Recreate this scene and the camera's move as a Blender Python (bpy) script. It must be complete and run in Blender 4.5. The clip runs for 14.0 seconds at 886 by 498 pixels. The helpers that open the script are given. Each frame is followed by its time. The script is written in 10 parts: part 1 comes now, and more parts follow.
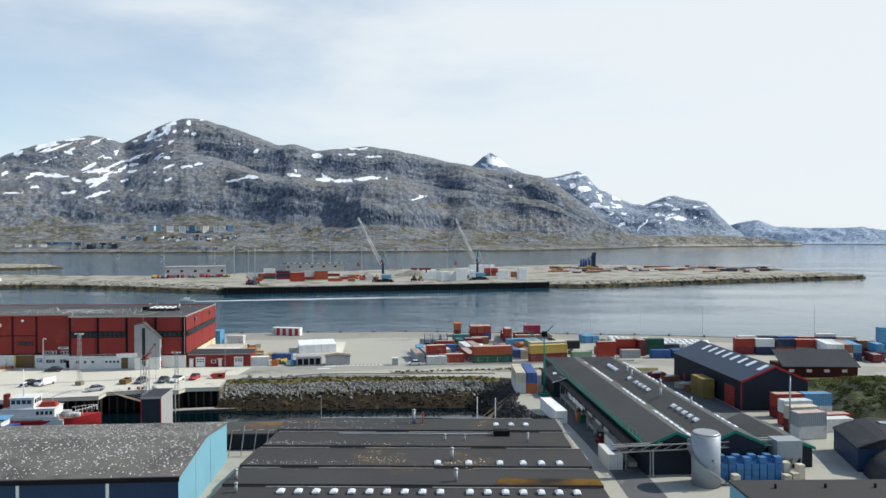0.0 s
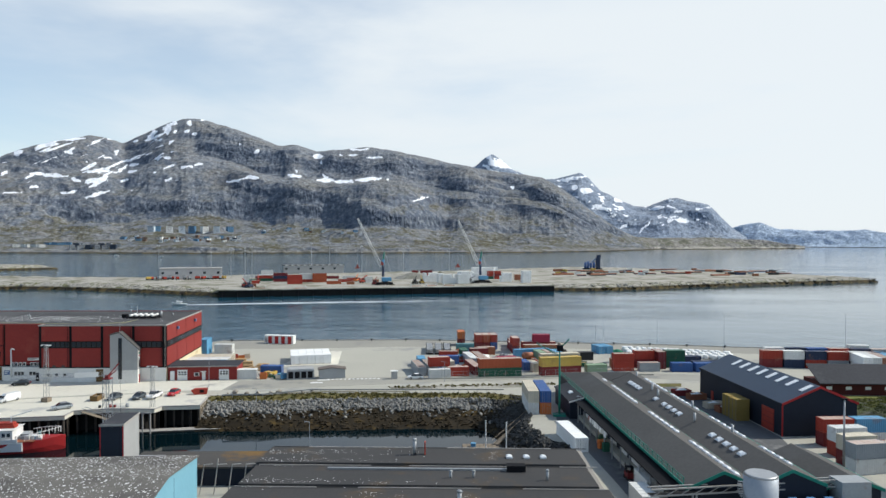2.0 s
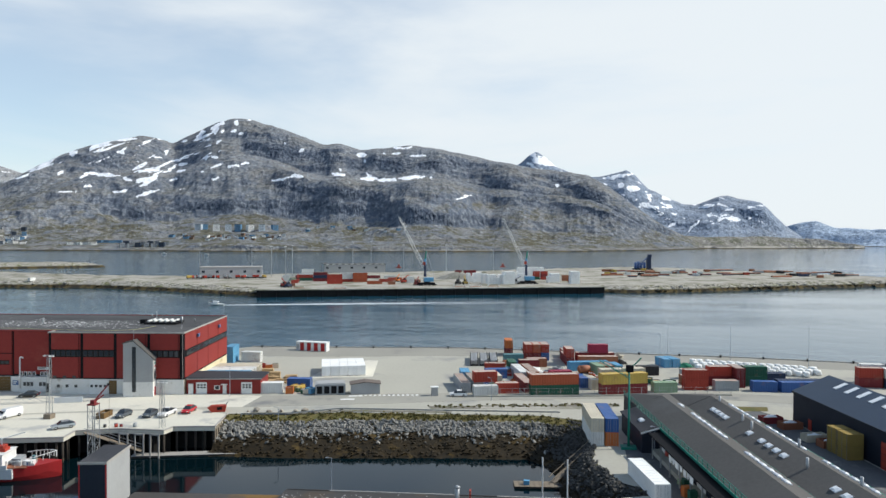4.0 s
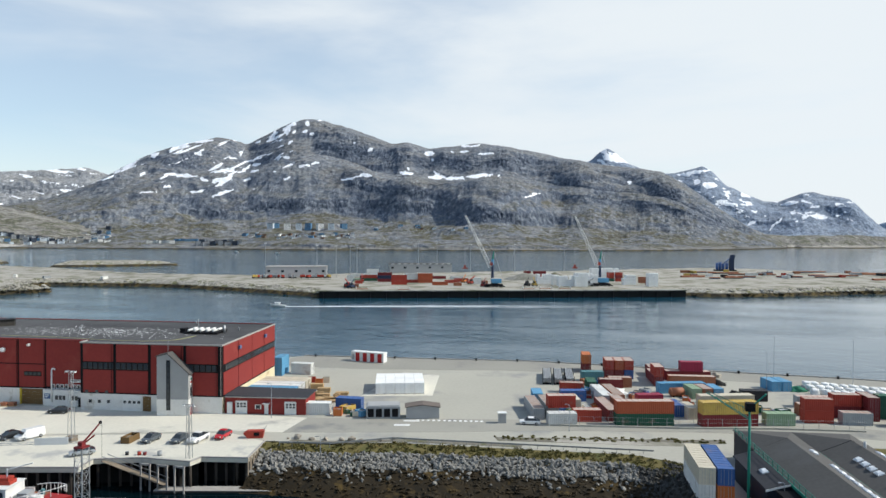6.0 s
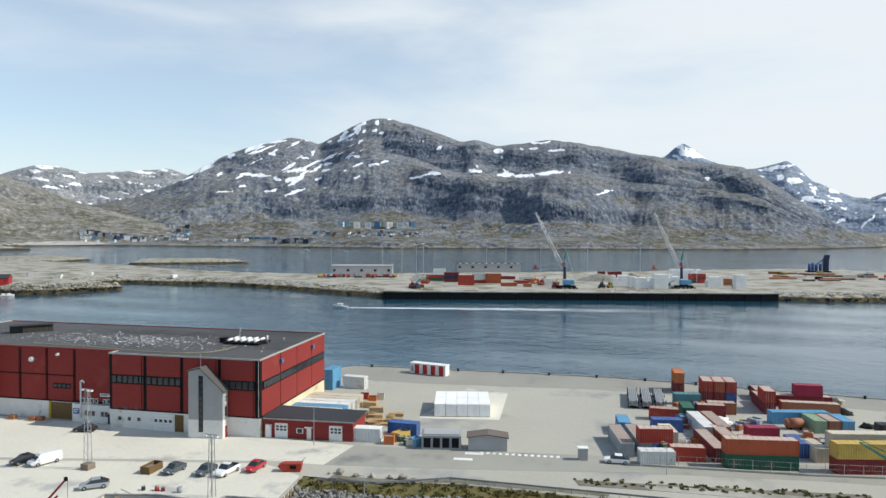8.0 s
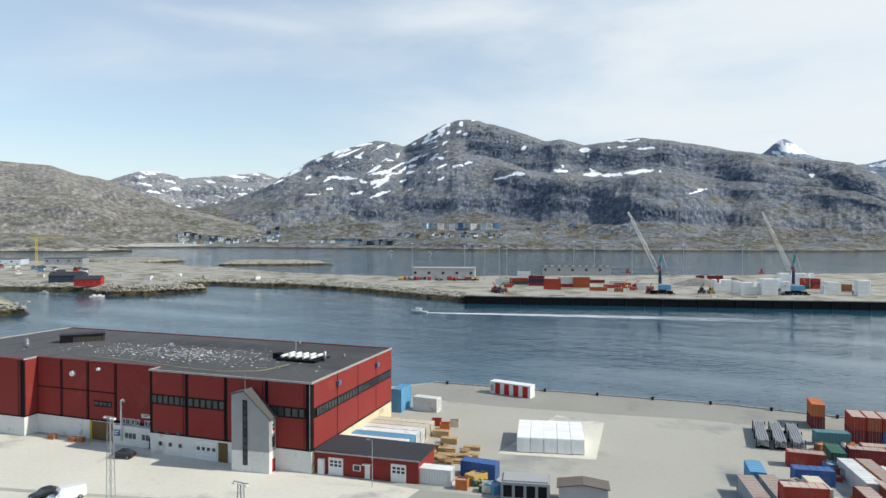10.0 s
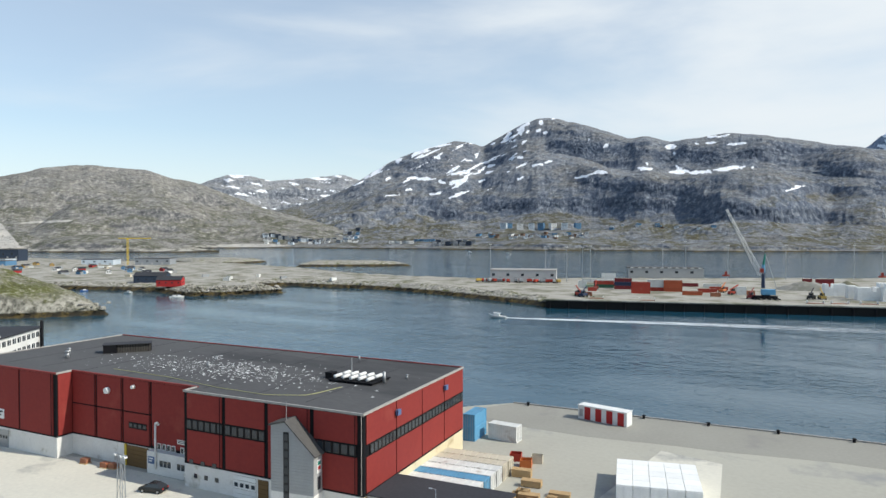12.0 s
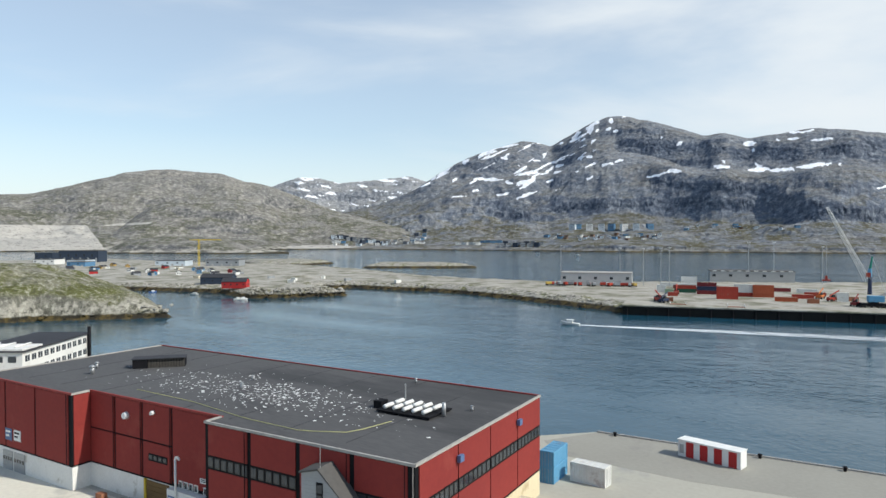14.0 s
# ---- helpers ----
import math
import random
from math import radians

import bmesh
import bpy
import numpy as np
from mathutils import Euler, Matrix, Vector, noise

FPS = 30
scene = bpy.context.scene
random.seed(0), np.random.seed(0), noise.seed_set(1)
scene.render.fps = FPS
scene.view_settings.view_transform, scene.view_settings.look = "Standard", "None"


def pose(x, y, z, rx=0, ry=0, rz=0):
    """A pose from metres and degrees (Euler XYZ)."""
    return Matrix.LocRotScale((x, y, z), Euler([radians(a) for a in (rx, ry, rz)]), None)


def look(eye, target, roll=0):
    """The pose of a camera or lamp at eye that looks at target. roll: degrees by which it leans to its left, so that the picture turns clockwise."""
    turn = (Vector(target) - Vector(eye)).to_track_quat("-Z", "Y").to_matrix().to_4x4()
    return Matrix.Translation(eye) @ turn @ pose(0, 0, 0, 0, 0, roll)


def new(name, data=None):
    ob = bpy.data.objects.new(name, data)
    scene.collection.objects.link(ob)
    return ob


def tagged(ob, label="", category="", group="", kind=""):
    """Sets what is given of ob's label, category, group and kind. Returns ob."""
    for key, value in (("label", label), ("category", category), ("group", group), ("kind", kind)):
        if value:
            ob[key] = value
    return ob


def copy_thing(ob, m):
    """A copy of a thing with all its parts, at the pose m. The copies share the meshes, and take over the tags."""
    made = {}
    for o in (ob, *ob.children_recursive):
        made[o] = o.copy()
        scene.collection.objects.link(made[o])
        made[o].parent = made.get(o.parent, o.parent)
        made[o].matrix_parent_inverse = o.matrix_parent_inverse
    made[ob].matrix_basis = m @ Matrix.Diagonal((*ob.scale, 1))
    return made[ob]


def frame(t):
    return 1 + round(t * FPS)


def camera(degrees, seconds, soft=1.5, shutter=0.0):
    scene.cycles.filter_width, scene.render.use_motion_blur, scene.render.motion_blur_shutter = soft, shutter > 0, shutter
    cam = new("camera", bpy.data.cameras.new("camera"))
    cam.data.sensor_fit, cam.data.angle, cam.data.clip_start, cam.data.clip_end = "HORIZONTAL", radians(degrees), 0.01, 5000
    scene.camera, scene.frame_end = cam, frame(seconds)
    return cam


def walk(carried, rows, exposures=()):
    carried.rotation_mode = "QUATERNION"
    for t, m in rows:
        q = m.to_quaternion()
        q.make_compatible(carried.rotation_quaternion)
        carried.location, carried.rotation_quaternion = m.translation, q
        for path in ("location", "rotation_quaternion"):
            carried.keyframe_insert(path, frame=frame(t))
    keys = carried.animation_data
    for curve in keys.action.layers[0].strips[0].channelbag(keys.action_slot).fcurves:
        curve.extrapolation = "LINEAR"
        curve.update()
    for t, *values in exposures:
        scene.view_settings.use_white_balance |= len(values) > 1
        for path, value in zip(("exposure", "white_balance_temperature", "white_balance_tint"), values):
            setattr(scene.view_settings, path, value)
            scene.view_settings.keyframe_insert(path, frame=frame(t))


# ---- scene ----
cam = camera(65.9, 14.0)
PATH = [
    (0, (3.504, 2.011, 38.725), (3.336, 4.004, 38.69), -0.0),
    (0.5, (2.89, 5.432, 38.763), (2.723, 7.424, 38.73), 0.0),
    (1, (2.353, 9.329, 38.877), (2.186, 11.322, 38.845), 0.1),
    (1.5, (1.83, 13.79, 39.019), (1.661, 15.783, 38.987), 0.2),
    (2, (1.333, 18.506, 39.11), (1.162, 20.499, 39.079), 0.2),
    (2.5, (0.683, 23.81, 39.203), (0.512, 25.802, 39.171), 0.2),
    (3, (-0.155, 29.229, 39.237), (-0.325, 31.222, 39.204), 0.2),
    (3.5, (-0.766, 34.661, 39.296), (-0.955, 36.651, 39.263), 0.3),
    (4, (-1.439, 39.955, 39.348), (-1.735, 41.932, 39.312), 0.3),
    (4.2, (-1.78, 42.166, 39.372), (-2.13, 44.135, 39.337), 0.3),
    (6.5, (-6.245, 67.965, 40.202), (-6.762, 69.897, 40.158), 0.3),
    (7, (-7.531, 73.357, 40.27), (-8.101, 75.273, 40.224), 0.3),
    (7.5, (-8.999, 78.816, 40.323), (-9.63, 80.713, 40.276), 0.3),
    (8, (-10.603, 84.086, 40.346), (-11.286, 85.966, 40.298), 0.3),
    (8.2, (-11.323, 86.215, 40.346), (-12.029, 88.085, 40.298), 0.4),
    (10.3, (-19.684, 108.792, 40.271), (-20.624, 110.557, 40.225), 0.1),
    (10.5, (-20.568, 110.841, 40.268), (-21.529, 112.595, 40.221), 0.1),
    (11, (-23.008, 115.682, 40.249), (-24.02, 117.407, 40.204), 0.1),
    (11.5, (-25.675, 120.325, 40.202), (-26.733, 122.022, 40.157), 0.1),
    (12, (-28.511, 124.973, 40.144), (-29.619, 126.638, 40.1), 0.0),
    (12.5, (-31.521, 129.605, 40.104), (-32.67, 131.242, 40.062), -0.0),
    (13, (-34.63, 133.962, 40.041), (-35.817, 135.571, 39.999), -0.0),
    (13.5, (-37.808, 138.139, 39.988), (-39.038, 139.715, 39.947), -0.1),
    (14, (-41.042, 142.235, 39.961), (-42.307, 143.784, 39.921), -0.1),
]
walk(cam, [(t, look(e, g, r)) for t, e, g, r in PATH])

# ---- world, sun ----
SEA = -5.0
SUN_AZ, SUN_EL = 74.0, 41.0      # degrees from +y towards +x, and above the horizon


def make_world():
    w = bpy.data.worlds.new("world")
    scene.world = w
    w.use_nodes = True
    nt = w.node_tree
    nt.nodes.clear()
    out = nt.nodes.new("ShaderNodeOutputWorld")
    bg = nt.nodes.new("ShaderNodeBackground")
    sky = nt.nodes.new("ShaderNodeTexSky")
    sky.sky_type = "NISHITA"
    sky.sun_disc = False
    sky.sun_elevation = radians(SUN_EL)
    sky.sun_rotation = radians(SUN_AZ)
    sky.air_density, sky.dust_density, sky.ozone_density = 1.0, 0.6, 1.5
    gain = nt.nodes.new("ShaderNodeMix")
    gain.data_type, gain.blend_type = "RGBA", "MULTIPLY"
    gain.inputs["Factor"].default_value = 1.0
    gain.inputs["B"].default_value = (0.132, 0.150, 0.153, 1)
    # thin veil of high cloud, streaky, thicker towards the sun
    co = nt.nodes.new("ShaderNodeTexCoord")
    mp = nt.nodes.new("ShaderNodeMapping")
    mp.inputs["Rotation"].default_value = (radians(6), radians(-14), radians(25))
    mp.inputs["Scale"].default_value = (1.0, 1.0, 4.6)
    n1 = nt.nodes.new("ShaderNodeTexNoise")
    n1.inputs["Scale"].default_value, n1.inputs["Detail"].default_value, n1.inputs["Roughness"].default_value = 1.5, 6, 0.52
    n1.inputs["Distortion"].default_value = 0.35
    dot = nt.nodes.new("ShaderNodeVectorMath")
    dot.operation = "DOT_PRODUCT"
    dot.inputs[1].default_value = (math.sin(radians(40)), math.cos(radians(40)), 0.1)
    veil = nt.nodes.new("ShaderNodeMath")
    veil.operation = "MULTIPLY_ADD"
    veil.inputs[1].default_value, veil.inputs[2].default_value = 0.30, -0.07
    add = nt.nodes.new("ShaderNodeMath")
    add.operation = "ADD"
    ramp = nt.nodes.new("ShaderNodeMapRange")
    ramp.interpolation_type = "SMOOTHSTEP"
    ramp.inputs["From Min"].default_value, ramp.inputs["From Max"].default_value = 0.39, 0.74
    ramp.inputs["To Min"].default_value, ramp.inputs["To Max"].default_value = 0.36, 0.97
    mix = nt.nodes.new("ShaderNodeMix")
    mix.data_type = "RGBA"
    mix.inputs["B"].default_value = (0.835, 0.895, 0.935, 1)
    nt.links.new(sky.outputs[0], gain.inputs["A"])
    nt.links.new(co.outputs["Generated"], mp.inputs["Vector"])
    nt.links.new(mp.outputs[0], n1.inputs["Vector"])
    nt.links.new(co.outputs["Generated"], dot.inputs[0])
    nt.links.new(dot.outputs["Value"], veil.inputs[0])
    nt.links.new(veil.outputs[0], add.inputs[0])
    nt.links.new(n1.outputs["Fac"], add.inputs[1])
    nt.links.new(add.outputs[0], ramp.inputs["Value"])
    # the veil thins out overhead
    up = nt.nodes.new("ShaderNodeSeparateXYZ")
    nt.links.new(co.outputs["Generated"], up.inputs[0])
    thin = nt.nodes.new("ShaderNodeMapRange")
    for key, val in (("From Min", 0.30), ("From Max", 0.75), ("To Min", 1.0), ("To Max", 0.15)):
        thin.inputs[key].default_value = val
    nt.links.new(up.outputs["Z"], thin.inputs["Value"])
    cover = nt.nodes.new("ShaderNodeMath")
    cover.operation = "MULTIPLY"
    nt.links.new(ramp.outputs[0], cover.inputs[0])
    nt.links.new(thin.outputs[0], cover.inputs[1])
    # and gathers into pale haze along the horizon
    haze = nt.nodes.new("ShaderNodeMapRange")
    for key, val in (("From Min", 0.0), ("From Max", 0.26), ("To Min", 0.80), ("To Max", 0.0)):
        haze.inputs[key].default_value = val
    nt.links.new(up.outputs["Z"], haze.inputs["Value"])
    most = nt.nodes.new("ShaderNodeMath")
    most.operation = "MAXIMUM"
    nt.links.new(cover.outputs[0], most.inputs[0])
    nt.links.new(haze.outputs[0], most.inputs[1])
    nt.links.new(most.outputs[0], mix.inputs["Factor"])
    nt.links.new(gain.outputs["Result"], mix.inputs["A"])
    nt.links.new(mix.outputs["Result"], bg.inputs["Color"])
    nt.links.new(bg.outputs[0], out.inputs[0])


make_world()
sun_data = bpy.data.lights.new("sun", "SUN")
sun_data.energy, sun_data.angle, sun_data.color = 4.3, radians(0.6), (1.0, 0.965, 0.87)
sun = new("sun", sun_data)
sd = Vector((math.sin(radians(SUN_AZ)) * math.cos(radians(SUN_EL)), math.cos(radians(SUN_AZ)) * math.cos(radians(SUN_EL)), math.sin(radians(SUN_EL))))
sun.matrix_world = look(sd * 300, (0, 0, 0))


# ---- materials ----
def nodes_of(m):
    m.use_nodes = True
    nt = m.node_tree
    return nt, nt.nodes["Principled BSDF"]


def surface(name, c1, c2=None, rough=0.7, metal=0.0, scale=0.5, fine=8.0, spread=0.12, bump=0.0, bump_scale=None, stain=None, stain_amount=0.0, stain_scale=0.15, each=0.0, stretch=(1, 1, 1), spec=0.22):
    """A weathered surface: two colours mixed by broad and fine noise, an optional stain, and per-object variation."""
    m = bpy.data.materials.new(name)
    nt, bs = nodes_of(m)
    c2 = c2 or tuple(v * (1 - spread) for v in c1)
    co = nt.nodes.new("ShaderNodeTexCoord")
    mp = nt.nodes.new("ShaderNodeMapping")
    mp.inputs["Scale"].default_value = stretch
    geo = nt.nodes.new("ShaderNodeNewGeometry")
    nt.links.new(geo.outputs["Position"], mp.inputs["Vector"])
    a = nt.nodes.new("ShaderNodeTexNoise")
    a.inputs["Scale"].default_value, a.inputs["Detail"].default_value = scale, 5
    b = nt.nodes.new("ShaderNodeTexNoise")
    b.inputs["Scale"].default_value, b.inputs["Detail"].default_value = fine, 3
    for n in (a, b):
        nt.links.new(mp.outputs[0], n.inputs["Vector"])
    av = nt.nodes.new("ShaderNodeMath")
    av.operation = "MULTIPLY_ADD"
    av.inputs[1].default_value, av.inputs[2].default_value = 0.45, 0.0
    nt.links.new(b.outputs["Fac"], av.inputs[0])
    av2 = nt.nodes.new("ShaderNodeMath")
    av2.operation = "MULTIPLY_ADD"
    av2.inputs[1].default_value = 0.55
    nt.links.new(a.outputs["Fac"], av2.inputs[0])
    nt.links.new(av.outputs[0], av2.inputs[2])
    rg = nt.nodes.new("ShaderNodeMapRange")
    rg.inputs["From Min"].default_value, rg.inputs["From Max"].default_value = 0.32, 0.68
    nt.links.new(av2.outputs[0], rg.inputs["Value"])
    mx = nt.nodes.new("ShaderNodeMix")
    mx.data_type = "RGBA"
    mx.inputs["A"].default_value, mx.inputs["B"].default_value = (*c1, 1), (*c2, 1)
    nt.links.new(rg.outputs[0], mx.inputs["Factor"])
    col = mx.outputs["Result"]
    if stain:
        s = nt.nodes.new("ShaderNodeTexNoise")
        s.inputs["Scale"].default_value, s.inputs["Detail"].default_value, s.inputs["Roughness"].default_value = stain_scale, 7, 0.62
        nt.links.new(mp.outputs[0], s.inputs["Vector"])
        sr = nt.nodes.new("ShaderNodeMapRange")
        sr.inputs["From Min"].default_value, sr.inputs["From Max"].default_value = 0.66 - 0.3 * stain_amount, 0.74 - 0.2 * stain_amount
        nt.links.new(s.outputs["Fac"], sr.inputs["Value"])
        m2 = nt.nodes.new("ShaderNodeMix")
        m2.data_type = "RGBA"
        m2.inputs["B"].default_value = (*stain, 1)
        nt.links.new(sr.outputs[0], m2.inputs["Factor"])
        nt.links.new(col, m2.inputs["A"])
        col = m2.outputs["Result"]
    if each:
        oi = nt.nodes.new("ShaderNodeObjectInfo")
        hs = nt.nodes.new("ShaderNodeHueSaturation")
        er = nt.nodes.new("ShaderNodeMapRange")
        er.inputs["To Min"].default_value, er.inputs["To Max"].default_value = 1 - each, 1 + each
        nt.links.new(oi.outputs["Random"], er.inputs["Value"])
        nt.links.new(er.outputs[0], hs.inputs["Value"])
        nt.links.new(col, hs.inputs["Color"])
        col = hs.outputs[0]
    nt.links.new(col, bs.inputs["Base Color"])
    bs.inputs["Roughness"].default_value, bs.inputs["Metallic"].default_value = rough, metal
    bs.inputs["Specular IOR Level"].default_value = spec if rough > 0.4 else 0.5
    if bump:
        bn = nt.nodes.new("ShaderNodeBump")
        bn.inputs["Strength"].default_value, bn.inputs["Distance"].default_value = min(1.0, bump), 0.05
        bt = nt.nodes.new("ShaderNodeTexNoise")
        bt.inputs["Scale"].default_value, bt.inputs["Detail"].default_value = bump_scale or fine, 4
        nt.links.new(mp.outputs[0], bt.inputs["Vector"])
        nt.links.new(bt.outputs["Fac"], bn.inputs["Height"])
        nt.links.new(bn.outputs[0], bs.inputs["Normal"])
    return m


def sea_material():
    m = bpy.data.materials.new("sea_water")
    nt, bs = nodes_of(m)
    geo = nt.nodes.new("ShaderNodeNewGeometry")
    heights = []
    for sc, st, det, wt in ((0.30, (1.0, 1.0, 1), 2, 0.62), (0.05, (1.0, 1.4, 1), 3, 1.2), (0.85, (0.8, 1.3, 1), 2, 0.26)):
        mp = nt.nodes.new("ShaderNodeMapping")
        mp.inputs["Scale"].default_value = st
        mp.inputs["Rotation"].default_value = (0, 0, radians(18))
        n = nt.nodes.new("ShaderNodeTexNoise")
        n.inputs["Scale"].default_value, n.inputs["Detail"].default_value = sc, det
        nt.links.new(geo.outputs["Position"], mp.inputs["Vector"])
        nt.links.new(mp.outputs[0], n.inputs["Vector"])
        k = nt.nodes.new("ShaderNodeMath")
        k.operation = "MULTIPLY"
        k.inputs[1].default_value = wt
        nt.links.new(n.outputs["Fac"], k.inputs[0])
        heights.append(k.outputs[0])
    s = heights[0]
    for h in heights[1:]:
        a = nt.nodes.new("ShaderNodeMath")
        a.operation = "ADD"
        nt.links.new(s, a.inputs[0])
        nt.links.new(h, a.inputs[1])
        s = a.outputs[0]
    # calmer and choppier streets of wind
    wind = nt.nodes.new("ShaderNodeTexNoise")
    wm = nt.nodes.new("ShaderNodeMapping")
    wm.inputs["Scale"].default_value, wm.inputs["Rotation"].default_value = (0.35, 1.6, 1), (0, 0, radians(14))
    wind.inputs["Scale"].default_value, wind.inputs["Detail"].default_value = 0.012, 4
    nt.links.new(geo.outputs["Position"], wm.inputs["Vector"])
    nt.links.new(wm.outputs[0], wind.inputs["Vector"])
    wr = nt.nodes.new("ShaderNodeMapRange")
    wr.inputs["From Min"].default_value, wr.inputs["From Max"].default_value = 0.38, 0.62
    wr.inputs["To Min"].default_value, wr.inputs["To Max"].default_value = 0.24, 1.0
    nt.links.new(wind.outputs["Fac"], wr.inputs["Value"])
    bn = nt.nodes.new("ShaderNodeBump")
    # steeper chop out in the open fjord, smoother water in the lee to the east
    away = nt.nodes.new("ShaderNodeSeparateXYZ")
    nt.links.new(geo.outputs["Position"], away.inputs[0])
    chop = nt.nodes.new("ShaderNodeMapRange")
    lee = nt.nodes.new("ShaderNodeMapRange")
    for node, vals in ((chop, (620.0, 950.0, 0.55, 1.5)), (lee, (-40.0, 170.0, 1.0, 0.38))):
        for key, val in zip(("From Min", "From Max", "To Min", "To Max"), vals):
            node.inputs[key].default_value = val
    nt.links.new(away.outputs["Y"], chop.inputs["Value"])
    nt.links.new(away.outputs["X"], lee.inputs["Value"])
    reach = nt.nodes.new("ShaderNodeMath")
    reach.operation = "MULTIPLY"
    nt.links.new(chop.outputs[0], reach.inputs[0])
    nt.links.new(lee.outputs[0], reach.inputs[1])
    nt.links.new(reach.outputs[0], bn.inputs["Distance"])
    # sheltered water between the quays lies almost still
    far = nt.nodes.new("ShaderNodeVectorMath")
    far.operation = "DISTANCE"
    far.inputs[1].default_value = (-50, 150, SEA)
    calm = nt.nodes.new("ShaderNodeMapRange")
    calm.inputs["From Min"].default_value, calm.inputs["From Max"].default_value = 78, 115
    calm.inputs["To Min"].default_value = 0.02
    nt.links.new(geo.outputs["Position"], far.inputs[0])
    nt.links.new(far.outputs["Value"], calm.inputs["Value"])
    both = nt.nodes.new("ShaderNodeMath")
    both.operation = "MULTIPLY"
    nt.links.new(wr.outputs[0], both.inputs[0])
    nt.links.new(calm.outputs[0], both.inputs[1])
    nt.links.new(both.outputs[0], bn.inputs["Strength"])
    nt.links.new(s, bn.inputs["Height"])
    nt.links.new(bn.outputs[0], bs.inputs["Normal"])
    # the same falloff makes the water's own colour darker towards the inlet
    inlet_mix = nt.nodes.new("ShaderNodeMix")
    inlet_mix.data_type = "RGBA"
    inlet_mix.inputs["A"].default_value, inlet_mix.inputs["B"].default_value = (0.001, 0.006, 0.008, 1), (0.012, 0.060, 0.096, 1)
    nt.links.new(calm.outputs[0], inlet_mix.inputs["Factor"])
    nt.links.new(inlet_mix.outputs["Result"], bs.inputs["Base Color"])
    bs.inputs["Roughness"].default_value = 0.05
    bs.inputs["IOR"].default_value = 1.333
    # sky reflection painted bluer by position, strongest in the inlet
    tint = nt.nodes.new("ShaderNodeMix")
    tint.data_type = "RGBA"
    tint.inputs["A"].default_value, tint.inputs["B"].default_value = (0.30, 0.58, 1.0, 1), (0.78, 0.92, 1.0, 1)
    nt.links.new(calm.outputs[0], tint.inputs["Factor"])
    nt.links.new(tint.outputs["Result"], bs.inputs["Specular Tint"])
    return m


def rock_material(name, rock1, rock2, tundra, snow_on=True, green_top=150.0, pale_shore=(0.33, 0.31, 0.27), gravel=False, k=1.0, lichen=(0.215, 0.195, 0.155)):
    """Bare mountain rock with streaks and ledges, tundra on the gentle lower ground, old snow where the mesh says so."""
    m = bpy.data.materials.new(name)
    nt, bs = nodes_of(m)
    geo = nt.nodes.new("ShaderNodeNewGeometry")
    sep = nt.nodes.new("ShaderNodeSeparateXYZ")
    nrm = nt.nodes.new("ShaderNodeSeparateXYZ")
    nt.links.new(geo.outputs["Position"], sep.inputs[0])
    nt.links.new(geo.outputs["Normal"], nrm.inputs[0])

    def noise_tex(scale, stretch, detail=6, rough=0.6):
        mp = nt.nodes.new("ShaderNodeMapping")
        mp.inputs["Scale"].default_value = stretch
        n = nt.nodes.new("ShaderNodeTexNoise")
        n.inputs["Scale"].default_value, n.inputs["Detail"].default_value, n.inputs["Roughness"].default_value = scale, detail, rough
        nt.links.new(geo.outputs["Position"], mp.inputs["Vector"])
        nt.links.new(mp.outputs[0], n.inputs["Vector"])
        return n.outputs["Fac"]

    def remap(v, a, b, c=0.0, d=1.0):
        r = nt.nodes.new("ShaderNodeMapRange")
        for k, x in zip(("From Min", "From Max", "To Min", "To Max"), (a, b, c, d)):
            r.inputs[k].default_value = x
        nt.links.new(v, r.inputs["Value"])
        return r.outputs[0]

    def blend(a, b, f):
        x = nt.nodes.new("ShaderNodeMix")
        x.data_type = "RGBA"
        for sock, v in (("A", a), ("B", b)):
            if isinstance(v, tuple):
                x.inputs[sock].default_value = (*v, 1)
            else:
                nt.links.new(v, x.inputs[sock])
        nt.links.new(f, x.inputs["Factor"])
        return x.outputs["Result"]

    def mathop(op, a, b):
        x = nt.nodes.new("ShaderNodeMath")
        x.operation = op
        for k, v in enumerate((a, b)):
            if isinstance(v, float):
                x.inputs[k].default_value = v
            else:
                nt.links.new(v, x.inputs[k])
        return x.outputs[0]

    # weathered benches of pale rock and lichen; cliff ribs and steep faces painted dark blue as shade
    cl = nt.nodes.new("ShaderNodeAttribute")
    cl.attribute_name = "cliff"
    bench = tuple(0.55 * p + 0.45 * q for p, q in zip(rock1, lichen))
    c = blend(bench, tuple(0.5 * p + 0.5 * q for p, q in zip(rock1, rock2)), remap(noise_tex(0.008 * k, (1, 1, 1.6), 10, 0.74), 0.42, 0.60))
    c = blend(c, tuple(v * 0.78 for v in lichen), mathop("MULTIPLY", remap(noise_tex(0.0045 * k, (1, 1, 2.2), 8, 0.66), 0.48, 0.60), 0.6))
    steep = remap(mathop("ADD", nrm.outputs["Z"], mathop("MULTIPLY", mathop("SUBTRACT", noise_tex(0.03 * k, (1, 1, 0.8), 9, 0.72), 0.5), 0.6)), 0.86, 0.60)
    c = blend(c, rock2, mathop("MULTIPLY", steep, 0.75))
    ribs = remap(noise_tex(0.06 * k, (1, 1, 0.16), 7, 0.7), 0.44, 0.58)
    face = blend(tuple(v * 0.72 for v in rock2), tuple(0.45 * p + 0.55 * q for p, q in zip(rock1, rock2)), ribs)
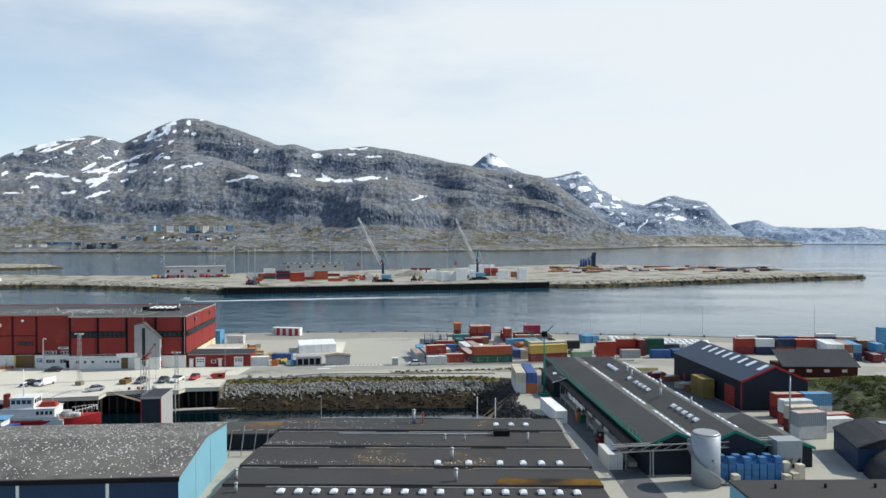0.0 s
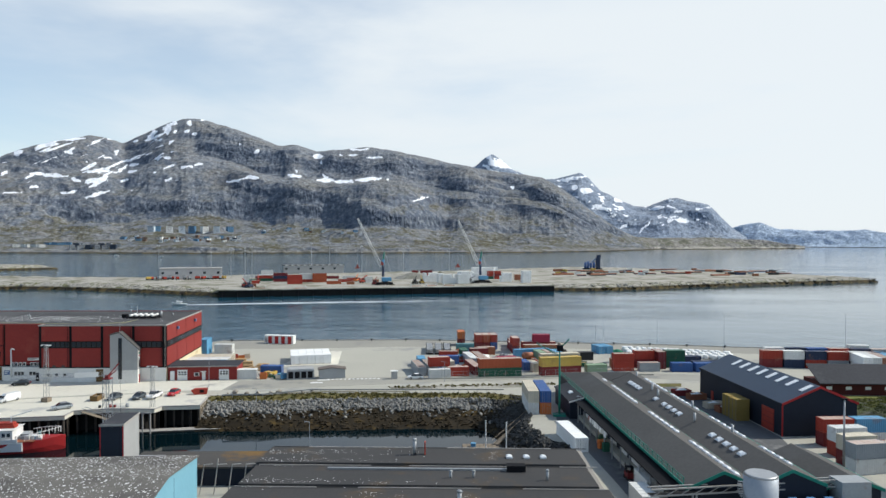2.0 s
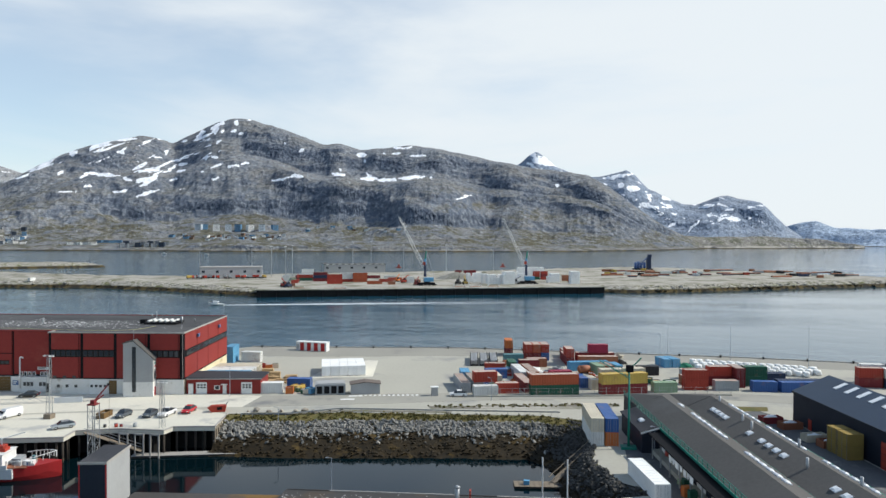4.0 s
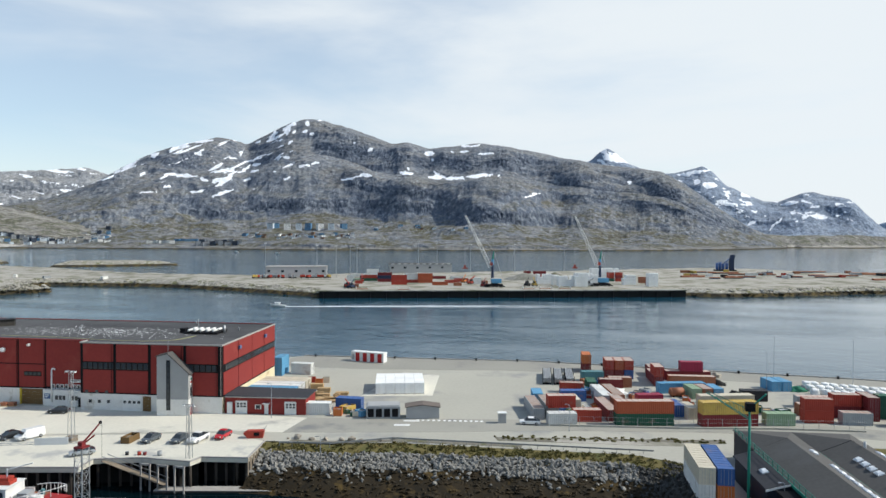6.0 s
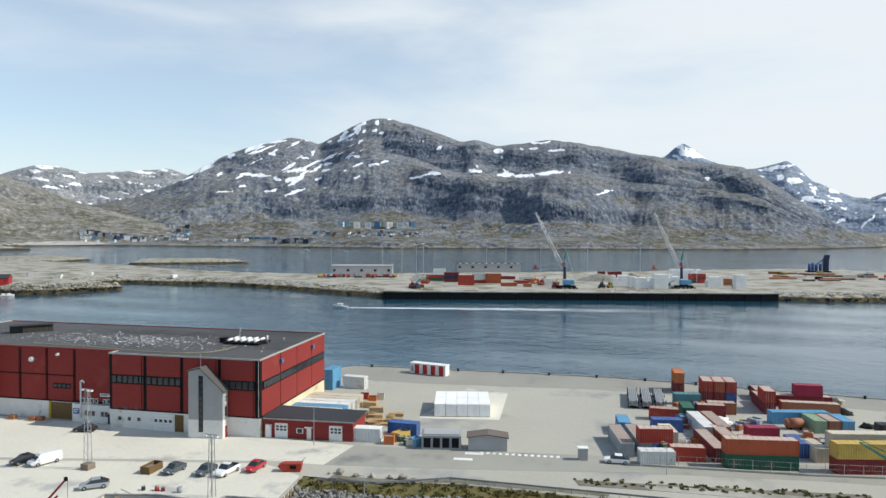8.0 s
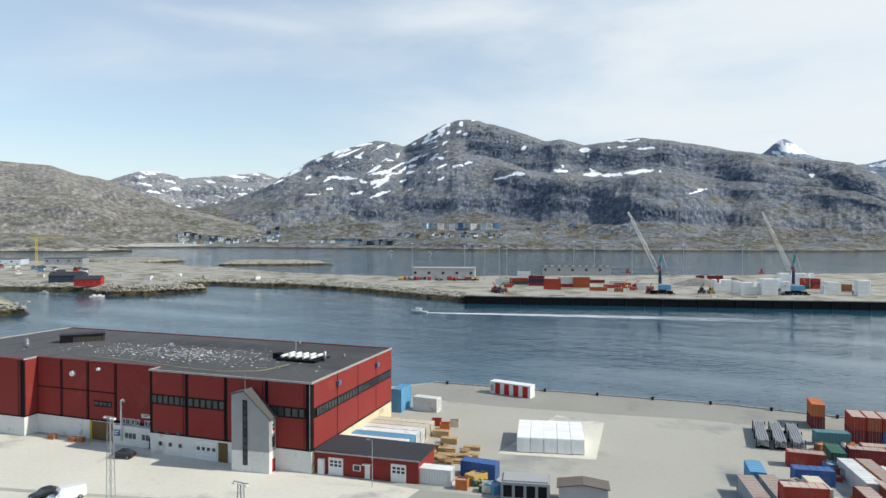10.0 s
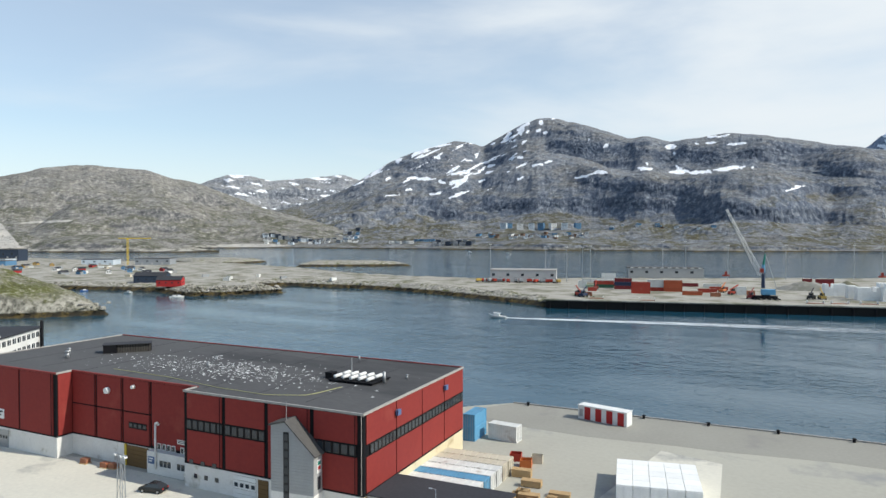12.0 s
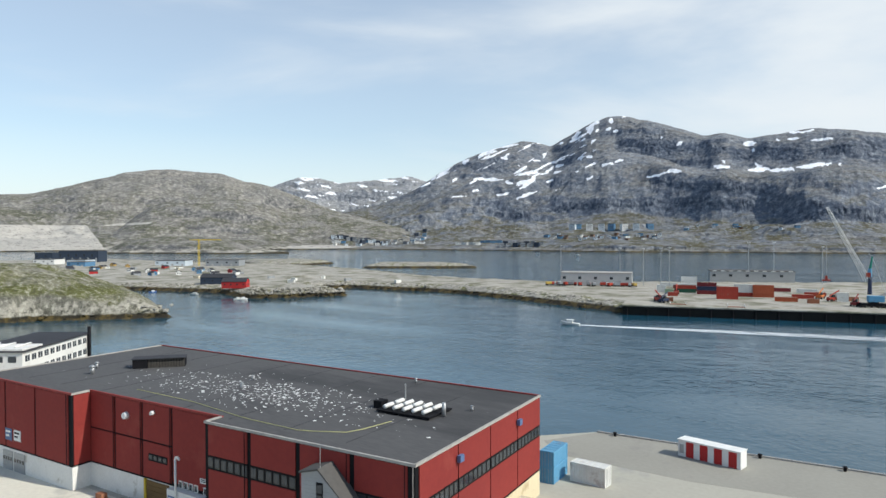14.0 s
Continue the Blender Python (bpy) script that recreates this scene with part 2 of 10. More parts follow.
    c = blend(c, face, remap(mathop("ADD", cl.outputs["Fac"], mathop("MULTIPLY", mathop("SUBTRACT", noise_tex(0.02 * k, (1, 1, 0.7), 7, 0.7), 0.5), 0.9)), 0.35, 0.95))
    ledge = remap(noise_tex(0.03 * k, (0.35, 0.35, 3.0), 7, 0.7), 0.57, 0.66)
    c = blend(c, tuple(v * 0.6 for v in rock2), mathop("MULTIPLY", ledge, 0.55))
    pale = remap(noise_tex(0.018 * k, (0.7, 0.7, 2.0), 9, 0.75), 0.57, 0.66)
    c = blend(c, tuple(min(1, v * 1.35) for v in rock1), mathop("MULTIPLY", pale, 0.8))
    flat = remap(nrm.outputs["Z"], *((0.74, 0.94) if k < 2 else (0.55, 0.82)))
    low = remap(sep.outputs["Z"], green_top, green_top * 0.35)
    patch = remap(noise_tex(0.012 * k, (1, 1, 1), 9, 0.7), 0.44, 0.56)
    green = mathop("MULTIPLY", mathop("MULTIPLY", flat, low), patch)
    c = blend(c, tundra, green)
    shore = mathop("MULTIPLY", remap(sep.outputs["Z"], 7.0, 2.0), remap(noise_tex(0.03 * k, (1, 1, 1), 7, 0.7), 0.42, 0.55))
    c = blend(c, pale_shore, shore)
    if gravel:
        ga = nt.nodes.new("ShaderNodeAttribute")
        ga.attribute_name = "snow"
        gf = mathop("ADD", ga.outputs["Fac"], mathop("MULTIPLY", mathop("SUBTRACT", noise_tex(0.03 * k, (1, 1, 1), 7, 0.65), 0.5), 0.5))
        c = blend(c, blend((0.50, 0.475, 0.43), (0.42, 0.40, 0.365), remap(noise_tex(0.02 * k, (1, 1, 4), 7), 0.4, 0.6)), remap(gf, 0.42, 0.58))
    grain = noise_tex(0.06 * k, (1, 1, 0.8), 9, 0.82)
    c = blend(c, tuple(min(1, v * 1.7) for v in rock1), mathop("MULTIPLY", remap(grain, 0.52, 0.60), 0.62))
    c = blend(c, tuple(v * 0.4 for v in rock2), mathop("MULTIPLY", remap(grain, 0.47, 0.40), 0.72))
    wet = remap(mathop("ADD", sep.outputs["Z"], mathop("MULTIPLY", noise_tex(0.05 * k, (1, 1, 1), 5), 1.8)), -1.0, -1.8)
    c = blend(c, blend((0.03, 0.027, 0.02), (0.10, 0.075, 0.03), remap(noise_tex(0.03 * k, (1, 1, 1), 6), 0.45, 0.6)), wet)
    if snow_on:
        at = nt.nodes.new("ShaderNodeAttribute")
        at.attribute_name = "snow"
        edge = mathop("ADD", at.outputs["Fac"], mathop("MULTIPLY", mathop("SUBTRACT", noise_tex(0.06 * k, (0.6, 0.6, 1.6), 7, 0.7), 0.5), 0.9))
        c = blend(c, (0.86, 0.88, 0.92), remap(edge, 0.46, 0.54))
    nt.links.new(c, bs.inputs["Base Color"])
    bs.inputs["Roughness"].default_value = 0.95
    bs.inputs["Specular IOR Level"].default_value = 0.15
    bn = nt.nodes.new("ShaderNodeBump")
    bn.inputs["Strength"].default_value, bn.inputs["Distance"].default_value = 1.0, 6.0 / k
    nt.links.new(noise_tex(0.07 * k, (1, 1, 0.5), 8, 0.72), bn.inputs["Height"])
    nt.links.new(bn.outputs[0], bs.inputs["Normal"])
    return m


def glass_material(name, tint):
    m = bpy.data.materials.new(name)
    nt, bs = nodes_of(m)
    bs.inputs["Base Color"].default_value = (*tint, 1)
    bs.inputs["Roughness"].default_value = 0.08
    bs.inputs["Specular IOR Level"].default_value = 0.5
    return m


M = {}
M["sea"] = sea_material()
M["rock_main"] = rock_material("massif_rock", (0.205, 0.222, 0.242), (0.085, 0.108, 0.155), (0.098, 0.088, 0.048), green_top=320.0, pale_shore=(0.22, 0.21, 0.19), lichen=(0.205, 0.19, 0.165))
M["rock_left"] = rock_material("hill_rock", (0.275, 0.262, 0.238), (0.14, 0.142, 0.148), (0.112, 0.112, 0.078), snow_on=False, green_top=330.0, pale_shore=(0.45, 0.42, 0.37), gravel=True, lichen=(0.225, 0.212, 0.185))
# distance haze painted into the next three rock colours, paler and bluer further off
M["rock_back_hazed"] = rock_material("fell_rock_hazed", (0.30, 0.305, 0.31), (0.17, 0.19, 0.225), (0.2, 0.2, 0.16), green_top=60.0, lichen=(0.27, 0.265, 0.25))
M["rock_far_hazed"] = rock_material("far_rock_hazed", (0.27, 0.315, 0.385), (0.15, 0.195, 0.27), (0.16, 0.19, 0.2), green_top=60.0, lichen=(0.25, 0.28, 0.32))
M["rock_coast_hazed"] = rock_material("coast_rock_hazed", (0.36, 0.44, 0.55), (0.27, 0.34, 0.45), (0.30, 0.37, 0.44), green_top=60.0, pale_shore=(0.36, 0.44, 0.55), lichen=(0.34, 0.41, 0.50))
M["rock_shore"] = rock_material("shore_rock", (0.34, 0.325, 0.29), (0.17, 0.16, 0.14), (0.125, 0.13, 0.042), snow_on=False, green_top=60.0, k=6.0, lichen=(0.31, 0.29, 0.245))
M["rock_head"] = rock_material("headland_rock", (0.28, 0.27, 0.225), (0.13, 0.125, 0.105), (0.10, 0.105, 0.034), snow_on=False, green_top=60.0, pale_shore=(0.34, 0.32, 0.27), k=6.0, lichen=(0.135, 0.13, 0.055))
M["concrete"] = surface("yard_concrete", (0.42, 0.405, 0.345), (0.36, 0.347, 0.298), 0.9, scale=0.05, fine=1.2, stain=(0.28, 0.28, 0.265), stain_amount=0.4, stain_scale=0.06, bump=0.15)
M["asphalt"] = surface("road_asphalt", (0.345, 0.335, 0.292), (0.28, 0.27, 0.237), 0.92, scale=0.08, fine=3.0, stain=(0.20, 0.20, 0.195), stain_amount=0.3, stain_scale=0.08, bump=0.2)
M["apron"] = surface("quay_apron_concrete", (0.31, 0.30, 0.262), (0.26, 0.25, 0.22), 0.9, scale=0.07, fine=1.4, stain=(0.24, 0.23, 0.215), stain_amount=0.3, stain_scale=0.09)
M["dark_asphalt"] = surface("dark_wet_asphalt", (0.125, 0.127, 0.13), (0.09, 0.092, 0.095), 0.85, scale=0.2, fine=2.0, stain=(0.20, 0.20, 0.195), stain_amount=0.3, stain_scale=0.2, bump=0.15)
M["forecourt"] = surface("forecourt_concrete", (0.67, 0.64, 0.545), (0.56, 0.535, 0.46), 0.9, scale=0.06, fine=1.4, stain=(0.33, 0.325, 0.30), stain_amount=0.38, stain_scale=0.07, bump=0.15)
M["deck"] = surface("pale_deck_concrete", (0.64, 0.61, 0.515), (0.545, 0.52, 0.445), 0.9, scale=0.08, fine=1.5, stain=(0.40, 0.395, 0.37), stain_amount=0.3, stain_scale=0.12, bump=0.15)
M["gravel"] = surface("sandy_gravel", (0.43, 0.405, 0.355), (0.27, 0.255, 0.22), 0.95, scale=0.05, fine=0.6, stain=(0.165, 0.16, 0.11), stain_amount=0.62, stain_scale=0.045, bump=0.5)
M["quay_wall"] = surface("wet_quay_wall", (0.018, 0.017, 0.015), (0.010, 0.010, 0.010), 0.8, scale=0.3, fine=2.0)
M["red_wall"] = surface("oxide_red_cladding", (0.25, 0.036, 0.030), (0.205, 0.029, 0.026), 0.75, scale=0.08, fine=1.5, stain=(0.26, 0.05, 0.04), stain_amount=0.15, stain_scale=0.1)
M["white_wall"] = surface("white_painted_concrete", (0.74, 0.73, 0.70), (0.62, 0.61, 0.58), 0.8, scale=0.3, fine=3, stain=(0.45, 0.42, 0.36), stain_amount=0.2, stain_scale=0.35)
M["black_strip"] = surface("black_cladding_strip", (0.008, 0.008, 0.010), (0.014, 0.014, 0.016), 0.75, spec=0.1)
M["roof_felt"] = surface("dark_roofing_felt", (0.050, 0.052, 0.060), (0.032, 0.033, 0.038), 0.85, scale=0.06, fine=2.0, stain=(0.085, 0.085, 0.09), stain_amount=0.3, stain_scale=0.05)
M["roof_trim"] = surface("pale_roof_trim", (0.42, 0.40, 0.37), (0.30, 0.28, 0.26), 0.6, scale=1.0)
M["red_trim"] = surface("red_roof_trim", (0.30, 0.045, 0.04), (0.24, 0.04, 0.035), 0.6, scale=1.0)
M["grey_clad"] = surface("grey_profiled_cladding", (0.37, 0.375, 0.375), (0.32, 0.325, 0.325), 0.55, scale=0.5, fine=4)
M["navy"] = surface("navy_steel_cladding", (0.016, 0.022, 0.036), (0.012, 0.016, 0.027), 0.6, scale=0.3, fine=3)
M["navy_roof"] = surface("navy_steel_roof", (0.040, 0.062, 0.098), (0.034, 0.052, 0.083), 0.5, scale=0.15, fine=2)
M["glass"] = glass_material("dark_window_glass", (0.035, 0.042, 0.05))
M["pale_glass"] = glass_material("pale_skylight_plastic", (0.78, 0.80, 0.82))


# ---- mesh helpers ----
def finish(name, bm, mat, smooth=False):
    me = bpy.data.meshes.new(name)
    bm.to_mesh(me)
    bm.free()
    for m in (mat if isinstance(mat, (list, tuple)) else [mat]):
        me.materials.append(m)
    if smooth:
        me.polygons.foreach_set("use_smooth", [True] * len(me.polygons))
    return me


def part(name, bm, mat, parent, label="", smooth=False):
    ob = new(name, finish(name, bm, mat, smooth))
    ob.parent = parent
    if label:
        ob["label"] = label
    return ob


def thing(name, label, category, m=None, group="", kind=""):
    ob = new(name)
    ob.empty_display_size = 0.5
    if m is not None:
        ob.matrix_world = m
    return tagged(ob, label, category, group, kind)


def solid(name, bm, mat, label, category, m=None, group="", kind="", smooth=False):
    ob = new(name, finish(name, bm, mat, smooth))
    if m is not None:
        ob.matrix_world = m
    return tagged(ob, label, category, group, kind)


def box(bm, x0, x1, y0, y1, z0, z1, mi=0):
    v = [bm.verts.new(p) for p in ((x0, y0, z0), (x1, y0, z0), (x1, y1, z0), (x0, y1, z0), (x0, y0, z1), (x1, y0, z1), (x1, y1, z1), (x0, y1, z1))]
    for f in ((3, 2, 1, 0), (4, 5, 6, 7), (0, 1, 5, 4), (1, 2, 6, 5), (2, 3, 7, 6), (3, 0, 4, 7)):
        bm.faces.new([v[i] for i in f]).material_index = mi
    return v


def boxes(*items):
    bm = bmesh.new()
    for it in items:
        box(bm, *it)
    return bm


def prism(bm, pts, z0, z1, mi=0):
    """An upright prism over a plan polygon (counter-clockwise)."""
    a = [bm.verts.new((x, y, z0)) for x, y in pts]
    b = [bm.verts.new((x, y, z1)) for x, y in pts]
    n = len(pts)
    bm.faces.new(b).material_index = mi
    bm.faces.new(a[::-1]).material_index = mi
    for i in range(n):
        bm.faces.new((a[i], a[(i + 1) % n], b[(i + 1) % n], b[i])).material_index = mi


def extrude_y(bm, pts, y0, y1, mi=0):
    """A prism along y over a section polygon given as (x, z)."""
    a = [bm.verts.new((x, y0, z)) for x, z in pts]
    b = [bm.verts.new((x, y1, z)) for x, z in pts]
    n = len(pts)
    bm.faces.new(a).material_index = mi
    bm.faces.new(b[::-1]).material_index = mi
    for i in range(n):
        bm.faces.new((a[(i + 1) % n], a[i], b[i], b[(i + 1) % n])).material_index = mi


def rod(bm, p, q, r, n=6, r2=None, mi=0):
    p, q = Vector(p), Vector(q)
    d = q - p
    m = d.to_track_quat("Z", "Y").to_matrix()
    r2 = r if r2 is None else r2
    rings = []
    for c, rr in ((p, r), (q, r2)):
        rings.append([bm.verts.new(c + m @ Vector((rr * math.cos(2 * math.pi * i / n), rr * math.sin(2 * math.pi * i / n), 0))) for i in range(n)])
    for i in range(n):
        f = bm.faces.new((rings[0][i], rings[0][(i + 1) % n], rings[1][(i + 1) % n], rings[1][i]))
        f.material_index = mi
        f.smooth = n > 6
    bm.faces.new(rings[0][::-1]).material_index = mi
    bm.faces.new(rings[1]).material_index = mi


# ---- noise for terrain ----
def lattice(ix, iy, seed):
    h = (ix.astype(np.int64) * 374761393 + iy.astype(np.int64) * 668265263 + seed * 982451653) & 0x7FFFFFFF
    h = ((h ^ (h >> 13)) * 1274126177) & 0x7FFFFFFF
    return ((h ^ (h >> 16)) & 0xFFFF) / 65535.0


def vnoise(x, y, seed=0):
    ix, iy = np.floor(x), np.floor(y)
    fx, fy = x - ix, y - iy
    fx, fy = fx * fx * fx * (fx * (fx * 6 - 15) + 10), fy * fy * fy * (fy * (fy * 6 - 15) + 10)
    a, b = lattice(ix, iy, seed), lattice(ix + 1, iy, seed)
    c, d = lattice(ix, iy + 1, seed), lattice(ix + 1, iy + 1, seed)
    return (a + (b - a) * fx) * (1 - fy) + (c + (d - c) * fx) * fy


def fbm(x, y, octaves=5, gain=0.5, seed=0, ridged=False):
    s, amp, tot = 0.0, 1.0, 0.0
    for o in range(octaves):
        n = vnoise(x, y, seed + o * 17)
        n = 1 - np.abs(2 * n - 1) if ridged else n
        s, tot, amp = s + n * amp, tot + amp, amp * gain
        x, y = x * 2.03 + 13.1, y * 2.03 - 7.7
    return s / tot


def grid_mesh(name, X, Y, Z, mat, attr=None, smooth=True):
    r, c = X.shape
    me = bpy.data.meshes.new(name)
    co = np.stack([X, Y, Z], -1).reshape(-1, 3)
    i = np.arange((r - 1) * (c - 1))
    a = (i // (c - 1)) * c + i % (c - 1)
    quads = np.stack([a, a + 1, a + c + 1, a + c], -1)
    me.vertices.add(len(co))
    me.vertices.foreach_set("co", co.astype(np.float32).ravel())
    me.loops.add(quads.size)
    me.loops.foreach_set("vertex_index", quads.astype(np.int32).ravel())
    me.polygons.add(len(quads))
    me.polygons.foreach_set("loop_start", (np.arange(len(quads)) * 4).astype(np.int32))
    me.update(calc_edges=True)
    me.polygons.foreach_set("use_smooth", [smooth] * len(quads))
    for key, field in (attr or {}).items():
        at = me.attributes.new(key, "FLOAT", "POINT")
        at.data.foreach_set("value", field.astype(np.float32).ravel())
    me.materials.append(mat)
    me.validate()
    return me


FIELD = {}
EYE = (0.0, 40.0, 40.0)


def strokes(items, ragged=1.0, soft=1.0, seed=77):
    """A field over bearing and rise: 1 along each stroke (from, to, half width in minutes of arc), ragged at its edges."""
    def f(A, E):
        u, v = A * 21.1, E * 1209.0
        wu = fbm(u / 11, v / 6, 5, 0.68, seed=seed) - 0.5
        wv = fbm(u / 10, v / 5, 5, 0.68, seed=seed + 50) - 0.5
        u, v = u + 9.0 * ragged * wu, v + 6.5 * ragged * wv
        out = np.zeros_like(A)
        for a0, e0, a1, e1, w in items:
            px, py, qx, qy = a0 * 21.1, e0 * 1209.0, a1 * 21.1, e1 * 1209.0
            dx, dy = qx - px, qy - py
            t = np.clip(((u - px) * dx + (v - py) * dy) / (dx * dx + dy * dy + 1e-6), 0, 1)
            d = np.hypot(u - px - t * dx, v - py - t * dy)
            wt = w * (0.35 + 0.75 * np.sqrt(np.clip(4 * t * (1 - t), 0, 1))) if ragged < 1.5 else w
            out = np.maximum(out, np.clip((wt - d) / (soft * w) + 0.35, 0, 1))
        return out
    return f


def mountain(name, label, mat, ridge, shore, crest, shape, cols, rows, amp, seed, snow=None, back=1.12, rough=1.0, eye=None, terrace=0.7, bands=None, gully=13.0):
    """A massif seen across the water, built as a fan of slopes round the harbour: the crest's rise over each bearing,
    the range of its foot and of its crest, the section of the slope between them, and the cliff bands that cross it."""
    EX, EY, EZ = eye or EYE
    az = np.linspace(ridge[0][0], ridge[-1][0], cols)
    rise = np.interp(az, [p[0] for p in ridge], [p[1] for p in ridge])
    k = np.ones(9) / 9
    w = max(1, cols // 500)
    rise = np.convolve(np.pad(rise, 4 * w, mode="edge"), np.repeat(k, w)[:8 * w + 1] / np.repeat(k, w)[:8 * w + 1].sum(), mode="valid")[:cols]
    rise = rise + 0.0016 * (fbm(az * 2.1, az * 0 + seed, 5, 0.6, seed=seed + 90) - 0.5) * np.clip(rise / 0.03, 0, 1)
    r0 = np.interp(az, [p[0] for p in shore], [p[1] for p in shore])
    r1 = np.interp(az, [p[0] for p in crest], [p[1] for p in crest])
    top = EZ + rise * r1
    s = np.linspace(0, back, rows) ** 0.9
    s = s / s[-1] * back
    S, A = np.meshgrid(s, np.radians(az), indexing="ij")
    R = r0 + (r1 - r0) * S
    X, Y = EX + R * np.sin(A), EY + R * np.cos(A)
    R = R + 60 * (fbm(X / 320, Y / 320, 4, seed=seed + 3) - 0.5) * np.clip(1.5 - S, 0, 1)
    X, Y = EX + R * np.sin(A), EY + R * np.cos(A)
    warp = 0.09 * (fbm(X / 420, Y / 420, 4, seed=seed + 5) - 0.5) * np.sin(np.clip(S, 0, 1) * math.pi)
    h = np.interp(np.clip(S + warp, 0, 1), [p[0] for p in shape], [p[1] for p in shape])
    h = np.where(S > 1, 1 - (S - 1) * 1.6, h)
    Z = SEA - 1 + (top - SEA + 1) * h
    ang = np.degrees(A)
    cliff = np.zeros_like(Z)
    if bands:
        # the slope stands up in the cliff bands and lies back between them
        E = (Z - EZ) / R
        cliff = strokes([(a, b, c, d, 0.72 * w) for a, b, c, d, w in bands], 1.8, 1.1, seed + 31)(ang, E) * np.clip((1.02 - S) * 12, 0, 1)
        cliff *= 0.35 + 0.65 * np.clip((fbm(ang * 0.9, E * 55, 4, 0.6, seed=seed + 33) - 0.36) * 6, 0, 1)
        dR = np.diff(R, axis=0)
        d2 = dR / (1 + 3.0 * (cliff[1:] + cliff[:-1]) / 2)
        inner = (S[1:] <= 1.0)
        d2 = np.where(inner, d2 * (dR * inner).sum(0) / (d2 * inner).sum(0), dR)
        shift = np.vstack([0 * R[:1], np.cumsum(d2 - dR, axis=0)])
        wide = max(3, int(2.4 / (az[1] - az[0])) // 2)
        for _ in range(2):
            run = np.cumsum(np.pad(shift, ((0, 0), (wide + 1, wide)), mode="edge"), axis=1)
            shift = (run[:, 2 * wide + 1:] - run[:, :-2 * wide - 1]) / (2 * wide + 1)
        R = R + shift
        Z = EZ + E * R
        rib = fbm(ang * 6.5 + 9 * (fbm(ang * 1.3, E * 45, 3, seed=seed + 35) - 0.5), E * 150, 5, 0.6, seed + 37, True)
        R = R - gully * cliff * (rib - 0.5)
        X, Y = EX + R * np.sin(A), EY + R * np.cos(A)
    env = np.clip(S * 6, 0, 1) * np.clip((top - SEA) / 250, 0.1, 1.2) * np.where(S > 0.93, 0.35, 1.0)
    slope = np.clip(np.abs(np.gradient(h, axis=0)) * rows * 0.5, 0.3, 1.6)
    open_slope = 1 - 0.6 * cliff
    Z += env * slope * open_slope * amp * 0.6 * (fbm(X / 330, Y / 330, 6, 0.5, seed, True) - 0.55)
    Z += env * open_slope * amp * 0.2 * rough * (fbm(X / 70, Y / 70, 5, 0.55, seed + 9, True) - 0.55)
    # shallow gullies down the slopes
    Z += env * slope * amp * 0.08 * (fbm(ang * 0.9, S * 5.0, 4, 0.5, seed + 21, True) - 0.55)
    # benches: the slope climbs in steps
    for T, k, sd in ((85.0, terrace, 61), (27.0, terrace * 0.45, 71)):
        b = (Z + 0.03 * X) / T + (3.2 if T > 50 else 7.0) * (fbm(X / 620, Y / 620, 4, 0.55, seed=seed + sd) - 0.5)
        f = b - np.floor(b)
        mask = np.clip((fbm(X / 190 + 9, Y / 190, 5, 0.6, seed=seed + sd + 2) - 0.44) * 6, 0, 1) * np.clip(S * 8 - 0.4, 0, 1) * np.clip((1.0 - S) * 9, 0.25, 1)
        Z += T * k * mask * (np.where(f < 0.70, f * 0.32 / 0.70, 0.32 + (f - 0.70) * 0.68 / 0.30) - f)
    E = (Z - EZ) / R
    sn = snow(ang, S, E, X, Y, Z) if snow else np.zeros_like(Z)
    FIELD[name] = (ang, E, S, X, Y, Z)
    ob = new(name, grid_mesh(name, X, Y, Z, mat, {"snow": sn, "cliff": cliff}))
    return tagged(ob, label, "mountain", kind="structure")


# ---- sea, mountains, islands, ground ----
bm = bmesh.new()
bmesh.ops.create_circle(bm, cap_ends=True, segments=64, radius=6500)
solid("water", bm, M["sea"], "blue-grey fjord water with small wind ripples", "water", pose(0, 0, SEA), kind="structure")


SNOW_PEAK = [(-26.65, .1540, -27.01, .1409, 4.7), (-25.55, .1584, -25.18, .1555, 4.7), (-25.67, .1491, -25.55, .1446, 3.5), (-26.53, .1322, -26.89, .1273, 3.0), (-27.74, .1438, -28.33, .1341, 3.5),
             (-25.30, .1407, -24.85, .1429, 3.0), (-27.26, .1474, -26.16, .1573, 3.5), (-24.55, .1626, -24.25, .1629, 1.8), (-26.53, .1423, -26.28, .1452, 2.4), (-29.39, .1285, -29.11, .1306, 1.8)]
SNOW_WEST = [(-30.67, .1082, -30.44, .1159, 3.0), (-34.54, .1237, -32.69, .1293, 2.1), (-37.14, .1016, -36.63, .1068, 3.5), (-31.13, .1289, -30.88, .1297, 1.8), (-34.00, .1093, -33.53, .1089, 2.4),
             (-38.04, .0771, -37.60, .0812, 3.0), (-36.22, .0795, -33.90, .0780, 2.4), (-33.57, .0752, -32.89, .0726, 3.5), (-32.69, .0845, -31.01, .0889, 3.5), (-31.01, .0937, -28.58, .1114, 1.8),
             (-30.67, .0847, -29.75, .0956, 2.4), (-29.75, .0956, -29.05, .0993, 3.0), (-29.86, .0853, -29.16, .0893, 3.0)]
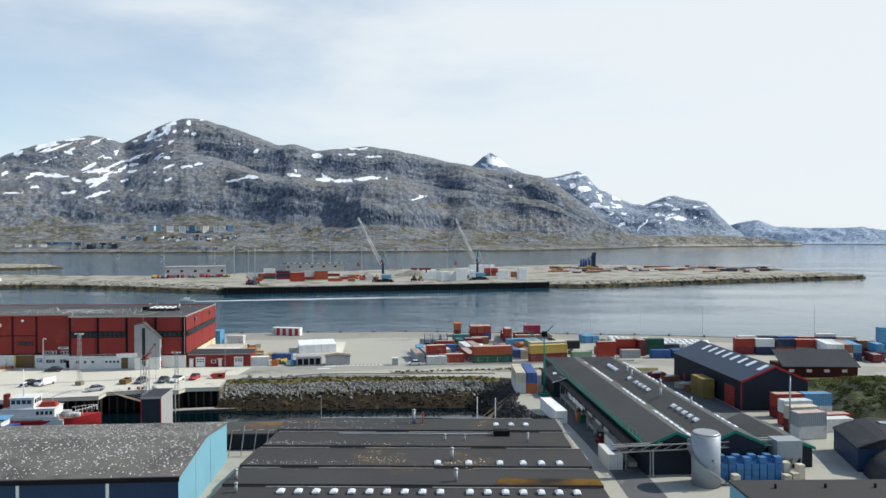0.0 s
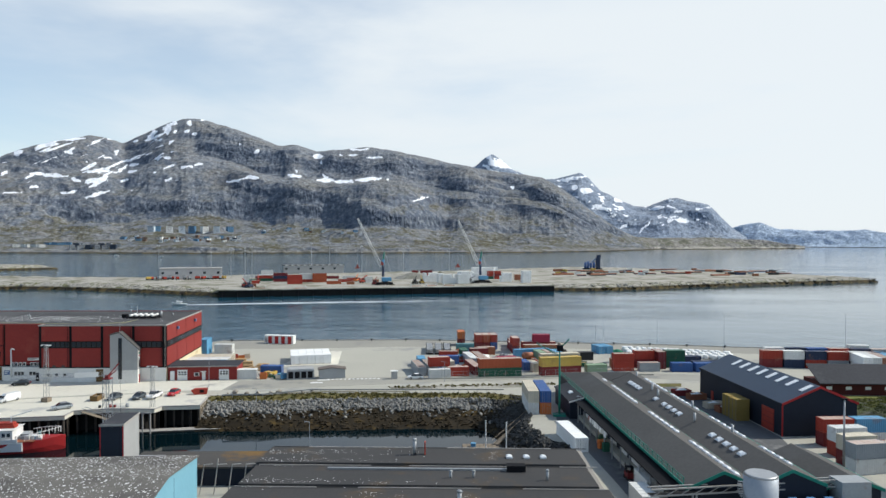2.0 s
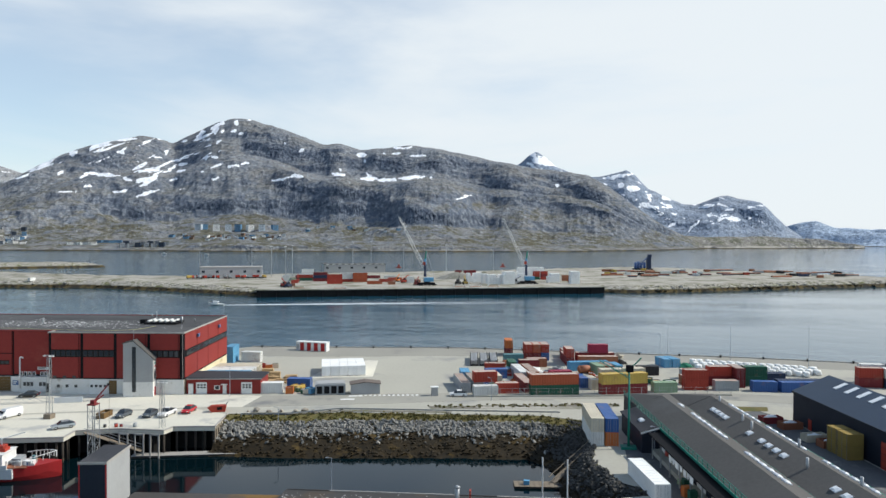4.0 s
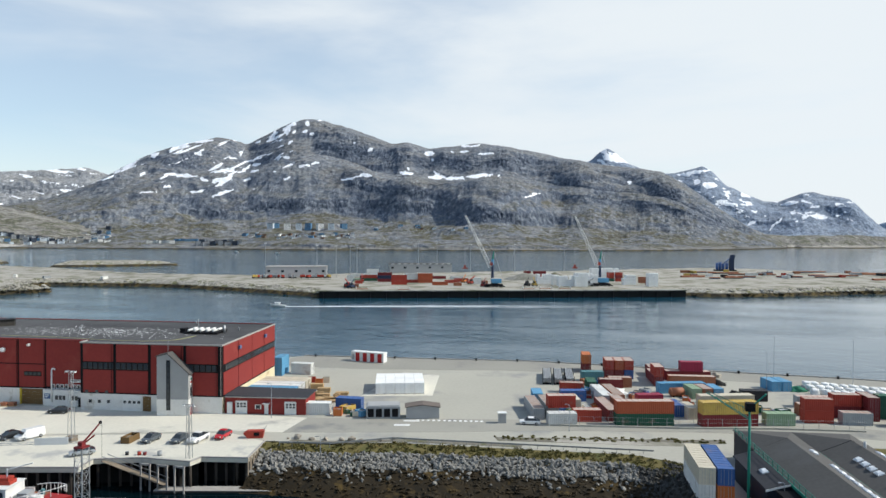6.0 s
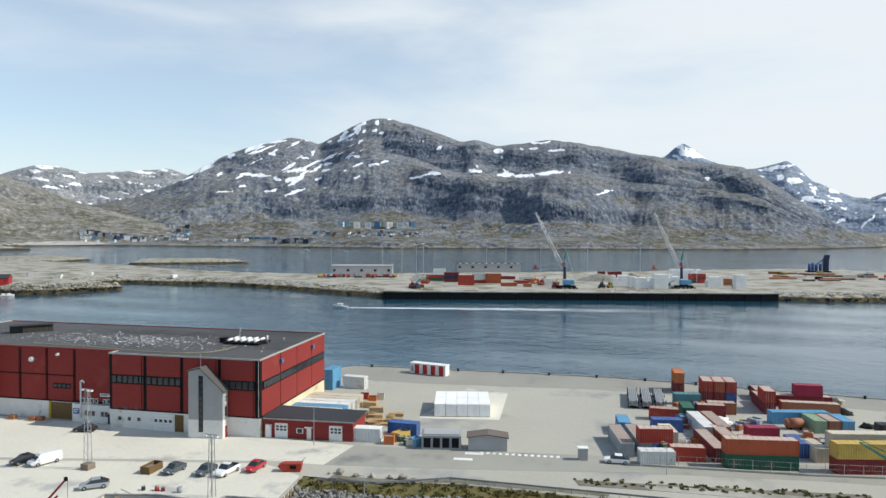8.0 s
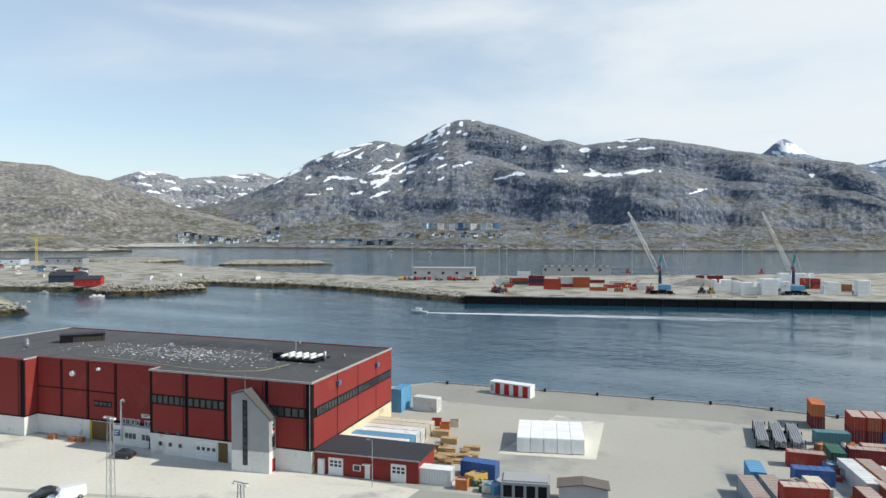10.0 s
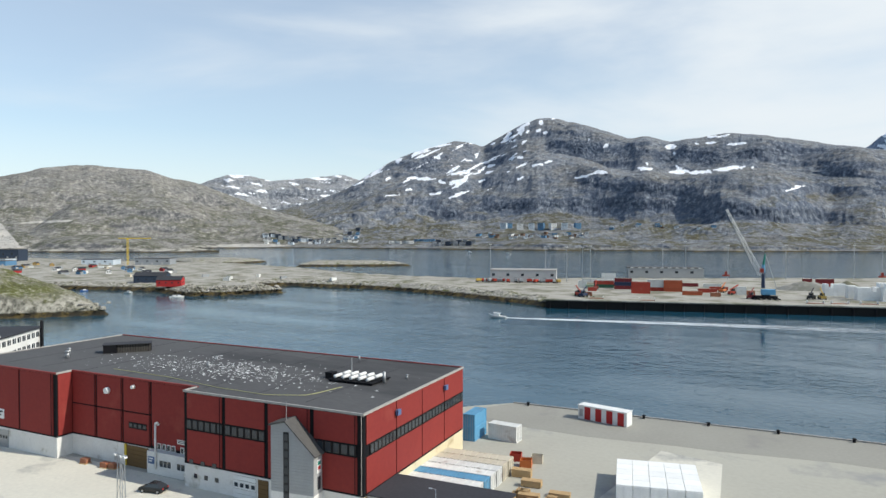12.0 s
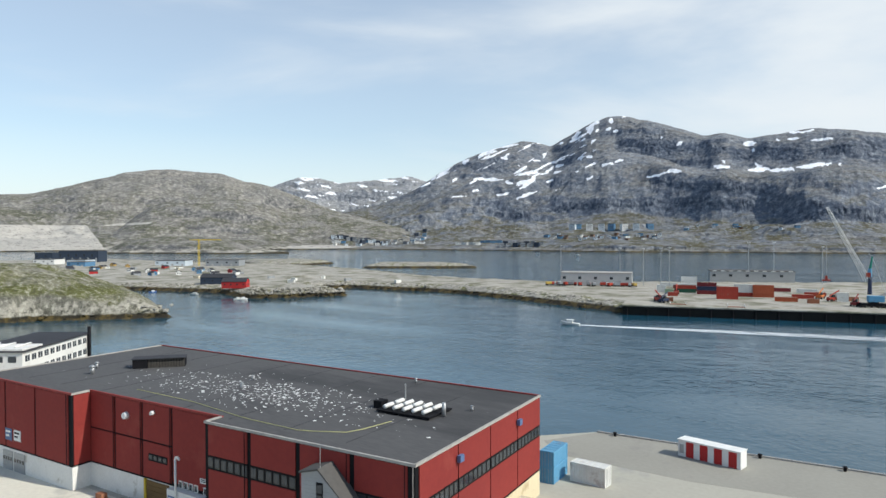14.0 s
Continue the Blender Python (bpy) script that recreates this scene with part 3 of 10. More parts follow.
SNOW_LOW = [(-32.82, .0714, -31.14, .0800, 3.0), (-32.55, .0642, -31.25, .0764, 2.4), (-32.71, .0506, -31.14, .0614, 2.4), (-34.34, .0562, -33.15, .0595, 2.1), (-36.34, .0614, -35.72, .0639, 2.4),
            (-37.95, .0533, -36.85, .0548, 1.5), (-27.27, .1079, -26.79, .1083, 3.0), (-26.06, .0946, -25.19, .0988, 2.4), (-25.07, .0989, -24.44, .1026, 2.4), (-27.22, .0770, -26.74, .0818, 2.4),
            (-28.11, .0878, -27.75, .0880, 1.5), (-31.48, .1044, -30.80, .1050, 1.8), (-32.64, .0985, -32.55, .0986, 1.8)]
SNOW_SHELF = [(-20.48, .1205, -20.01, .1246, 2.4), (-22.55, .0779, -21.13, .0832, 2.4), (-21.13, .0842, -20.08, .0860, 3.5), (-17.77, .0907, -16.62, .0873, 3.5), (-17.24, .0948, -17.02, .0953, 3.0),
              (-15.72, .1175, -14.90, .1169, 3.5), (-15.18, .1110, -15.07, .1062, 2.4), (-15.45, .0843, -14.03, .0822, 3.5), (-14.03, .0807, -12.37, .0820, 3.0), (-12.20, .0835, -10.14, .0878, 3.5),
              (-14.99, .0916, -14.44, .0845, 3.0), (-13.53, .1202, -13.36, .1203, 1.8), (-12.92, .1199, -12.09, .1202, 2.4), (-12.65, .1278, -11.12, .1292, 1.8), (-11.26, .1170, -10.06, .1182, 2.4),
              (-7.34, .0547, -6.21, .0601, 2.4), (-9.69, .0849, -9.41, .0849, 1.8), (-21.57, .1302, -21.47, .1303, 1.8), (0.71, .0760, 1.02, .0735, 3.0)]
named_snow = strokes(SNOW_PEAK + SNOW_WEST + SNOW_LOW + SNOW_SHELF, 1.3, 1.0)
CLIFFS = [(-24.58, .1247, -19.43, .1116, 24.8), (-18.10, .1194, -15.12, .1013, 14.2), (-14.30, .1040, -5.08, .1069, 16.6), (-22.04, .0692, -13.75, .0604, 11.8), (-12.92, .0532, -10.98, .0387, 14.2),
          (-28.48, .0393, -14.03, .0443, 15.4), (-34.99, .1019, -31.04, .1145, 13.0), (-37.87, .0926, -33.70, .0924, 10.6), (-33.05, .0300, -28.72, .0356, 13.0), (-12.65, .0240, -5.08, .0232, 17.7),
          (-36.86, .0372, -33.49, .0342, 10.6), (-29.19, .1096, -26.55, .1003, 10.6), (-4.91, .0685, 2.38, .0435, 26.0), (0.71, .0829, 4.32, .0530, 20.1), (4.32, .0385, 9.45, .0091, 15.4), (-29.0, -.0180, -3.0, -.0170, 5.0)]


def main_snow(A, S, E, X, Y, Z):
    v = named_snow(A, E)
    # thin streaks lying along the ledges that fall away to the west
    c, s = math.cos(radians(24)), math.sin(radians(24))
    n = fbm((23 * A * c + 1200 * E * s) / 40, (1200 * E * c - 23 * A * s) / 6.5, 6, 0.56, 31)
    high = np.clip((E - 0.045) / 0.05, 0, 1) * np.clip((-25 - A) / 4, 0, 1)
    return np.maximum(v, np.clip((n - 0.675 + 0.05 * high) * 9, 0, 1) * np.minimum(1, high * 2))


def streak_snow(th, lo, fa=0.9, fe=120.0):
    def f(A, S, E, X, Y, Z):
        n = fbm(A * fa + 3 + E * 40, E * fe + A * 0.5, 6, 0.55, 51)
        return np.clip((n - th) * 9, 0, 1) * np.clip((Z - lo) / 60, 0, 1)
    return f


SLOPE = [(0, 0), (.03, .025), (.12, .055), (.26, .10), (.36, .17), (.50, .50), (.60, .565), (.70, .61), (.86, .90), (1, 1)]
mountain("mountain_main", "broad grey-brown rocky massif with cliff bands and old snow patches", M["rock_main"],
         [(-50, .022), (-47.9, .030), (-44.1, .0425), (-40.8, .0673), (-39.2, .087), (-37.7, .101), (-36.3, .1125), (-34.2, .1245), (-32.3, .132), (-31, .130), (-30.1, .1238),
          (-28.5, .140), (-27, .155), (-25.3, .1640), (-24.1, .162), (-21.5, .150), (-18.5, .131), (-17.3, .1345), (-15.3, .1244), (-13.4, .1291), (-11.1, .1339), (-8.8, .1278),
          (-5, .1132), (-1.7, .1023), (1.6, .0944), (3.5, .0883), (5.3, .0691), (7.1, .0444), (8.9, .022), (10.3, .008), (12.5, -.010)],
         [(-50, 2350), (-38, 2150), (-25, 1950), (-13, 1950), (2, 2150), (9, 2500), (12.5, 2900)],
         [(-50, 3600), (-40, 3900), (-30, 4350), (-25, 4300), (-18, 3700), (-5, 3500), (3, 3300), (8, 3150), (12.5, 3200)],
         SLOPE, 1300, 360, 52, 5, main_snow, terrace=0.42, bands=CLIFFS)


def quarry(A, S, E, X, Y, Z):
    """Bare gravel of a quarry floor and its benches, and the sandy beach by the town."""
    w = (fbm(X / 90, Y / 90, 4, seed=5) - 0.5)
    side = -66.7 + 1.2 * np.clip((0.014 - E) / 0.032, 0, 1)
    pit = np.clip((side - A) * 4 + 0.5 + 0.8 * w, 0, 1) * np.clip((0.0138 - E) * 500 + 0.5 + 0.8 * w, 0, 1)
    road = np.clip(1.3 - np.hypot((A + 64.4) / 2.2, (E - 0.0150 - 0.0012 * (A + 64.4)) / 0.0016) + 1.4 * w, 0, 1)
    edge = np.clip(1.2 - np.hypot((A + 75.5) / 3.0, (E - 0.007) / 0.010) + w, 0, 1)
    beach = np.clip(1.3 - np.hypot((A + 49.8) / 3.2, (E + 0.0165) / 0.0035) + w, 0, 1)
    return np.max([pit, road, edge, beach], axis=0)


HILL = [(0, 0), (.04, .05), (.15, .12), (.3, .2), (.5, .5), (.75, .8), (.9, .94), (1, 1)]
mountain("mountain_left", "rounded grey-brown tundra hill above the fjord shore", M["rock_left"],
         [(-80, .045), (-72.1, .0515), (-70.4, .0525), (-68.7, .0600), (-66.9, .0694), (-65, .0786), (-64.2, .0836), (-62.2, .0893), (-61, .0908), (-58.9, .0881), (-57, .0859),
          (-55.5, .077), (-53.3, .0697), (-51.5, .0581), (-49.7, .0462), (-47.9, .0342), (-44.1, .0178), (-42, .008)],
         [(-80, 2300), (-60, 2350), (-50, 2300), (-42, 2250)], [(-80, 3300), (-60, 3400), (-50, 3100), (-42, 2800)], HILL, 700, 190, 40, 25, quarry, eye=(-38, 138, 40), terrace=0.3,
         bands=[(-53.5, .052, -50.6, .043, 14.0), (-63.0, .046, -59.5, .050, 9.0), (-70.0, .033, -66.0, .035, 9.0), (-60.5, .072, -57.5, .066, 7.0)])
mountain("mountain_shoulder", "grey-brown rocky shoulder below the tundra hill", M["rock_left"],
         [(-66, -.004), (-64.2, .0167), (-63.1, .0302), (-62.2, .0406), (-60.8, .0490), (-60.1, .0520), (-58, .0512), (-56, .0505), (-53.5, .0443), (-51.9, .0314), (-50.1, .0221), (-46, .0051), (-44.1, -.0032)],
         [(-66, 2260), (-44, 2240)], [(-66, 2700), (-60, 2850), (-52, 2800), (-44, 2500)], HILL, 440, 120, 34, 29, quarry, eye=(-38, 138, 40), terrace=0.3,
         bands=[(-61.5, .034, -54.0, .022, 13.0), (-59.8, .012, -55.0, .004, 8.0)], gully=5.0)
mountain("foreland", "low green-brown rocky foreland with cliffs along the water", M["rock_left"],
         [(-66.4, -.0235), (-65.3, -.0178), (-64.2, -.0085), (-62.4, -.0015), (-60.4, .0002), (-58.5, -.0016), (-57, -.0062), (-55.5, -.0123), (-53.5, -.0185), (-51.9, -.0225)],
         [(-66.4, 1980), (-63, 1890), (-58.5, 1800), (-52, 1700)], [(-66.4, 2100), (-60, 2080), (-52, 1850)], [(0, 0), (.05, .16), (.2, .4), (.45, .62), (.8, .9), (1, 1)], 320, 60, 12, 39, eye=(-38, 138, 40), terrace=0.2,
         bands=[(-63.8, -.0150, -57.5, -.0160, 5.0)], gully=3.0)
mountain("mountain_back", "distant grey fells streaked with snow", M["rock_back_hazed"],
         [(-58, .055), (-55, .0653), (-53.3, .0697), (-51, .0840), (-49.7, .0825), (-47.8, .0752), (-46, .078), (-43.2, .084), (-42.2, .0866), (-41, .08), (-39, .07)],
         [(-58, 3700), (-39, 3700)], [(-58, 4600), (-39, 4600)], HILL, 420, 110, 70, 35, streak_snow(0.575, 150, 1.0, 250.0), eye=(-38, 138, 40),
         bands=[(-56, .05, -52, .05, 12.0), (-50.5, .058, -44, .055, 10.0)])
mountain("mountain_peak", "distant pointed peak in haze-pale colour with snow", M["rock_far_hazed"],
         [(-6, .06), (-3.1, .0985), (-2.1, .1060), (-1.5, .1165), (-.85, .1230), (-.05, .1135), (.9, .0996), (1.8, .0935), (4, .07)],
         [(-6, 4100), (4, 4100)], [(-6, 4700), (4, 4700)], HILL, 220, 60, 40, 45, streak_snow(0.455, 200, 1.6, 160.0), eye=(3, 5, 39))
SNOW_RIGHT = [(4.63, .0835, 6.66, .0877, 3.0), (5.71, .0765, 6.12, .0707, 5.3), (6.39, .0692, 7.32, .0675, 4.7), (6.66, .0896, 7.19, .0923, 3.0), (7.46, .0475, 8.78, .0416, 3.5), (7.86, .0593, 8.39, .0521, 2.4),
              (9.04, .0566, 9.70, .0518, 3.0), (9.57, .0164, 10.09, .0187, 2.4), (8.78, .0330, 9.18, .0349, 1.8), (11.85, .0410, 12.92, .0454, 2.4), (13.17, .0240, 13.67, .0276, 3.0), (13.67, .0276, 14.67, .0256, 3.5),
              (11.02, .0083, 11.90, .0242, 2.1), (13.67, .0368, 14.29, .0376, 1.8), (15.28, .0406, 15.77, .0414, 1.8), (12.41, .0301, 12.79, .0324, 1.8), (15.28, .0264, 15.60, .0264, 1.8), (12.79, .0203, 12.97, .0212, 1.8),
              (9.83, .0338, 10.25, .0319, 1.8)]


def right_snow(A, S, E, X, Y, Z):
    n = fbm(A * 2.2 + E * 60, E * 240 + A * 0.6, 6, 0.55, 51)
    return np.maximum(strokes(SNOW_RIGHT, 1.3, 1.0)(A, E), np.clip((n - 0.64) * 9, 0, 1) * np.clip((Z - 90) / 60, 0, 1))


mountain("mountain_right", "coastal peaks in haze-tinted blue-grey with bright snowfields", M["rock_far_hazed"],
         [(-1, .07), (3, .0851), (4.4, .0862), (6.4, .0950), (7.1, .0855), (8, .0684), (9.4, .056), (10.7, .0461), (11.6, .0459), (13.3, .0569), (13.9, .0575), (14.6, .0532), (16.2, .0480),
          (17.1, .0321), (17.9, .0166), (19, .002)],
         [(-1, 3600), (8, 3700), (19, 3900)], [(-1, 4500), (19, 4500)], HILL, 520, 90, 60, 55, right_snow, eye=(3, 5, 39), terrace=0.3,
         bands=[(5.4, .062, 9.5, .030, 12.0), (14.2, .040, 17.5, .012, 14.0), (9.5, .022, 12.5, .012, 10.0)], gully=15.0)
mountain("far_coast", "low hazy blue coastline on the horizon", M["rock_coast_hazed"],
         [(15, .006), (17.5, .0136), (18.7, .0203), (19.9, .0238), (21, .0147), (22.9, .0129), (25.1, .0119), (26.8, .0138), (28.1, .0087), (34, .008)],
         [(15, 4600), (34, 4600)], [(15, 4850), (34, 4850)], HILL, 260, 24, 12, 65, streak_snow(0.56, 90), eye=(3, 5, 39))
mountain("foreland", "low dark green-brown headland under the peaks", M["rock_left"],
         [(7, .006), (9, .0055), (12, .002), (16.3, .0030), (19.9, .0014), (21.4, -.0030), (22.9, -.0085)],
         [(7, 2700), (12, 3000), (23, 3700)], [(7, 3000), (12, 3300), (23, 3850)], HILL, 360, 30, 10, 75, eye=(3, 5, 39))


def inside_distance(X, Y, poly):
    """Signed distance to a plan polygon, positive inside."""
    d = np.full(X.shape, 1e9)
    ins = np.zeros(X.shape, bool)
    n = len(poly)
    for i in range(n):
        (x0, y0), (x1, y1) = poly[i], poly[(i + 1) % n]
        dx, dy = x1 - x0, y1 - y0
        t = np.clip(((X - x0) * dx + (Y - y0) * dy) / (dx * dx + dy * dy), 0, 1)
        d = np.minimum(d, np.hypot(X - x0 - t * dx, Y - y0 - t * dy))
        if y0 != y1:
            ins ^= ((y0 > Y) != (y1 > Y)) & (X < x0 + (Y - y0) / dy * dx)
    return np.where(ins, d, -d)


def island(name, label, poly, mats, height, bank, step, seed, bumps=1.0, mound=None, category="island"):
    xs, ys = [p[0] for p in poly], [p[1] for p in poly]
    gx, gy = np.arange(min(xs) - 12, max(xs) + 12, step), np.arange(min(ys) - 12, max(ys) + 12, step)
    X, Y = np.meshgrid(gx, gy)
    d = inside_distance(X, Y, poly) + 5 * (fbm(X / 22, Y / 22, 4, seed=seed) - 0.5)
    t = np.clip(d / bank, -1, 1)
    Z = SEA + (height - SEA) * np.where(t > 0, np.sqrt(np.clip(t, 0, 1)), t * 0.8)
    inland = np.clip(d / bank / 2, 0, 1)
    Z += bumps * np.clip(t + 0.2, 0, 1) * (fbm(X / 15, Y / 15, 5, 0.62, seed + 4, True) - 0.5) * (1 - 0.75 * inland)
    if mound:
        for cx, cy, rx, ry, h in mound:
            g = np.exp(-((X - cx) / rx) ** 2 - ((Y - cy) / ry) ** 2)
            Z += h * g * (0.7 + 0.6 * fbm(X / 30, Y / 30, 5, seed=seed + 8)) * np.clip(d / 6, 0, 1)
    me = grid_mesh(name, X, Y, Z, mats[0], None)
    if len(mats) > 1:
        me.materials.append(mats[1])
        r, c = X.shape
        quad_d = (d[:-1, :-1] + d[1:, 1:]) / 2
        me.polygons.foreach_set("material_index", (quad_d + 9 * (fbm(X[:-1, :-1] / 16, Y[:-1, :-1] / 16, 4, seed=seed + 6) - 0.5) > bank * 1.15).astype(np.int32).ravel())
    ob = new(name, me)
    return tagged(ob, label, category, kind="structure")


PORT = [(-1300, 520), (-1000, 400), (-800, 375), (-673, 386), (-580, 425), (-520, 448), (-459, 433), (-440, 452), (-421, 493), (-450, 503), (-500, 512), (-470, 545), (-424, 553), (-373, 560),
        (-290, 540), (-215, 516), (-200, 515), (44, 602), (70, 600), (110, 616), (168, 653), (262, 705), (340, 742), (392, 766), (360, 800), (260, 900), (160, 980), (90, 990),
        (-20, 890), (-150, 800), (-260, 730), (-360, 670), (-480, 665), (-620, 720), (-800, 760), (-1000, 720), (-1300, 700)]
island("ground_island", "flat sandy gravel island with a rocky weed-dark shore", PORT, [M["rock_shore"], M["gravel"]], 0.0, 14, 3.2, 3, 3.6,
       [(x, y, rx, ry, h) for r in [random.Random(41)] for x, y, rx, ry, h in [(r.uniform(-1050, -330), r.uniform(450, 650), r.uniform(8, 26), r.uniform(5, 12), r.uniform(.5, 1.9)) for _ in range(70)]])
island("ground_headland", "rocky headland with grass on top and a dark tide line",
       [(-394, 338), (-408, 318), (-425, 300), (-442, 270), (-470, 215), (-560, 150), (-760, 140), (-820, 300), (-640, 385), (-560, 380), (-480, 362), (-430, 352)],
       [M["rock_head"]], 2.5, 26, 1.8, 12, 8.0, [(-500, 285, 75, 55, 13), (-600, 290, 120, 80, 16)], "headland")
island("ground_skerry", "low bare skerry with a dark tide line", [(-720, 800), (-650, 850), (-600, 905), (-680, 930), (-770, 880)], [M["rock_shore"]], 1.0, 14, 4.0, 14, 2.0, category="skerry")
island("ground_skerry", "low bare skerry with a dark tide line", [(-905, 760), (-850, 800), (-870, 880), (-980, 900), (-1020, 800)], [M["rock_shore"]], 1.0, 14, 4.0, 15, 2.0, category="skerry")

LAND = [(-600, -800), (700, -800), (700, 215), (160, 266), (60, 277), (-31, 279.5), (-104, 269), (-113, 258), (-109, 243), (-101, 241), (-196, 227.5), (-262, 219), (-300, 200),
        (-330, 150), (-330, 100), (-125, 166), (-80, 182), (-71, 181.5), (-57, 183.5), (-46, 187), (-20, 189.5), (-2, 191.5), (6, 189), (9, 177), (7, 163), (11, 152), (17, 148),
        (-20, 134), (-34, 129), (-38, 132), (-66, 131), (-68, 113), (-330, 35), (-600, 0)]
bm = bmesh.new()
prism(bm, LAND, SEA - 4, 0)
bm.normal_update()
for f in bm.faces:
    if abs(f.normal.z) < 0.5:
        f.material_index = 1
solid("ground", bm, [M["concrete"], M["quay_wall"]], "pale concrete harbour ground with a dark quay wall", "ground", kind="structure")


def sheet(name, pts, z, mat, label, category):
    bm = bmesh.new()
    prism(bm, pts, z - 0.03, z)
    return solid(name, bm, mat, label, category, kind="structure")


# darker apron along the quay edge and the road through the yard
sheet("pavement", [(-104, 268.6), (-109.5, 257), (-102.6, 251.4), (-79.4, 252.7), (-63, 256.4), (-56.5, 257.2), (-36.2, 262.5), (10, 265.5), (60, 263), (160, 252), (160, 265.6), (60, 276.6), (-31, 279.1)], 0.012, M["apron"], "grey concrete apron along the quay edge", "apron")
sheet("road", [(-70, 187.5), (-40, 196), (-18, 203), (10, 209.5), (40, 214), (700, 160), (700, 168), (40, 222), (8, 217.5), (-22, 210.5), (-44, 205), (-70, 199.0)], 0.02, M["asphalt"], "worn grey asphalt harbour road", "road")
sheet("pavement", [(-330, 108), (-124, 171), (-79.5, 186), (-70.01, 187.5), (-70.01, 199.0), (-91, 197.5), (-330, 168)], 0.02, M["forecourt"], "pale concrete forecourt before the warehouse", "forecourt")

sheet("pavement", [(13.6, 174), (13.2, 163), (16.4, 151), (19.2, 134), (21.4, 119), (22.6, 103), (28.6, 103), (27.0, 117), (25.5, 134.1), (20.4, 174)], 0.025, M["dark_asphalt"], "dark worn asphalt lane beside the loading dock", "lane")

sheet("pavement", [(47.4, 122), (55, 146), (56.6, 158.5), (51.2, 196.5), (47, 204), (36.2, 199.5), (41.6, 158)], 0.03, M["dark_asphalt"], "dark asphalt yard between the shed and the navy hall", "yard")

# new container terminal: a long pier deck on a dark sheet-pile wall
J0, J1 = Vector((-206.5, 504.0)), Vector((46.0, 593.5))
jd = (J1 - J0).normalized()
jn = Vector((-jd.y, jd.x))
pier = thing("terminal_pier", "long concrete container pier with a black piled front", "pier", kind="structure")
bm = bmesh.new()
P = [J0, J1, J1 + jn * 105, J0 + jn * 105]
prism(bm, [tuple(p) for p in P], -0.15, 0.5)
part("deck", bm, M["gravel"], pier, "pale gravelled concrete deck")
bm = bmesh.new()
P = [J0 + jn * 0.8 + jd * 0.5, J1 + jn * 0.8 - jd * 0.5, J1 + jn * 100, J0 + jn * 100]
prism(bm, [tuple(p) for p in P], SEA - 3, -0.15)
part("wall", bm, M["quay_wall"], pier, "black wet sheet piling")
bm = bmesh.new()
L = (J1 - J0).length
for i in range(int(L / 11)):
    c = J0 + jd * (3 + i * 11) + jn * 0.4
    rod(bm, (c.x, c.y, SEA - 2), (c.x, c.y, -0.9), 0.55, 6)
part("fender_piles", bm, M["black_strip"], pier)


# ---- more materials ----
def speckled(name, base, base2, density, rust=None, speck=1.15, big=0.30):
    """Old roofing felt with rusty or dark stains and a few pale spots."""
    m = surface(name, base, base2, 0.88, scale=0.07, fine=2.2, stain=rust or (0.10, 0.10, 0.10), stain_amount=(0.95 if rust[0] > 0.2 else 0.35) if rust else 0.3, stain_scale=0.09 if rust else 0.05)
    nt = m.node_tree
    bs = nt.nodes["Principled BSDF"]
    old = bs.inputs["Base Color"].links[0].from_socket
    geo = nt.nodes.new("ShaderNodeNewGeometry")
    v = nt.nodes.new("ShaderNodeTexVoronoi")
    v.inputs["Scale"].default_value = speck
    nt.links.new(geo.outputs["Position"], v.inputs["Vector"])
    sp = nt.nodes.new("ShaderNodeSeparateColor")
    nt.links.new(v.outputs["Color"], sp.inputs[0])
    size = nt.nodes.new("ShaderNodeMath")
    size.operation = "MULTIPLY"
    size.inputs[1].default_value = big
    nt.links.new(sp.outputs[0], size.inputs[0])
    near = nt.nodes.new("ShaderNodeMath")
    near.operation = "LESS_THAN"
    nt.links.new(v.outputs["Distance"], near.inputs[0])
    nt.links.new(size.outputs[0], near.inputs[1])
    n = nt.nodes.new("ShaderNodeTexNoise")
    n.inputs["Scale"].default_value, n.inputs["Detail"].default_value = 0.09, 4
    nt.links.new(geo.outputs["Position"], n.inputs["Vector"])
    th = nt.nodes.new("ShaderNodeMapRange")
    th.inputs["From Min"].default_value, th.inputs["From Max"].default_value = 0.62 - density * 0.3, 0.68 - density * 0.2
    nt.links.new(n.outputs["Fac"], th.inputs["Value"])
    f = nt.nodes.new("ShaderNodeMath")
    f.operation = "MULTIPLY"
    nt.links.new(near.outputs[0], f.inputs[0])
    nt.links.new(th.outputs[0], f.inputs[1])
    fac = f.outputs[0]
    mx = nt.nodes.new("ShaderNodeMix")
    mx.data_type = "RGBA"
    mx.inputs["B"].default_value = (0.82, 0.81, 0.78, 1)
    nt.links.new(old, mx.inputs["A"])
    nt.links.new(fac, mx.inputs["Factor"])
    nt.links.new(mx.outputs["Result"], bs.inputs["Base Color"])
    return m


M["wh_roof"] = surface("warehouse_roof_felt", (0.098, 0.097, 0.098), (0.066, 0.065, 0.067), 0.86, scale=0.05, fine=1.6, stain=(0.052, 0.052, 0.054), stain_amount=0.5, stain_scale=0.05, stretch=(0.45, 1.6, 1), bump=0.2)
M["blue_roof"] = surface("worn_roof_felt", (0.165, 0.155, 0.14), (0.105, 0.098, 0.09), 0.88, scale=0.12, fine=2.4, stain=(0.085, 0.08, 0.075), stain_amount=0.45, stain_scale=0.12, bump=0.3)
M["near_roof"] = speckled("rusty_roof_felt", (0.060, 0.058, 0.057), (0.042, 0.042, 0.043), 0.05, rust=(0.085, 0.062, 0.04), speck=2.0)
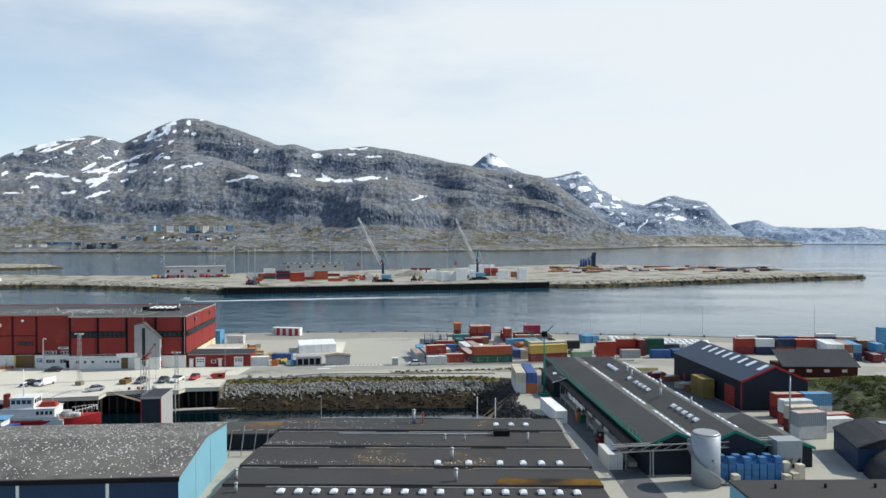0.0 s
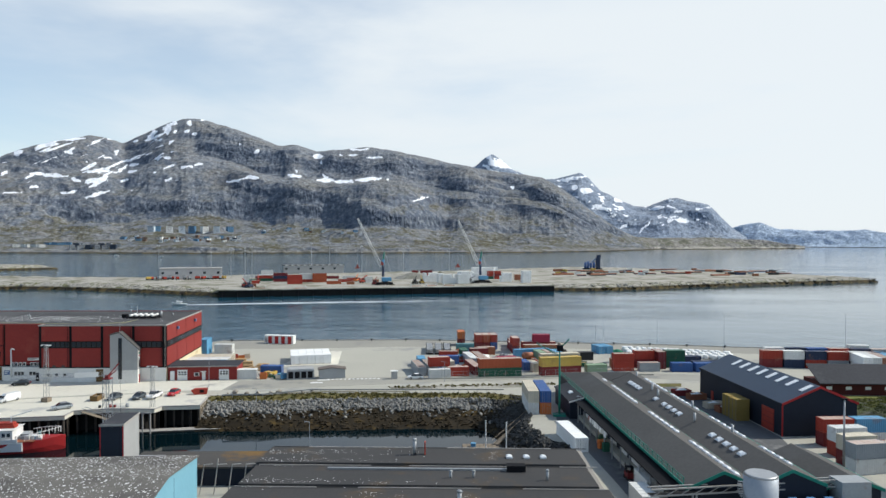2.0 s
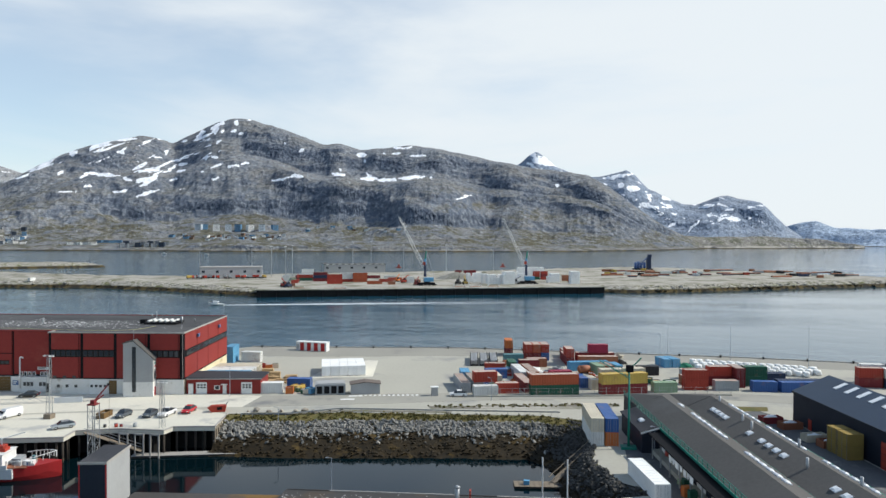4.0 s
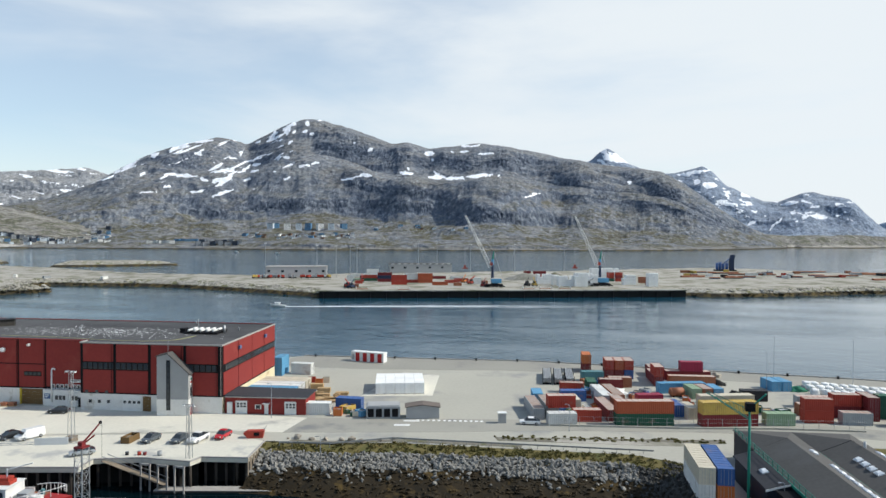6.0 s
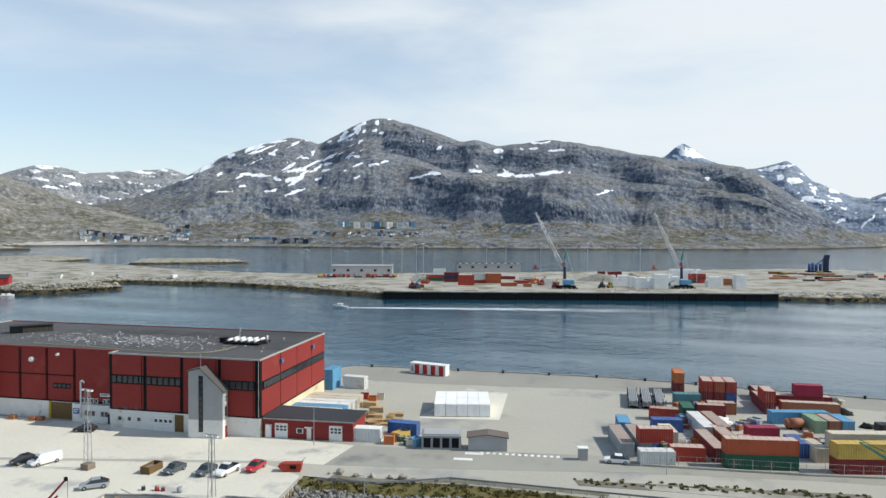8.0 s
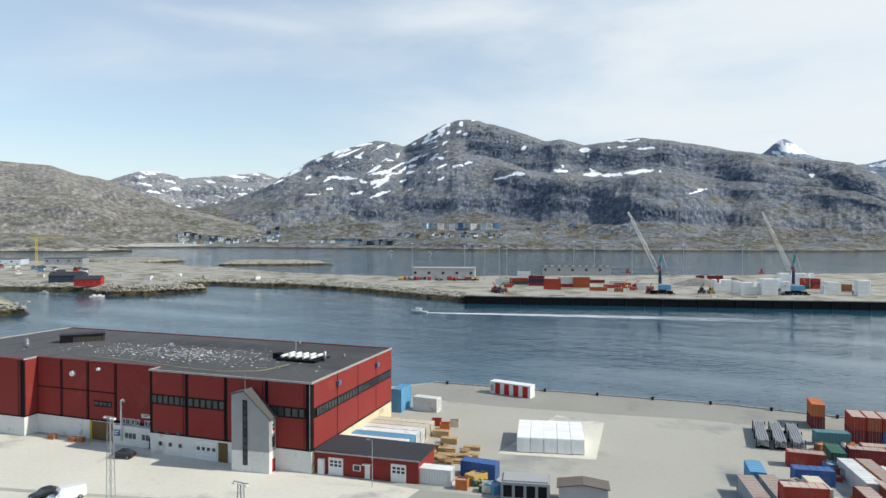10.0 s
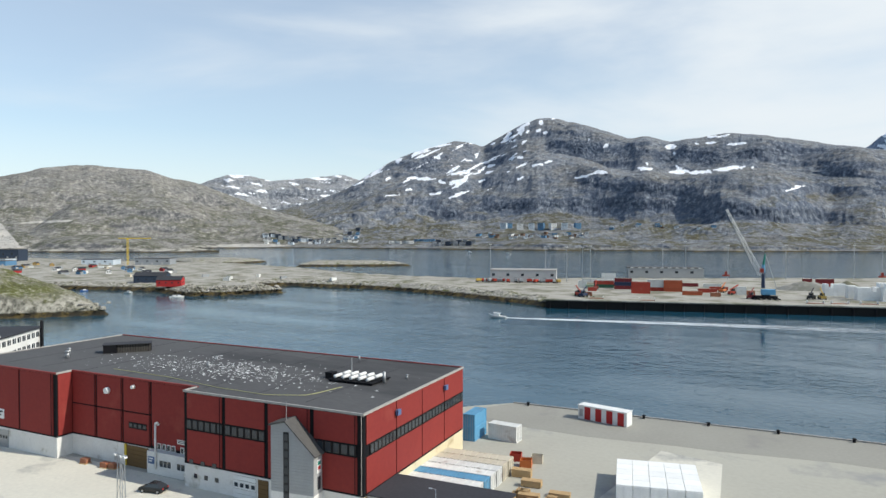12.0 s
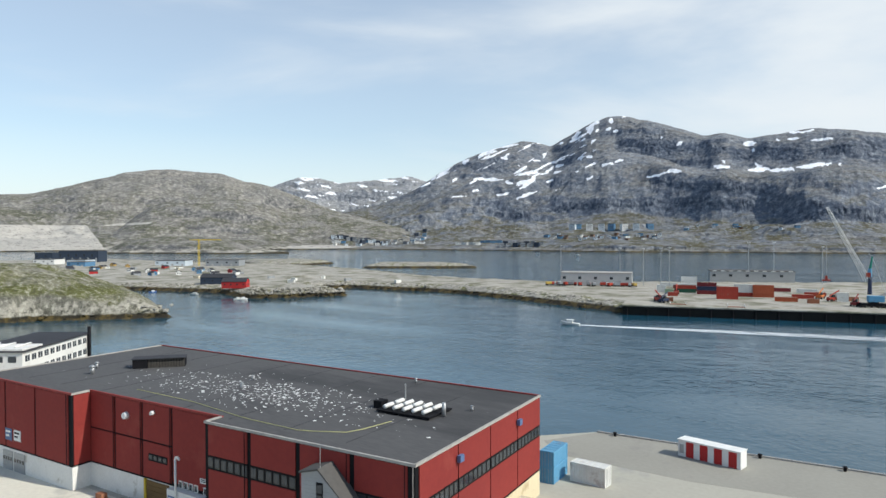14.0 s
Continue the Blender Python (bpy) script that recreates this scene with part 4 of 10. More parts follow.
M["rusty_roof"] = speckled("rust_eaten_roof_felt", (0.062, 0.056, 0.05), (0.045, 0.043, 0.042), 0.05, rust=(0.30, 0.165, 0.03), speck=2.0)
# dark blue paint of a shed, and painted shade on the pale blue hall's front
M["front_blue"] = surface("dark_and_shaded_blue_cladding", (0.020, 0.045, 0.10), (0.016, 0.036, 0.08), 0.6, scale=0.2, fine=2)
M["shed_roof"] = surface("shed_roofing_felt", (0.100, 0.096, 0.092), (0.072, 0.070, 0.068), 0.85, scale=0.06, fine=2.0, stain=(0.10, 0.10, 0.10), stain_amount=0.3, stain_scale=0.04)
M["light_blue"] = surface("pale_blue_cladding", (0.20, 0.42, 0.52), (0.17, 0.37, 0.47), 0.6, scale=0.2, fine=2)
M["deep_blue"] = surface("deep_blue_cladding", (0.05, 0.13, 0.24), (0.04, 0.11, 0.2), 0.6, scale=0.2, fine=2)
M["green_trim"] = surface("sea_green_trim", (0.02, 0.22, 0.16), (0.015, 0.17, 0.13), 0.55, scale=1.0)
M["steel"] = surface("galvanised_steel", (0.42, 0.43, 0.44), (0.33, 0.34, 0.35), 0.45, 0.6, scale=1.0, fine=6)
M["silo"] = surface("weathered_silo_steel", (0.36, 0.39, 0.43), (0.30, 0.33, 0.37), 0.5, 0.2, scale=0.3, fine=3, stain=(0.25, 0.21, 0.17), stain_amount=0.15, stain_scale=0.5)
M["wood"] = surface("weathered_timber", (0.25, 0.205, 0.155), (0.17, 0.14, 0.105), 0.85, scale=0.6, fine=6, stretch=(1, 1, 4))
M["pale_wood"] = surface("fresh_pallet_wood", (0.52, 0.36, 0.19), (0.42, 0.28, 0.14), 0.85, scale=1.0, fine=6)
M["dark_pile"] = surface("tarred_timber_pile", (0.06, 0.05, 0.04), (0.035, 0.03, 0.027), 0.8, scale=1.0, stain=(0.16, 0.12, 0.08), stain_amount=0.25, stain_scale=0.6)
M["tyre"] = surface("black_rubber", (0.018, 0.018, 0.018), (0.03, 0.03, 0.03), 0.85)
M["grass"] = surface("coarse_grass", (0.105, 0.098, 0.03), (0.16, 0.125, 0.052), 0.95, scale=0.35, fine=3, stain=(0.08, 0.09, 0.03), stain_amount=0.5, stain_scale=0.25, bump=0.6, bump_scale=4)
M["stone"] = surface("grey_rip_rap_stone", (0.215, 0.207, 0.188), (0.10, 0.097, 0.09), 0.9, scale=0.8, fine=3, bump=0.4, each=0.45)
M["weed_gap_stone"] = surface("seaweed_and_gap_shade", (0.034, 0.022, 0.008), (0.012, 0.010, 0.006), 0.75, scale=0.5, fine=3, stain=(0.085, 0.055, 0.016), stain_amount=0.3, stain_scale=0.3, bump=0.6)
M["boulder"] = surface("tan_boulder", (0.38, 0.335, 0.27), (0.27, 0.24, 0.20), 0.9, scale=0.6, fine=4, each=0.2)
M["bag"] = surface("white_woven_plastic", (0.78, 0.78, 0.76), (0.62, 0.63, 0.62), 0.6, scale=0.6, fine=3, each=0.1)
M["net"] = surface("green_trawl_net", (0.02, 0.16, 0.08), (0.05, 0.20, 0.14), 0.9, scale=1.5, fine=8, bump=0.8)
M["foam"] = surface("churned_white_foam", (0.78, 0.82, 0.85), (0.55, 0.62, 0.68), 0.8, scale=0.4, fine=2)
M["lamp_glass"] = glass_material("lamp_lens", (0.7, 0.7, 0.65))
M["brown_gate"] = surface("brown_plank_gate", (0.17, 0.105, 0.045), (0.13, 0.08, 0.035), 0.8, scale=0.4, fine=4)
M["grey_timber"] = surface("weathered_grey_timber", (0.075, 0.068, 0.06), (0.045, 0.042, 0.038), 0.9, scale=2.0, fine=6, stretch=(1, 1, 0.3))
M["crate_blue"] = surface("faded_blue_plastic", (0.07, 0.20, 0.40), (0.05, 0.15, 0.32), 0.6, scale=1.5, fine=6, each=0.15)
M["yellow"] = surface("yellow_paint", (0.62, 0.44, 0.04), (0.5, 0.36, 0.05), 0.6, scale=1)
M["red_paint"] = surface("red_paint", (0.45, 0.03, 0.03), (0.36, 0.03, 0.03), 0.5, scale=1)
M["white_paint"] = surface("white_paint", (0.78, 0.78, 0.76), (0.66, 0.66, 0.64), 0.5, scale=0.8, each=0.06)
M["sign_blue"] = surface("blue_sign_face", (0.10, 0.16, 0.30), (0.08, 0.13, 0.25), 0.5)
M["cable"] = surface("yellow_hose", (0.5, 0.48, 0.2), (0.4, 0.4, 0.2), 0.6)

PAINT = {"red": (0.40, 0.055, 0.035), "brick": (0.43, 0.10, 0.045), "maroon": (0.20, 0.030, 0.032), "magenta": (0.33, 0.035, 0.07), "orange": (0.58, 0.17, 0.05), "blue": (0.05, 0.12, 0.32),
         "sky": (0.12, 0.33, 0.52), "navy": (0.03, 0.045, 0.09), "white": (0.72, 0.72, 0.69), "grey": (0.34, 0.36, 0.37), "green": (0.03, 0.12, 0.075), "pale_green": (0.27, 0.38, 0.25),
         "yellow": (0.52, 0.36, 0.09), "black": (0.03, 0.032, 0.034), "reefer": (0.86, 0.86, 0.84), "teal": (0.10, 0.24, 0.26), "rust": (0.33, 0.13, 0.07), "cream": (0.62, 0.56, 0.44)}
WORD = {"sky": "sky-blue", "pale_green": "pale green", "brick": "orange-red", "rust": "rust-brown"}
CM = {k: surface("container_" + k, v, tuple(c * 0.82 for c in v), 0.55, scale=0.35, fine=2.5, stain=tuple(0.5 * c + 0.5 * d for c, d in zip(v, (0.22, 0.13, 0.09))), stain_amount=0.25, stain_scale=0.45, each=0.10) for k, v in PAINT.items()}
CM["reefer"] = surface("container_reefer", PAINT["reefer"], (0.76, 0.76, 0.735), 0.55, scale=0.5, fine=3, each=0.05)
M["cont_top"] = surface("sun_faded_container_top", (0.40, 0.27, 0.21), (0.46, 0.40, 0.36), 0.7, scale=0.25, fine=2, each=0.2)


# ---- shipping containers ----
def corrugated(bm, p, q, z0, z1, depth, n, mi=0):
    """A corrugated steel wall from p to q in plan; outside on the right of p to q."""
    p, q = Vector(p), Vector(q)
    d = (q - p) / n
    nrm = Vector((d.y, -d.x)).normalized() * depth
    pts = []
    for i in range(n):
        a = p + d * i
        pts += [a, a + d * 0.3 - nrm, a + d * 0.5 - nrm, a + d * 0.8]
    pts.append(q)
    lo = [bm.verts.new((v.x, v.y, z0)) for v in pts]
    hi = [bm.verts.new((v.x, v.y, z1)) for v in pts]
    for i in range(len(pts) - 1):
        bm.faces.new((lo[i], lo[i + 1], hi[i + 1], hi[i])).material_index = mi


def make_container(colour, length, height=2.59, far=False):
    w, l, h = 2.44, length, height
    ob = thing("shipping_container", f"{WORD.get(colour, colour)} corrugated steel shipping container", "container")
    mat = CM[colour]
    bm = bmesh.new()
    n = 10 if far else int(l / 0.42)
    e = 0.06
    corrugated(bm, (-l / 2 + e, -w / 2 + e), (l / 2 - e, -w / 2 + e), 0.15, h - 0.1, 0.05, n)
    corrugated(bm, (l / 2 - e, w / 2 - e), (-l / 2 + e, w / 2 - e), 0.15, h - 0.1, 0.05, n)
    corrugated(bm, (-l / 2 + e, w / 2 - e), (-l / 2 + e, -w / 2 + e), 0.15, h - 0.1, 0.05, 4 if far else 6)
    box(bm, -l / 2 + 0.08, l / 2 - 0.08, -w / 2 + 0.1, w / 2 - 0.1, 0.1, h - 0.12)
    part("shell", bm, mat, ob)
    bm = bmesh.new()
    for sx in (-1, 1):
        for sy in (-1, 1):
            x, y = sx * (l / 2 - 0.08), sy * (w / 2 - 0.08)
            box(bm, x - 0.08, x + 0.08, y - 0.08, y + 0.08, 0, h)
    for sy in (-1, 1):
        y = sy * (w / 2 - 0.05)
        for z in (0.0, h - 0.12):
            box(bm, -l / 2 + 0.16, l / 2 - 0.16, y - 0.05, y + 0.05, z, z + 0.12)
    for sx in (-1, 1):
        x = sx * (l / 2 - 0.05)
        for z in (0.0, h - 0.12):
            box(bm, x - 0.05, x + 0.05, -w / 2 + 0.16, w / 2 - 0.16, z, z + 0.12)
    part("frame", bm, mat, ob)
    bm = bmesh.new()
    k = 6 if far else int(l / 1.2)
    x0, x1, st = -l / 2 + 0.12, l / 2 - 0.12, (l - 0.24) / k
    prof = [(x0, h - 0.1)]
    for i in range(k):
        prof += [(x0 + st * i + 0.04, h - 0.1), (x0 + st * i + 0.06, h - 0.02), (x0 + st * (i + 1) - 0.06, h - 0.02), (x0 + st * (i + 1) - 0.04, h - 0.1)]
    prof.append((x1, h - 0.1))
    lo = [bm.verts.new((x, -w / 2 + 0.1, z)) for x, z in prof]
    hi = [bm.verts.new((x, w / 2 - 0.1, z)) for x, z in prof]
    for i in range(len(prof) - 1):
        bm.faces.new((lo[i], lo[i + 1], hi[i + 1], hi[i]))
    part("top_panel", bm, M["cont_top"] if colour in ("red", "brick", "maroon", "rust", "grey") else mat, ob, "weather-faded roof sheet")
    for sy in (-1, 1):
        bm = bmesh.new()
        y0, y1 = sorted((sy * 0.02, sy * (w / 2 - 0.17)))
        box(bm, l / 2 - 0.09, l / 2 - 0.03, y0, y1, 0.13, h - 0.13)
        door = part("door", bm, mat, ob)
        if not far:
            for t in (0.3, 0.72):
                bm = bmesh.new()
                y = y0 + (y1 - y0) * t
                rod(bm, (l / 2 - 0.01, y, 0.15), (l / 2 - 0.01, y, h - 0.15), 0.025, 4)
                part("locking_bar", bm, M["steel"], door)
    return ob


PROTO = {}


def container(colour, length, x, y, z=0.0, rz=0.0, far=False, group="", height=2.59, label=""):
    key = (colour, length, far, height)
    m = pose(x, y, z, 0, 0, rz)
    if key not in PROTO:
        ob = make_container(colour, length, height, far)
        ob.matrix_world = m
        PROTO[key] = ob
    else:
        ob = copy_thing(PROTO[key], m)
    if group:
        ob["group"] = group
    if label:
        ob["label"] = label
    return ob


def span(p, q):
    """Centre and heading of something that reaches from p to q along its near side, with its depth to the left."""
    p, q = Vector(p), Vector(q)
    d = q - p
    return p, d, math.degrees(math.atan2(d.y, d.x))


def droppings(label, spots, height, m=None, seed=3):
    """Small uneven pale splashes lying on a roof whose height is given over the plan."""
    r = random.Random(seed)
    verts, faces = [], []
    for a, b, q in spots:
        n = len(verts)
        for k in range(5):
            x, y = a + q * math.cos(k * 1.2566) * (0.8 + 0.4 * r.random()), b + q * math.sin(k * 1.2566) * (0.8 + 0.4 * r.random())
            verts.append((x, y, height(x, y) + 0.012))
        verts.append((a, b, height(a, b) + 0.012 + 0.25 * q))
        faces += [(n + k, n + (k + 1) % 5, n + 5) for k in range(5)]
    me = bpy.data.meshes.new("droppings")
    me.from_pydata(verts, [], faces)
    me.materials.append(M["bag"])
    ob = new("droppings", me)
    if m:
        ob.matrix_world = m
    return tagged(ob, label, "droppings", kind="stuff")


# ---- red warehouse ----
A, F, B, C = Vector((-89.5, 196.8)), Vector((-95.8, 232.7)), Vector((-187.4, 221.1)), Vector((-182.3, 184.0))
S2, S2b, S1b, S1 = Vector((-153.2, 187.8)), Vector((-153.8, 190.9)), Vector((-123.1, 195.0)), Vector((-122.7, 192.2))
WH, WB = 15.2, 3.7
wh = thing("warehouse", "large oxide-red clad warehouse with a white base and flat dark roof", "warehouse", kind="thing")


def wall_pose(p, q):
    d = (q - p).normalized()
    return Matrix(((d.x, -d.y, 0, p.x), (d.y, d.x, 0, p.y), (0, 0, 1, 0), (0, 0, 0, 1)))


def on_wall(name, bm, mat, p, q, parent, label=""):
    bmesh.ops.transform(bm, matrix=wall_pose(p, q), verts=bm.verts)
    return part(name, bm, mat, parent, label)


OUT = [A, F, B, C, S2, S2b, S1b, S1]
bm = bmesh.new()
prism(bm, [tuple(p) for p in OUT], WB, WH - 0.05)
part("core_wall", bm, M["black_strip"], wh, "black cladding between the red panels")
bm = bmesh.new()
prism(bm, [tuple(p) for p in OUT], -0.2, WB)
part("base_wall", bm, M["white_wall"], wh, "white painted concrete base")
M["cream_wall"] = surface("cream_concrete", (0.70, 0.60, 0.40), (0.60, 0.52, 0.36), 0.85, scale=0.4, fine=3, stain=(0.45, 0.36, 0.22), stain_amount=0.3, stain_scale=0.3)
bm = boxes((0.3, (F - A).length - 0.1, -0.06, 0.0, 0.0, WB))
on_wall("side_base", bm, M["cream_wall"], A, F, wh, "cream concrete base")
bm = bmesh.new()
prism(bm, [tuple(p) for p in OUT], WH - 0.05, WH)
part("roof", bm, M["wh_roof"], wh, "dark felt roof spattered with droppings")
# pale bird droppings over the middle of the roof, the larger dots in place of gulls
r = random.Random(17)
spots = []
for i in range(900):
    u, w = r.gauss(0, 1), r.gauss(0, 1)
    a, b = -134 + 13.5 * u + (9 * r.random() if i % 3 else 0), 207.5 + 1.9 * u + 4.2 * w
    if -175 < a < -93 and 199 + 0.137 * (a + 125) < b < 224 + 0.127 * (a + 125):
        spots.append((a, b, 0.07 + 0.22 * r.random() ** 2.2))
droppings("white bird droppings and dots in place of gulls on the felt roof", spots, lambda x, y: WH)
# raised felt seams across the roof
dx, dy = (C - B).normalized(), (F - B).normalized()
for i in range(1, 9):
    bm = bmesh.new()
    a = B + (F - B) * (i / 9)
    box(bm, 0.5, 34, -0.06, 0.06, WH, WH + 0.035)
    bmesh.ops.transform(bm, matrix=wall_pose(a, a + dx), verts=bm.verts)
    part("roof_seam", bm, M["roof_felt"], wh)


def trim_run(p, q, mat, w=0.26, h=0.2, z=WH, name="roof_trim"):
    bm = bmesh.new()
    box(bm, -0.12, (q - p).length + 0.12, -0.16, w - 0.16, z - 0.12, z + h)
    on_wall(name, bm, mat, p, q, wh)


for p, q, m in ((S1, A, M["roof_trim"]), (A, F, M["roof_trim"]), (F, B, M["red_trim"]), (C, S2, M["red_trim"]), (S2, S2b, M["roof_trim"]), (S2b, S1b, M["red_trim"]), (S1b, S1, M["roof_trim"]), (B, C, M["roof_trim"])):
    trim_run(p, q, m)


def red_panel(p, q, x0, x1, z0=WB + 0.25, z1=WH - 0.25, out=0.14, mat=None):
    bm = bmesh.new()
    v = box(bm, x0, x1, -out, 0.0, z0, z1)
    on_wall("panel", bm, mat or M["red_wall"], p, q, wh)


def window_band(p, q, x0, x1, z0, z1, n, out=0.16):
    """A row of dark windows in a black band."""
    bm = bmesh.new()
    box(bm, x0, x1, -out - 0.02, -out + 0.02, z0, z1)
    band = on_wall("window", bm, M["black_strip"], p, q, wh)
    w = (x1 - x0) / n
    for i in range(n):
        pane = on_wall("pane", boxes((x0 + w * (i + 0.17), x0 + w * (i + 0.83), -out - 0.07, -out - 0.045, z0 + 0.34, z1 - 0.27)), M["glass"], p, q, band)
        on_wall("frame", boxes((x0 + w * (i + 0.12), x0 + w * (i + 0.88), -out - 0.044, -out - 0.021, z0 + 0.20, z1 - 0.22)), M["grey_timber"], p, q, band, "dark window frame")


L1 = (A - S1).length
cuts = [0.35, 8.3, 16.6, 24.9, L1 - 1.0]
for i in range(4):
    a, b = cuts[i] + 0.38, cuts[i + 1] - 0.38 + (0.38 if i == 3 else 0)
    red_panel(S1, A, a, b, WB + 0.35, 9.1)
    red_panel(S1, A, a, b, 11.0 if i != 2 else 9.1, WH - 0.2)
    if i in (0, 1):
        window_band(S1, A, a - 0.2, b + 0.2, 9.15, 10.95, 6, 0.1)
    if i == 3:
        window_band(S1, A, a + 0.4, b, 9.15, 10.95, 5, 0.1)
L2 = (S1b - S2b).length
cuts = [0.1, 6.7, 13.5, 20.4, L2 - 0.6]
for i in range(4):
    a, b = cuts[i] + 0.22, cuts[i + 1] - 0.22
    if i < 3:
        red_panel(S2b, S1b, a, b, WB + 0.35, 9.3)
        red_panel(S2b, S1b, a, b, 9.55, WH - 0.2)
    else:
        red_panel(S2b, S1b, a, b, WB + 0.6, WH - 0.2)
window_band(S2b, S1b, 15.0, 19.4, 6.6, 7.7, 4, 0.16)
L3 = (S2 - C).length
for i, (a, b) in enumerate(((0.2, 9.1), (9.6, 18.6), (19.1, L3 - 0.9))):
    red_panel(C, S2, a, b, WB + 0.35, WH - 0.2)
red_panel(S2, S2b, 0.25, (S2b - S2).length - 0.1, WB + 0.35, WH - 0.2)
L4 = (F - A).length
cuts = [0.55, 9.6, 18.6, 27.6, L4 - 0.1]
for i in range(4):
    a, b = cuts[i] + 0.12, cuts[i + 1] - 0.12
    red_panel(A, F, a, b, WB + 0.4, 9.1)
    red_panel(A, F, a, b, 10.9, WH - 0.2)
    window_band(A, F, a + (1.0 if i == 0 else 0), b, 9.15, 10.85, 7, 0.1)
for p, q in ((F, B), (B, C)):
    n = int((q - p).length / 9)
    for i in range(n):
        w = (q - p).length / n
        red_panel(p, q, w * i + 0.2, w * (i + 1) - 0.2)
# down pipes, gates, entrance and signs along the yard side
for p, q, x in ((S1, A, L1 - 1.25), (S1, A, L1 - 0.15), (C, S2, L3 - 1.2), (S1, A, 7.6), (S1, A, 24.2), (S2b, S1b, 6.4), (S2b, S1b, 13.2), (S2b, S1b, 20.1)):
    bm = bmesh.new()
    rod(bm, (x, -0.24, 4.0), (x, -0.24, WH - 0.1), 0.05, 6)
    on_wall("down_pipe", bm, M["roof_trim"] if x > L1 - 0.3 and q is A else M["black_strip"], p, q, wh, "slim rain pipe")
for p, q, x0, x1, z1, mat, lab in ((S1, A, 10.2, 14.6, 3.4, M["white_paint"], "white sectional gate"), (S1, A, 15.0, 16.9, 3.4, M["brown_gate"], "brown plank door"),
                                   (S2b, S1b, 14.4, 19.6, 3.6, M["brown_gate"], "wide brown plank gate"), (C, S2, 8.3, 11.4, 3.3, M["steel"], "grey sectional gate"),
                                   (C, S2, 11.9, 15.3, 3.3, M["steel"], "grey sectional gate"), (A, F, 4.0, 7.0, 3.2, M["steel"], "grey gate")):
    bm = bmesh.new()
    k = 5
    for i in range(k):
        box(bm, x0, x1, -0.12, 0.02, z1 * i / k + 0.02, z1 * (i + 1) / k - 0.02)
    gate = on_wall("gate", bm, mat, p, q, wh, lab)
    if "white" in lab or "grey" in lab:
        for i in range(4):
            a = x0 + (x1 - x0) * (i + 0.2) / 4
            on_wall("pane", boxes((a, a + (x1 - x0) * 0.15, -0.15, -0.121, z1 * 0.5, z1 * 0.68)), M["glass"], p, q, gate)
for x in (13.9,):
    bm = boxes((x, x + 0.45, -0.25, 0.05, 0, 3.7))
    on_wall("post", bm, M["yellow"], S2b, S1b, wh, "yellow gate post")
# entrance block in the recess
bm = boxes((20.6, L2 - 0.3, -1.2, 0.0, 0, 3.75))
ent = on_wall("entrance_block", bm, M["white_wall"], S2b, S1b, wh, "white entrance block with small windows")
for x0, w, z0, z1 in ((22.0, 0.8, 3.85, 4.9), (23.1, 0.8, 3.85, 4.9), (24.2, 0.8, 3.85, 4.9), (25.3, 0.8, 3.85, 4.9), (27.3, 0.8, 3.85, 4.9), (28.3, 0.8, 3.85, 4.9), (29.3, 0.8, 3.85, 4.9)):
    bm = boxes((x0, x0 + w, -0.24, -0.1, z0, z1))
    wdw = on_wall("window", bm, M["white_paint"], S2b, S1b, wh)
    bm = boxes((x0 + 0.12, x0 + w - 0.12, -0.27, -0.24, z0 + 0.12, z1 - 0.12))
    on_wall("pane", bm, M["glass"], S2b, S1b, wdw)
for x0, w in ((23.6, 0.7), (24.5, 0.7), (25.4, 0.7), (27.6, 0.7), (28.5, 0.7)):
    bm = boxes((x0, x0 + w, -1.26, -1.19, 1.5, 2.5))
    on_wall("window", bm, M["glass"], S2b, S1b, wh)
bm = boxes((29.3, 30.2, -1.26, -1.19, 0, 2.2))
on_wall("door", bm, M["black_strip"], S2b, S1b, wh, "dark entrance door")
for x0, x1, z0, z1, mat, p, q, o, lab in ((20.9, 22.4, 1.7, 2.9, M["sign_blue"], S2b, S1b, 1.24, "small blue and white sign"), (26.6, 29.6, 5.4, 6.1, M["white_paint"], S2b, S1b, 0.2, "white name board"),
                                          (12.2, 14.4, 5.4, 7.2, M["white_paint"], C, S2, 0.2, "white sign board"), (9.4, 11.6, 5.2, 7.2, M["sign_blue"], C, S2, 0.2, "blue sign board")):
    bm = boxes((x0, x1, -o - 0.04, -o, z0, z1))
    sg = on_wall("sign", bm, mat, p, q, wh, lab)
    bm = bmesh.new()
    for r in range(2):
        zz = z1 - (z1 - z0) * (0.35 + 0.35 * r)
        box(bm, x0 + 0.2, x0 + (x1 - x0) * (0.8 - 0.2 * r), -o - 0.055, -o - 0.041, zz, zz + (z1 - z0) * 0.16)
    on_wall("lettering", bm, M["black_strip"] if mat is M["white_paint"] else M["white_paint"], p, q, sg)
for x in (2.0, 4.2, 6.4):
    bm = boxes((x, x + 0.7, -0.06, 0.03, 1.6, 2.3))
    on_wall("window", bm, M["glass"], S1, A, wh)
for x in (1.2, 3.6, 6.0):
    bm = boxes((x, x + 0.8, -0.2, -0.1, 3.75, 4.5))
    on_wall("window", bm, M["glass"], S1, A, wh)
# round vents on the recess wall, goose-neck flue
for x, z, r in ((9.8, 12.6, 0.6), (16.4, 13.9, 0.35)):
    bm = bmesh.new()
    rod(bm, (x, -0.14, z), (x, -0.75, z), r, 14, r * 0.8)
    on_wall("vent_hood", bm, M["white_paint"], S2b, S1b, wh, "white round vent hood")
bm = bmesh.new()
rod(bm, (22.9, -1.45, 1.0), (22.9, -1.45, 8.4), 0.17, 8)
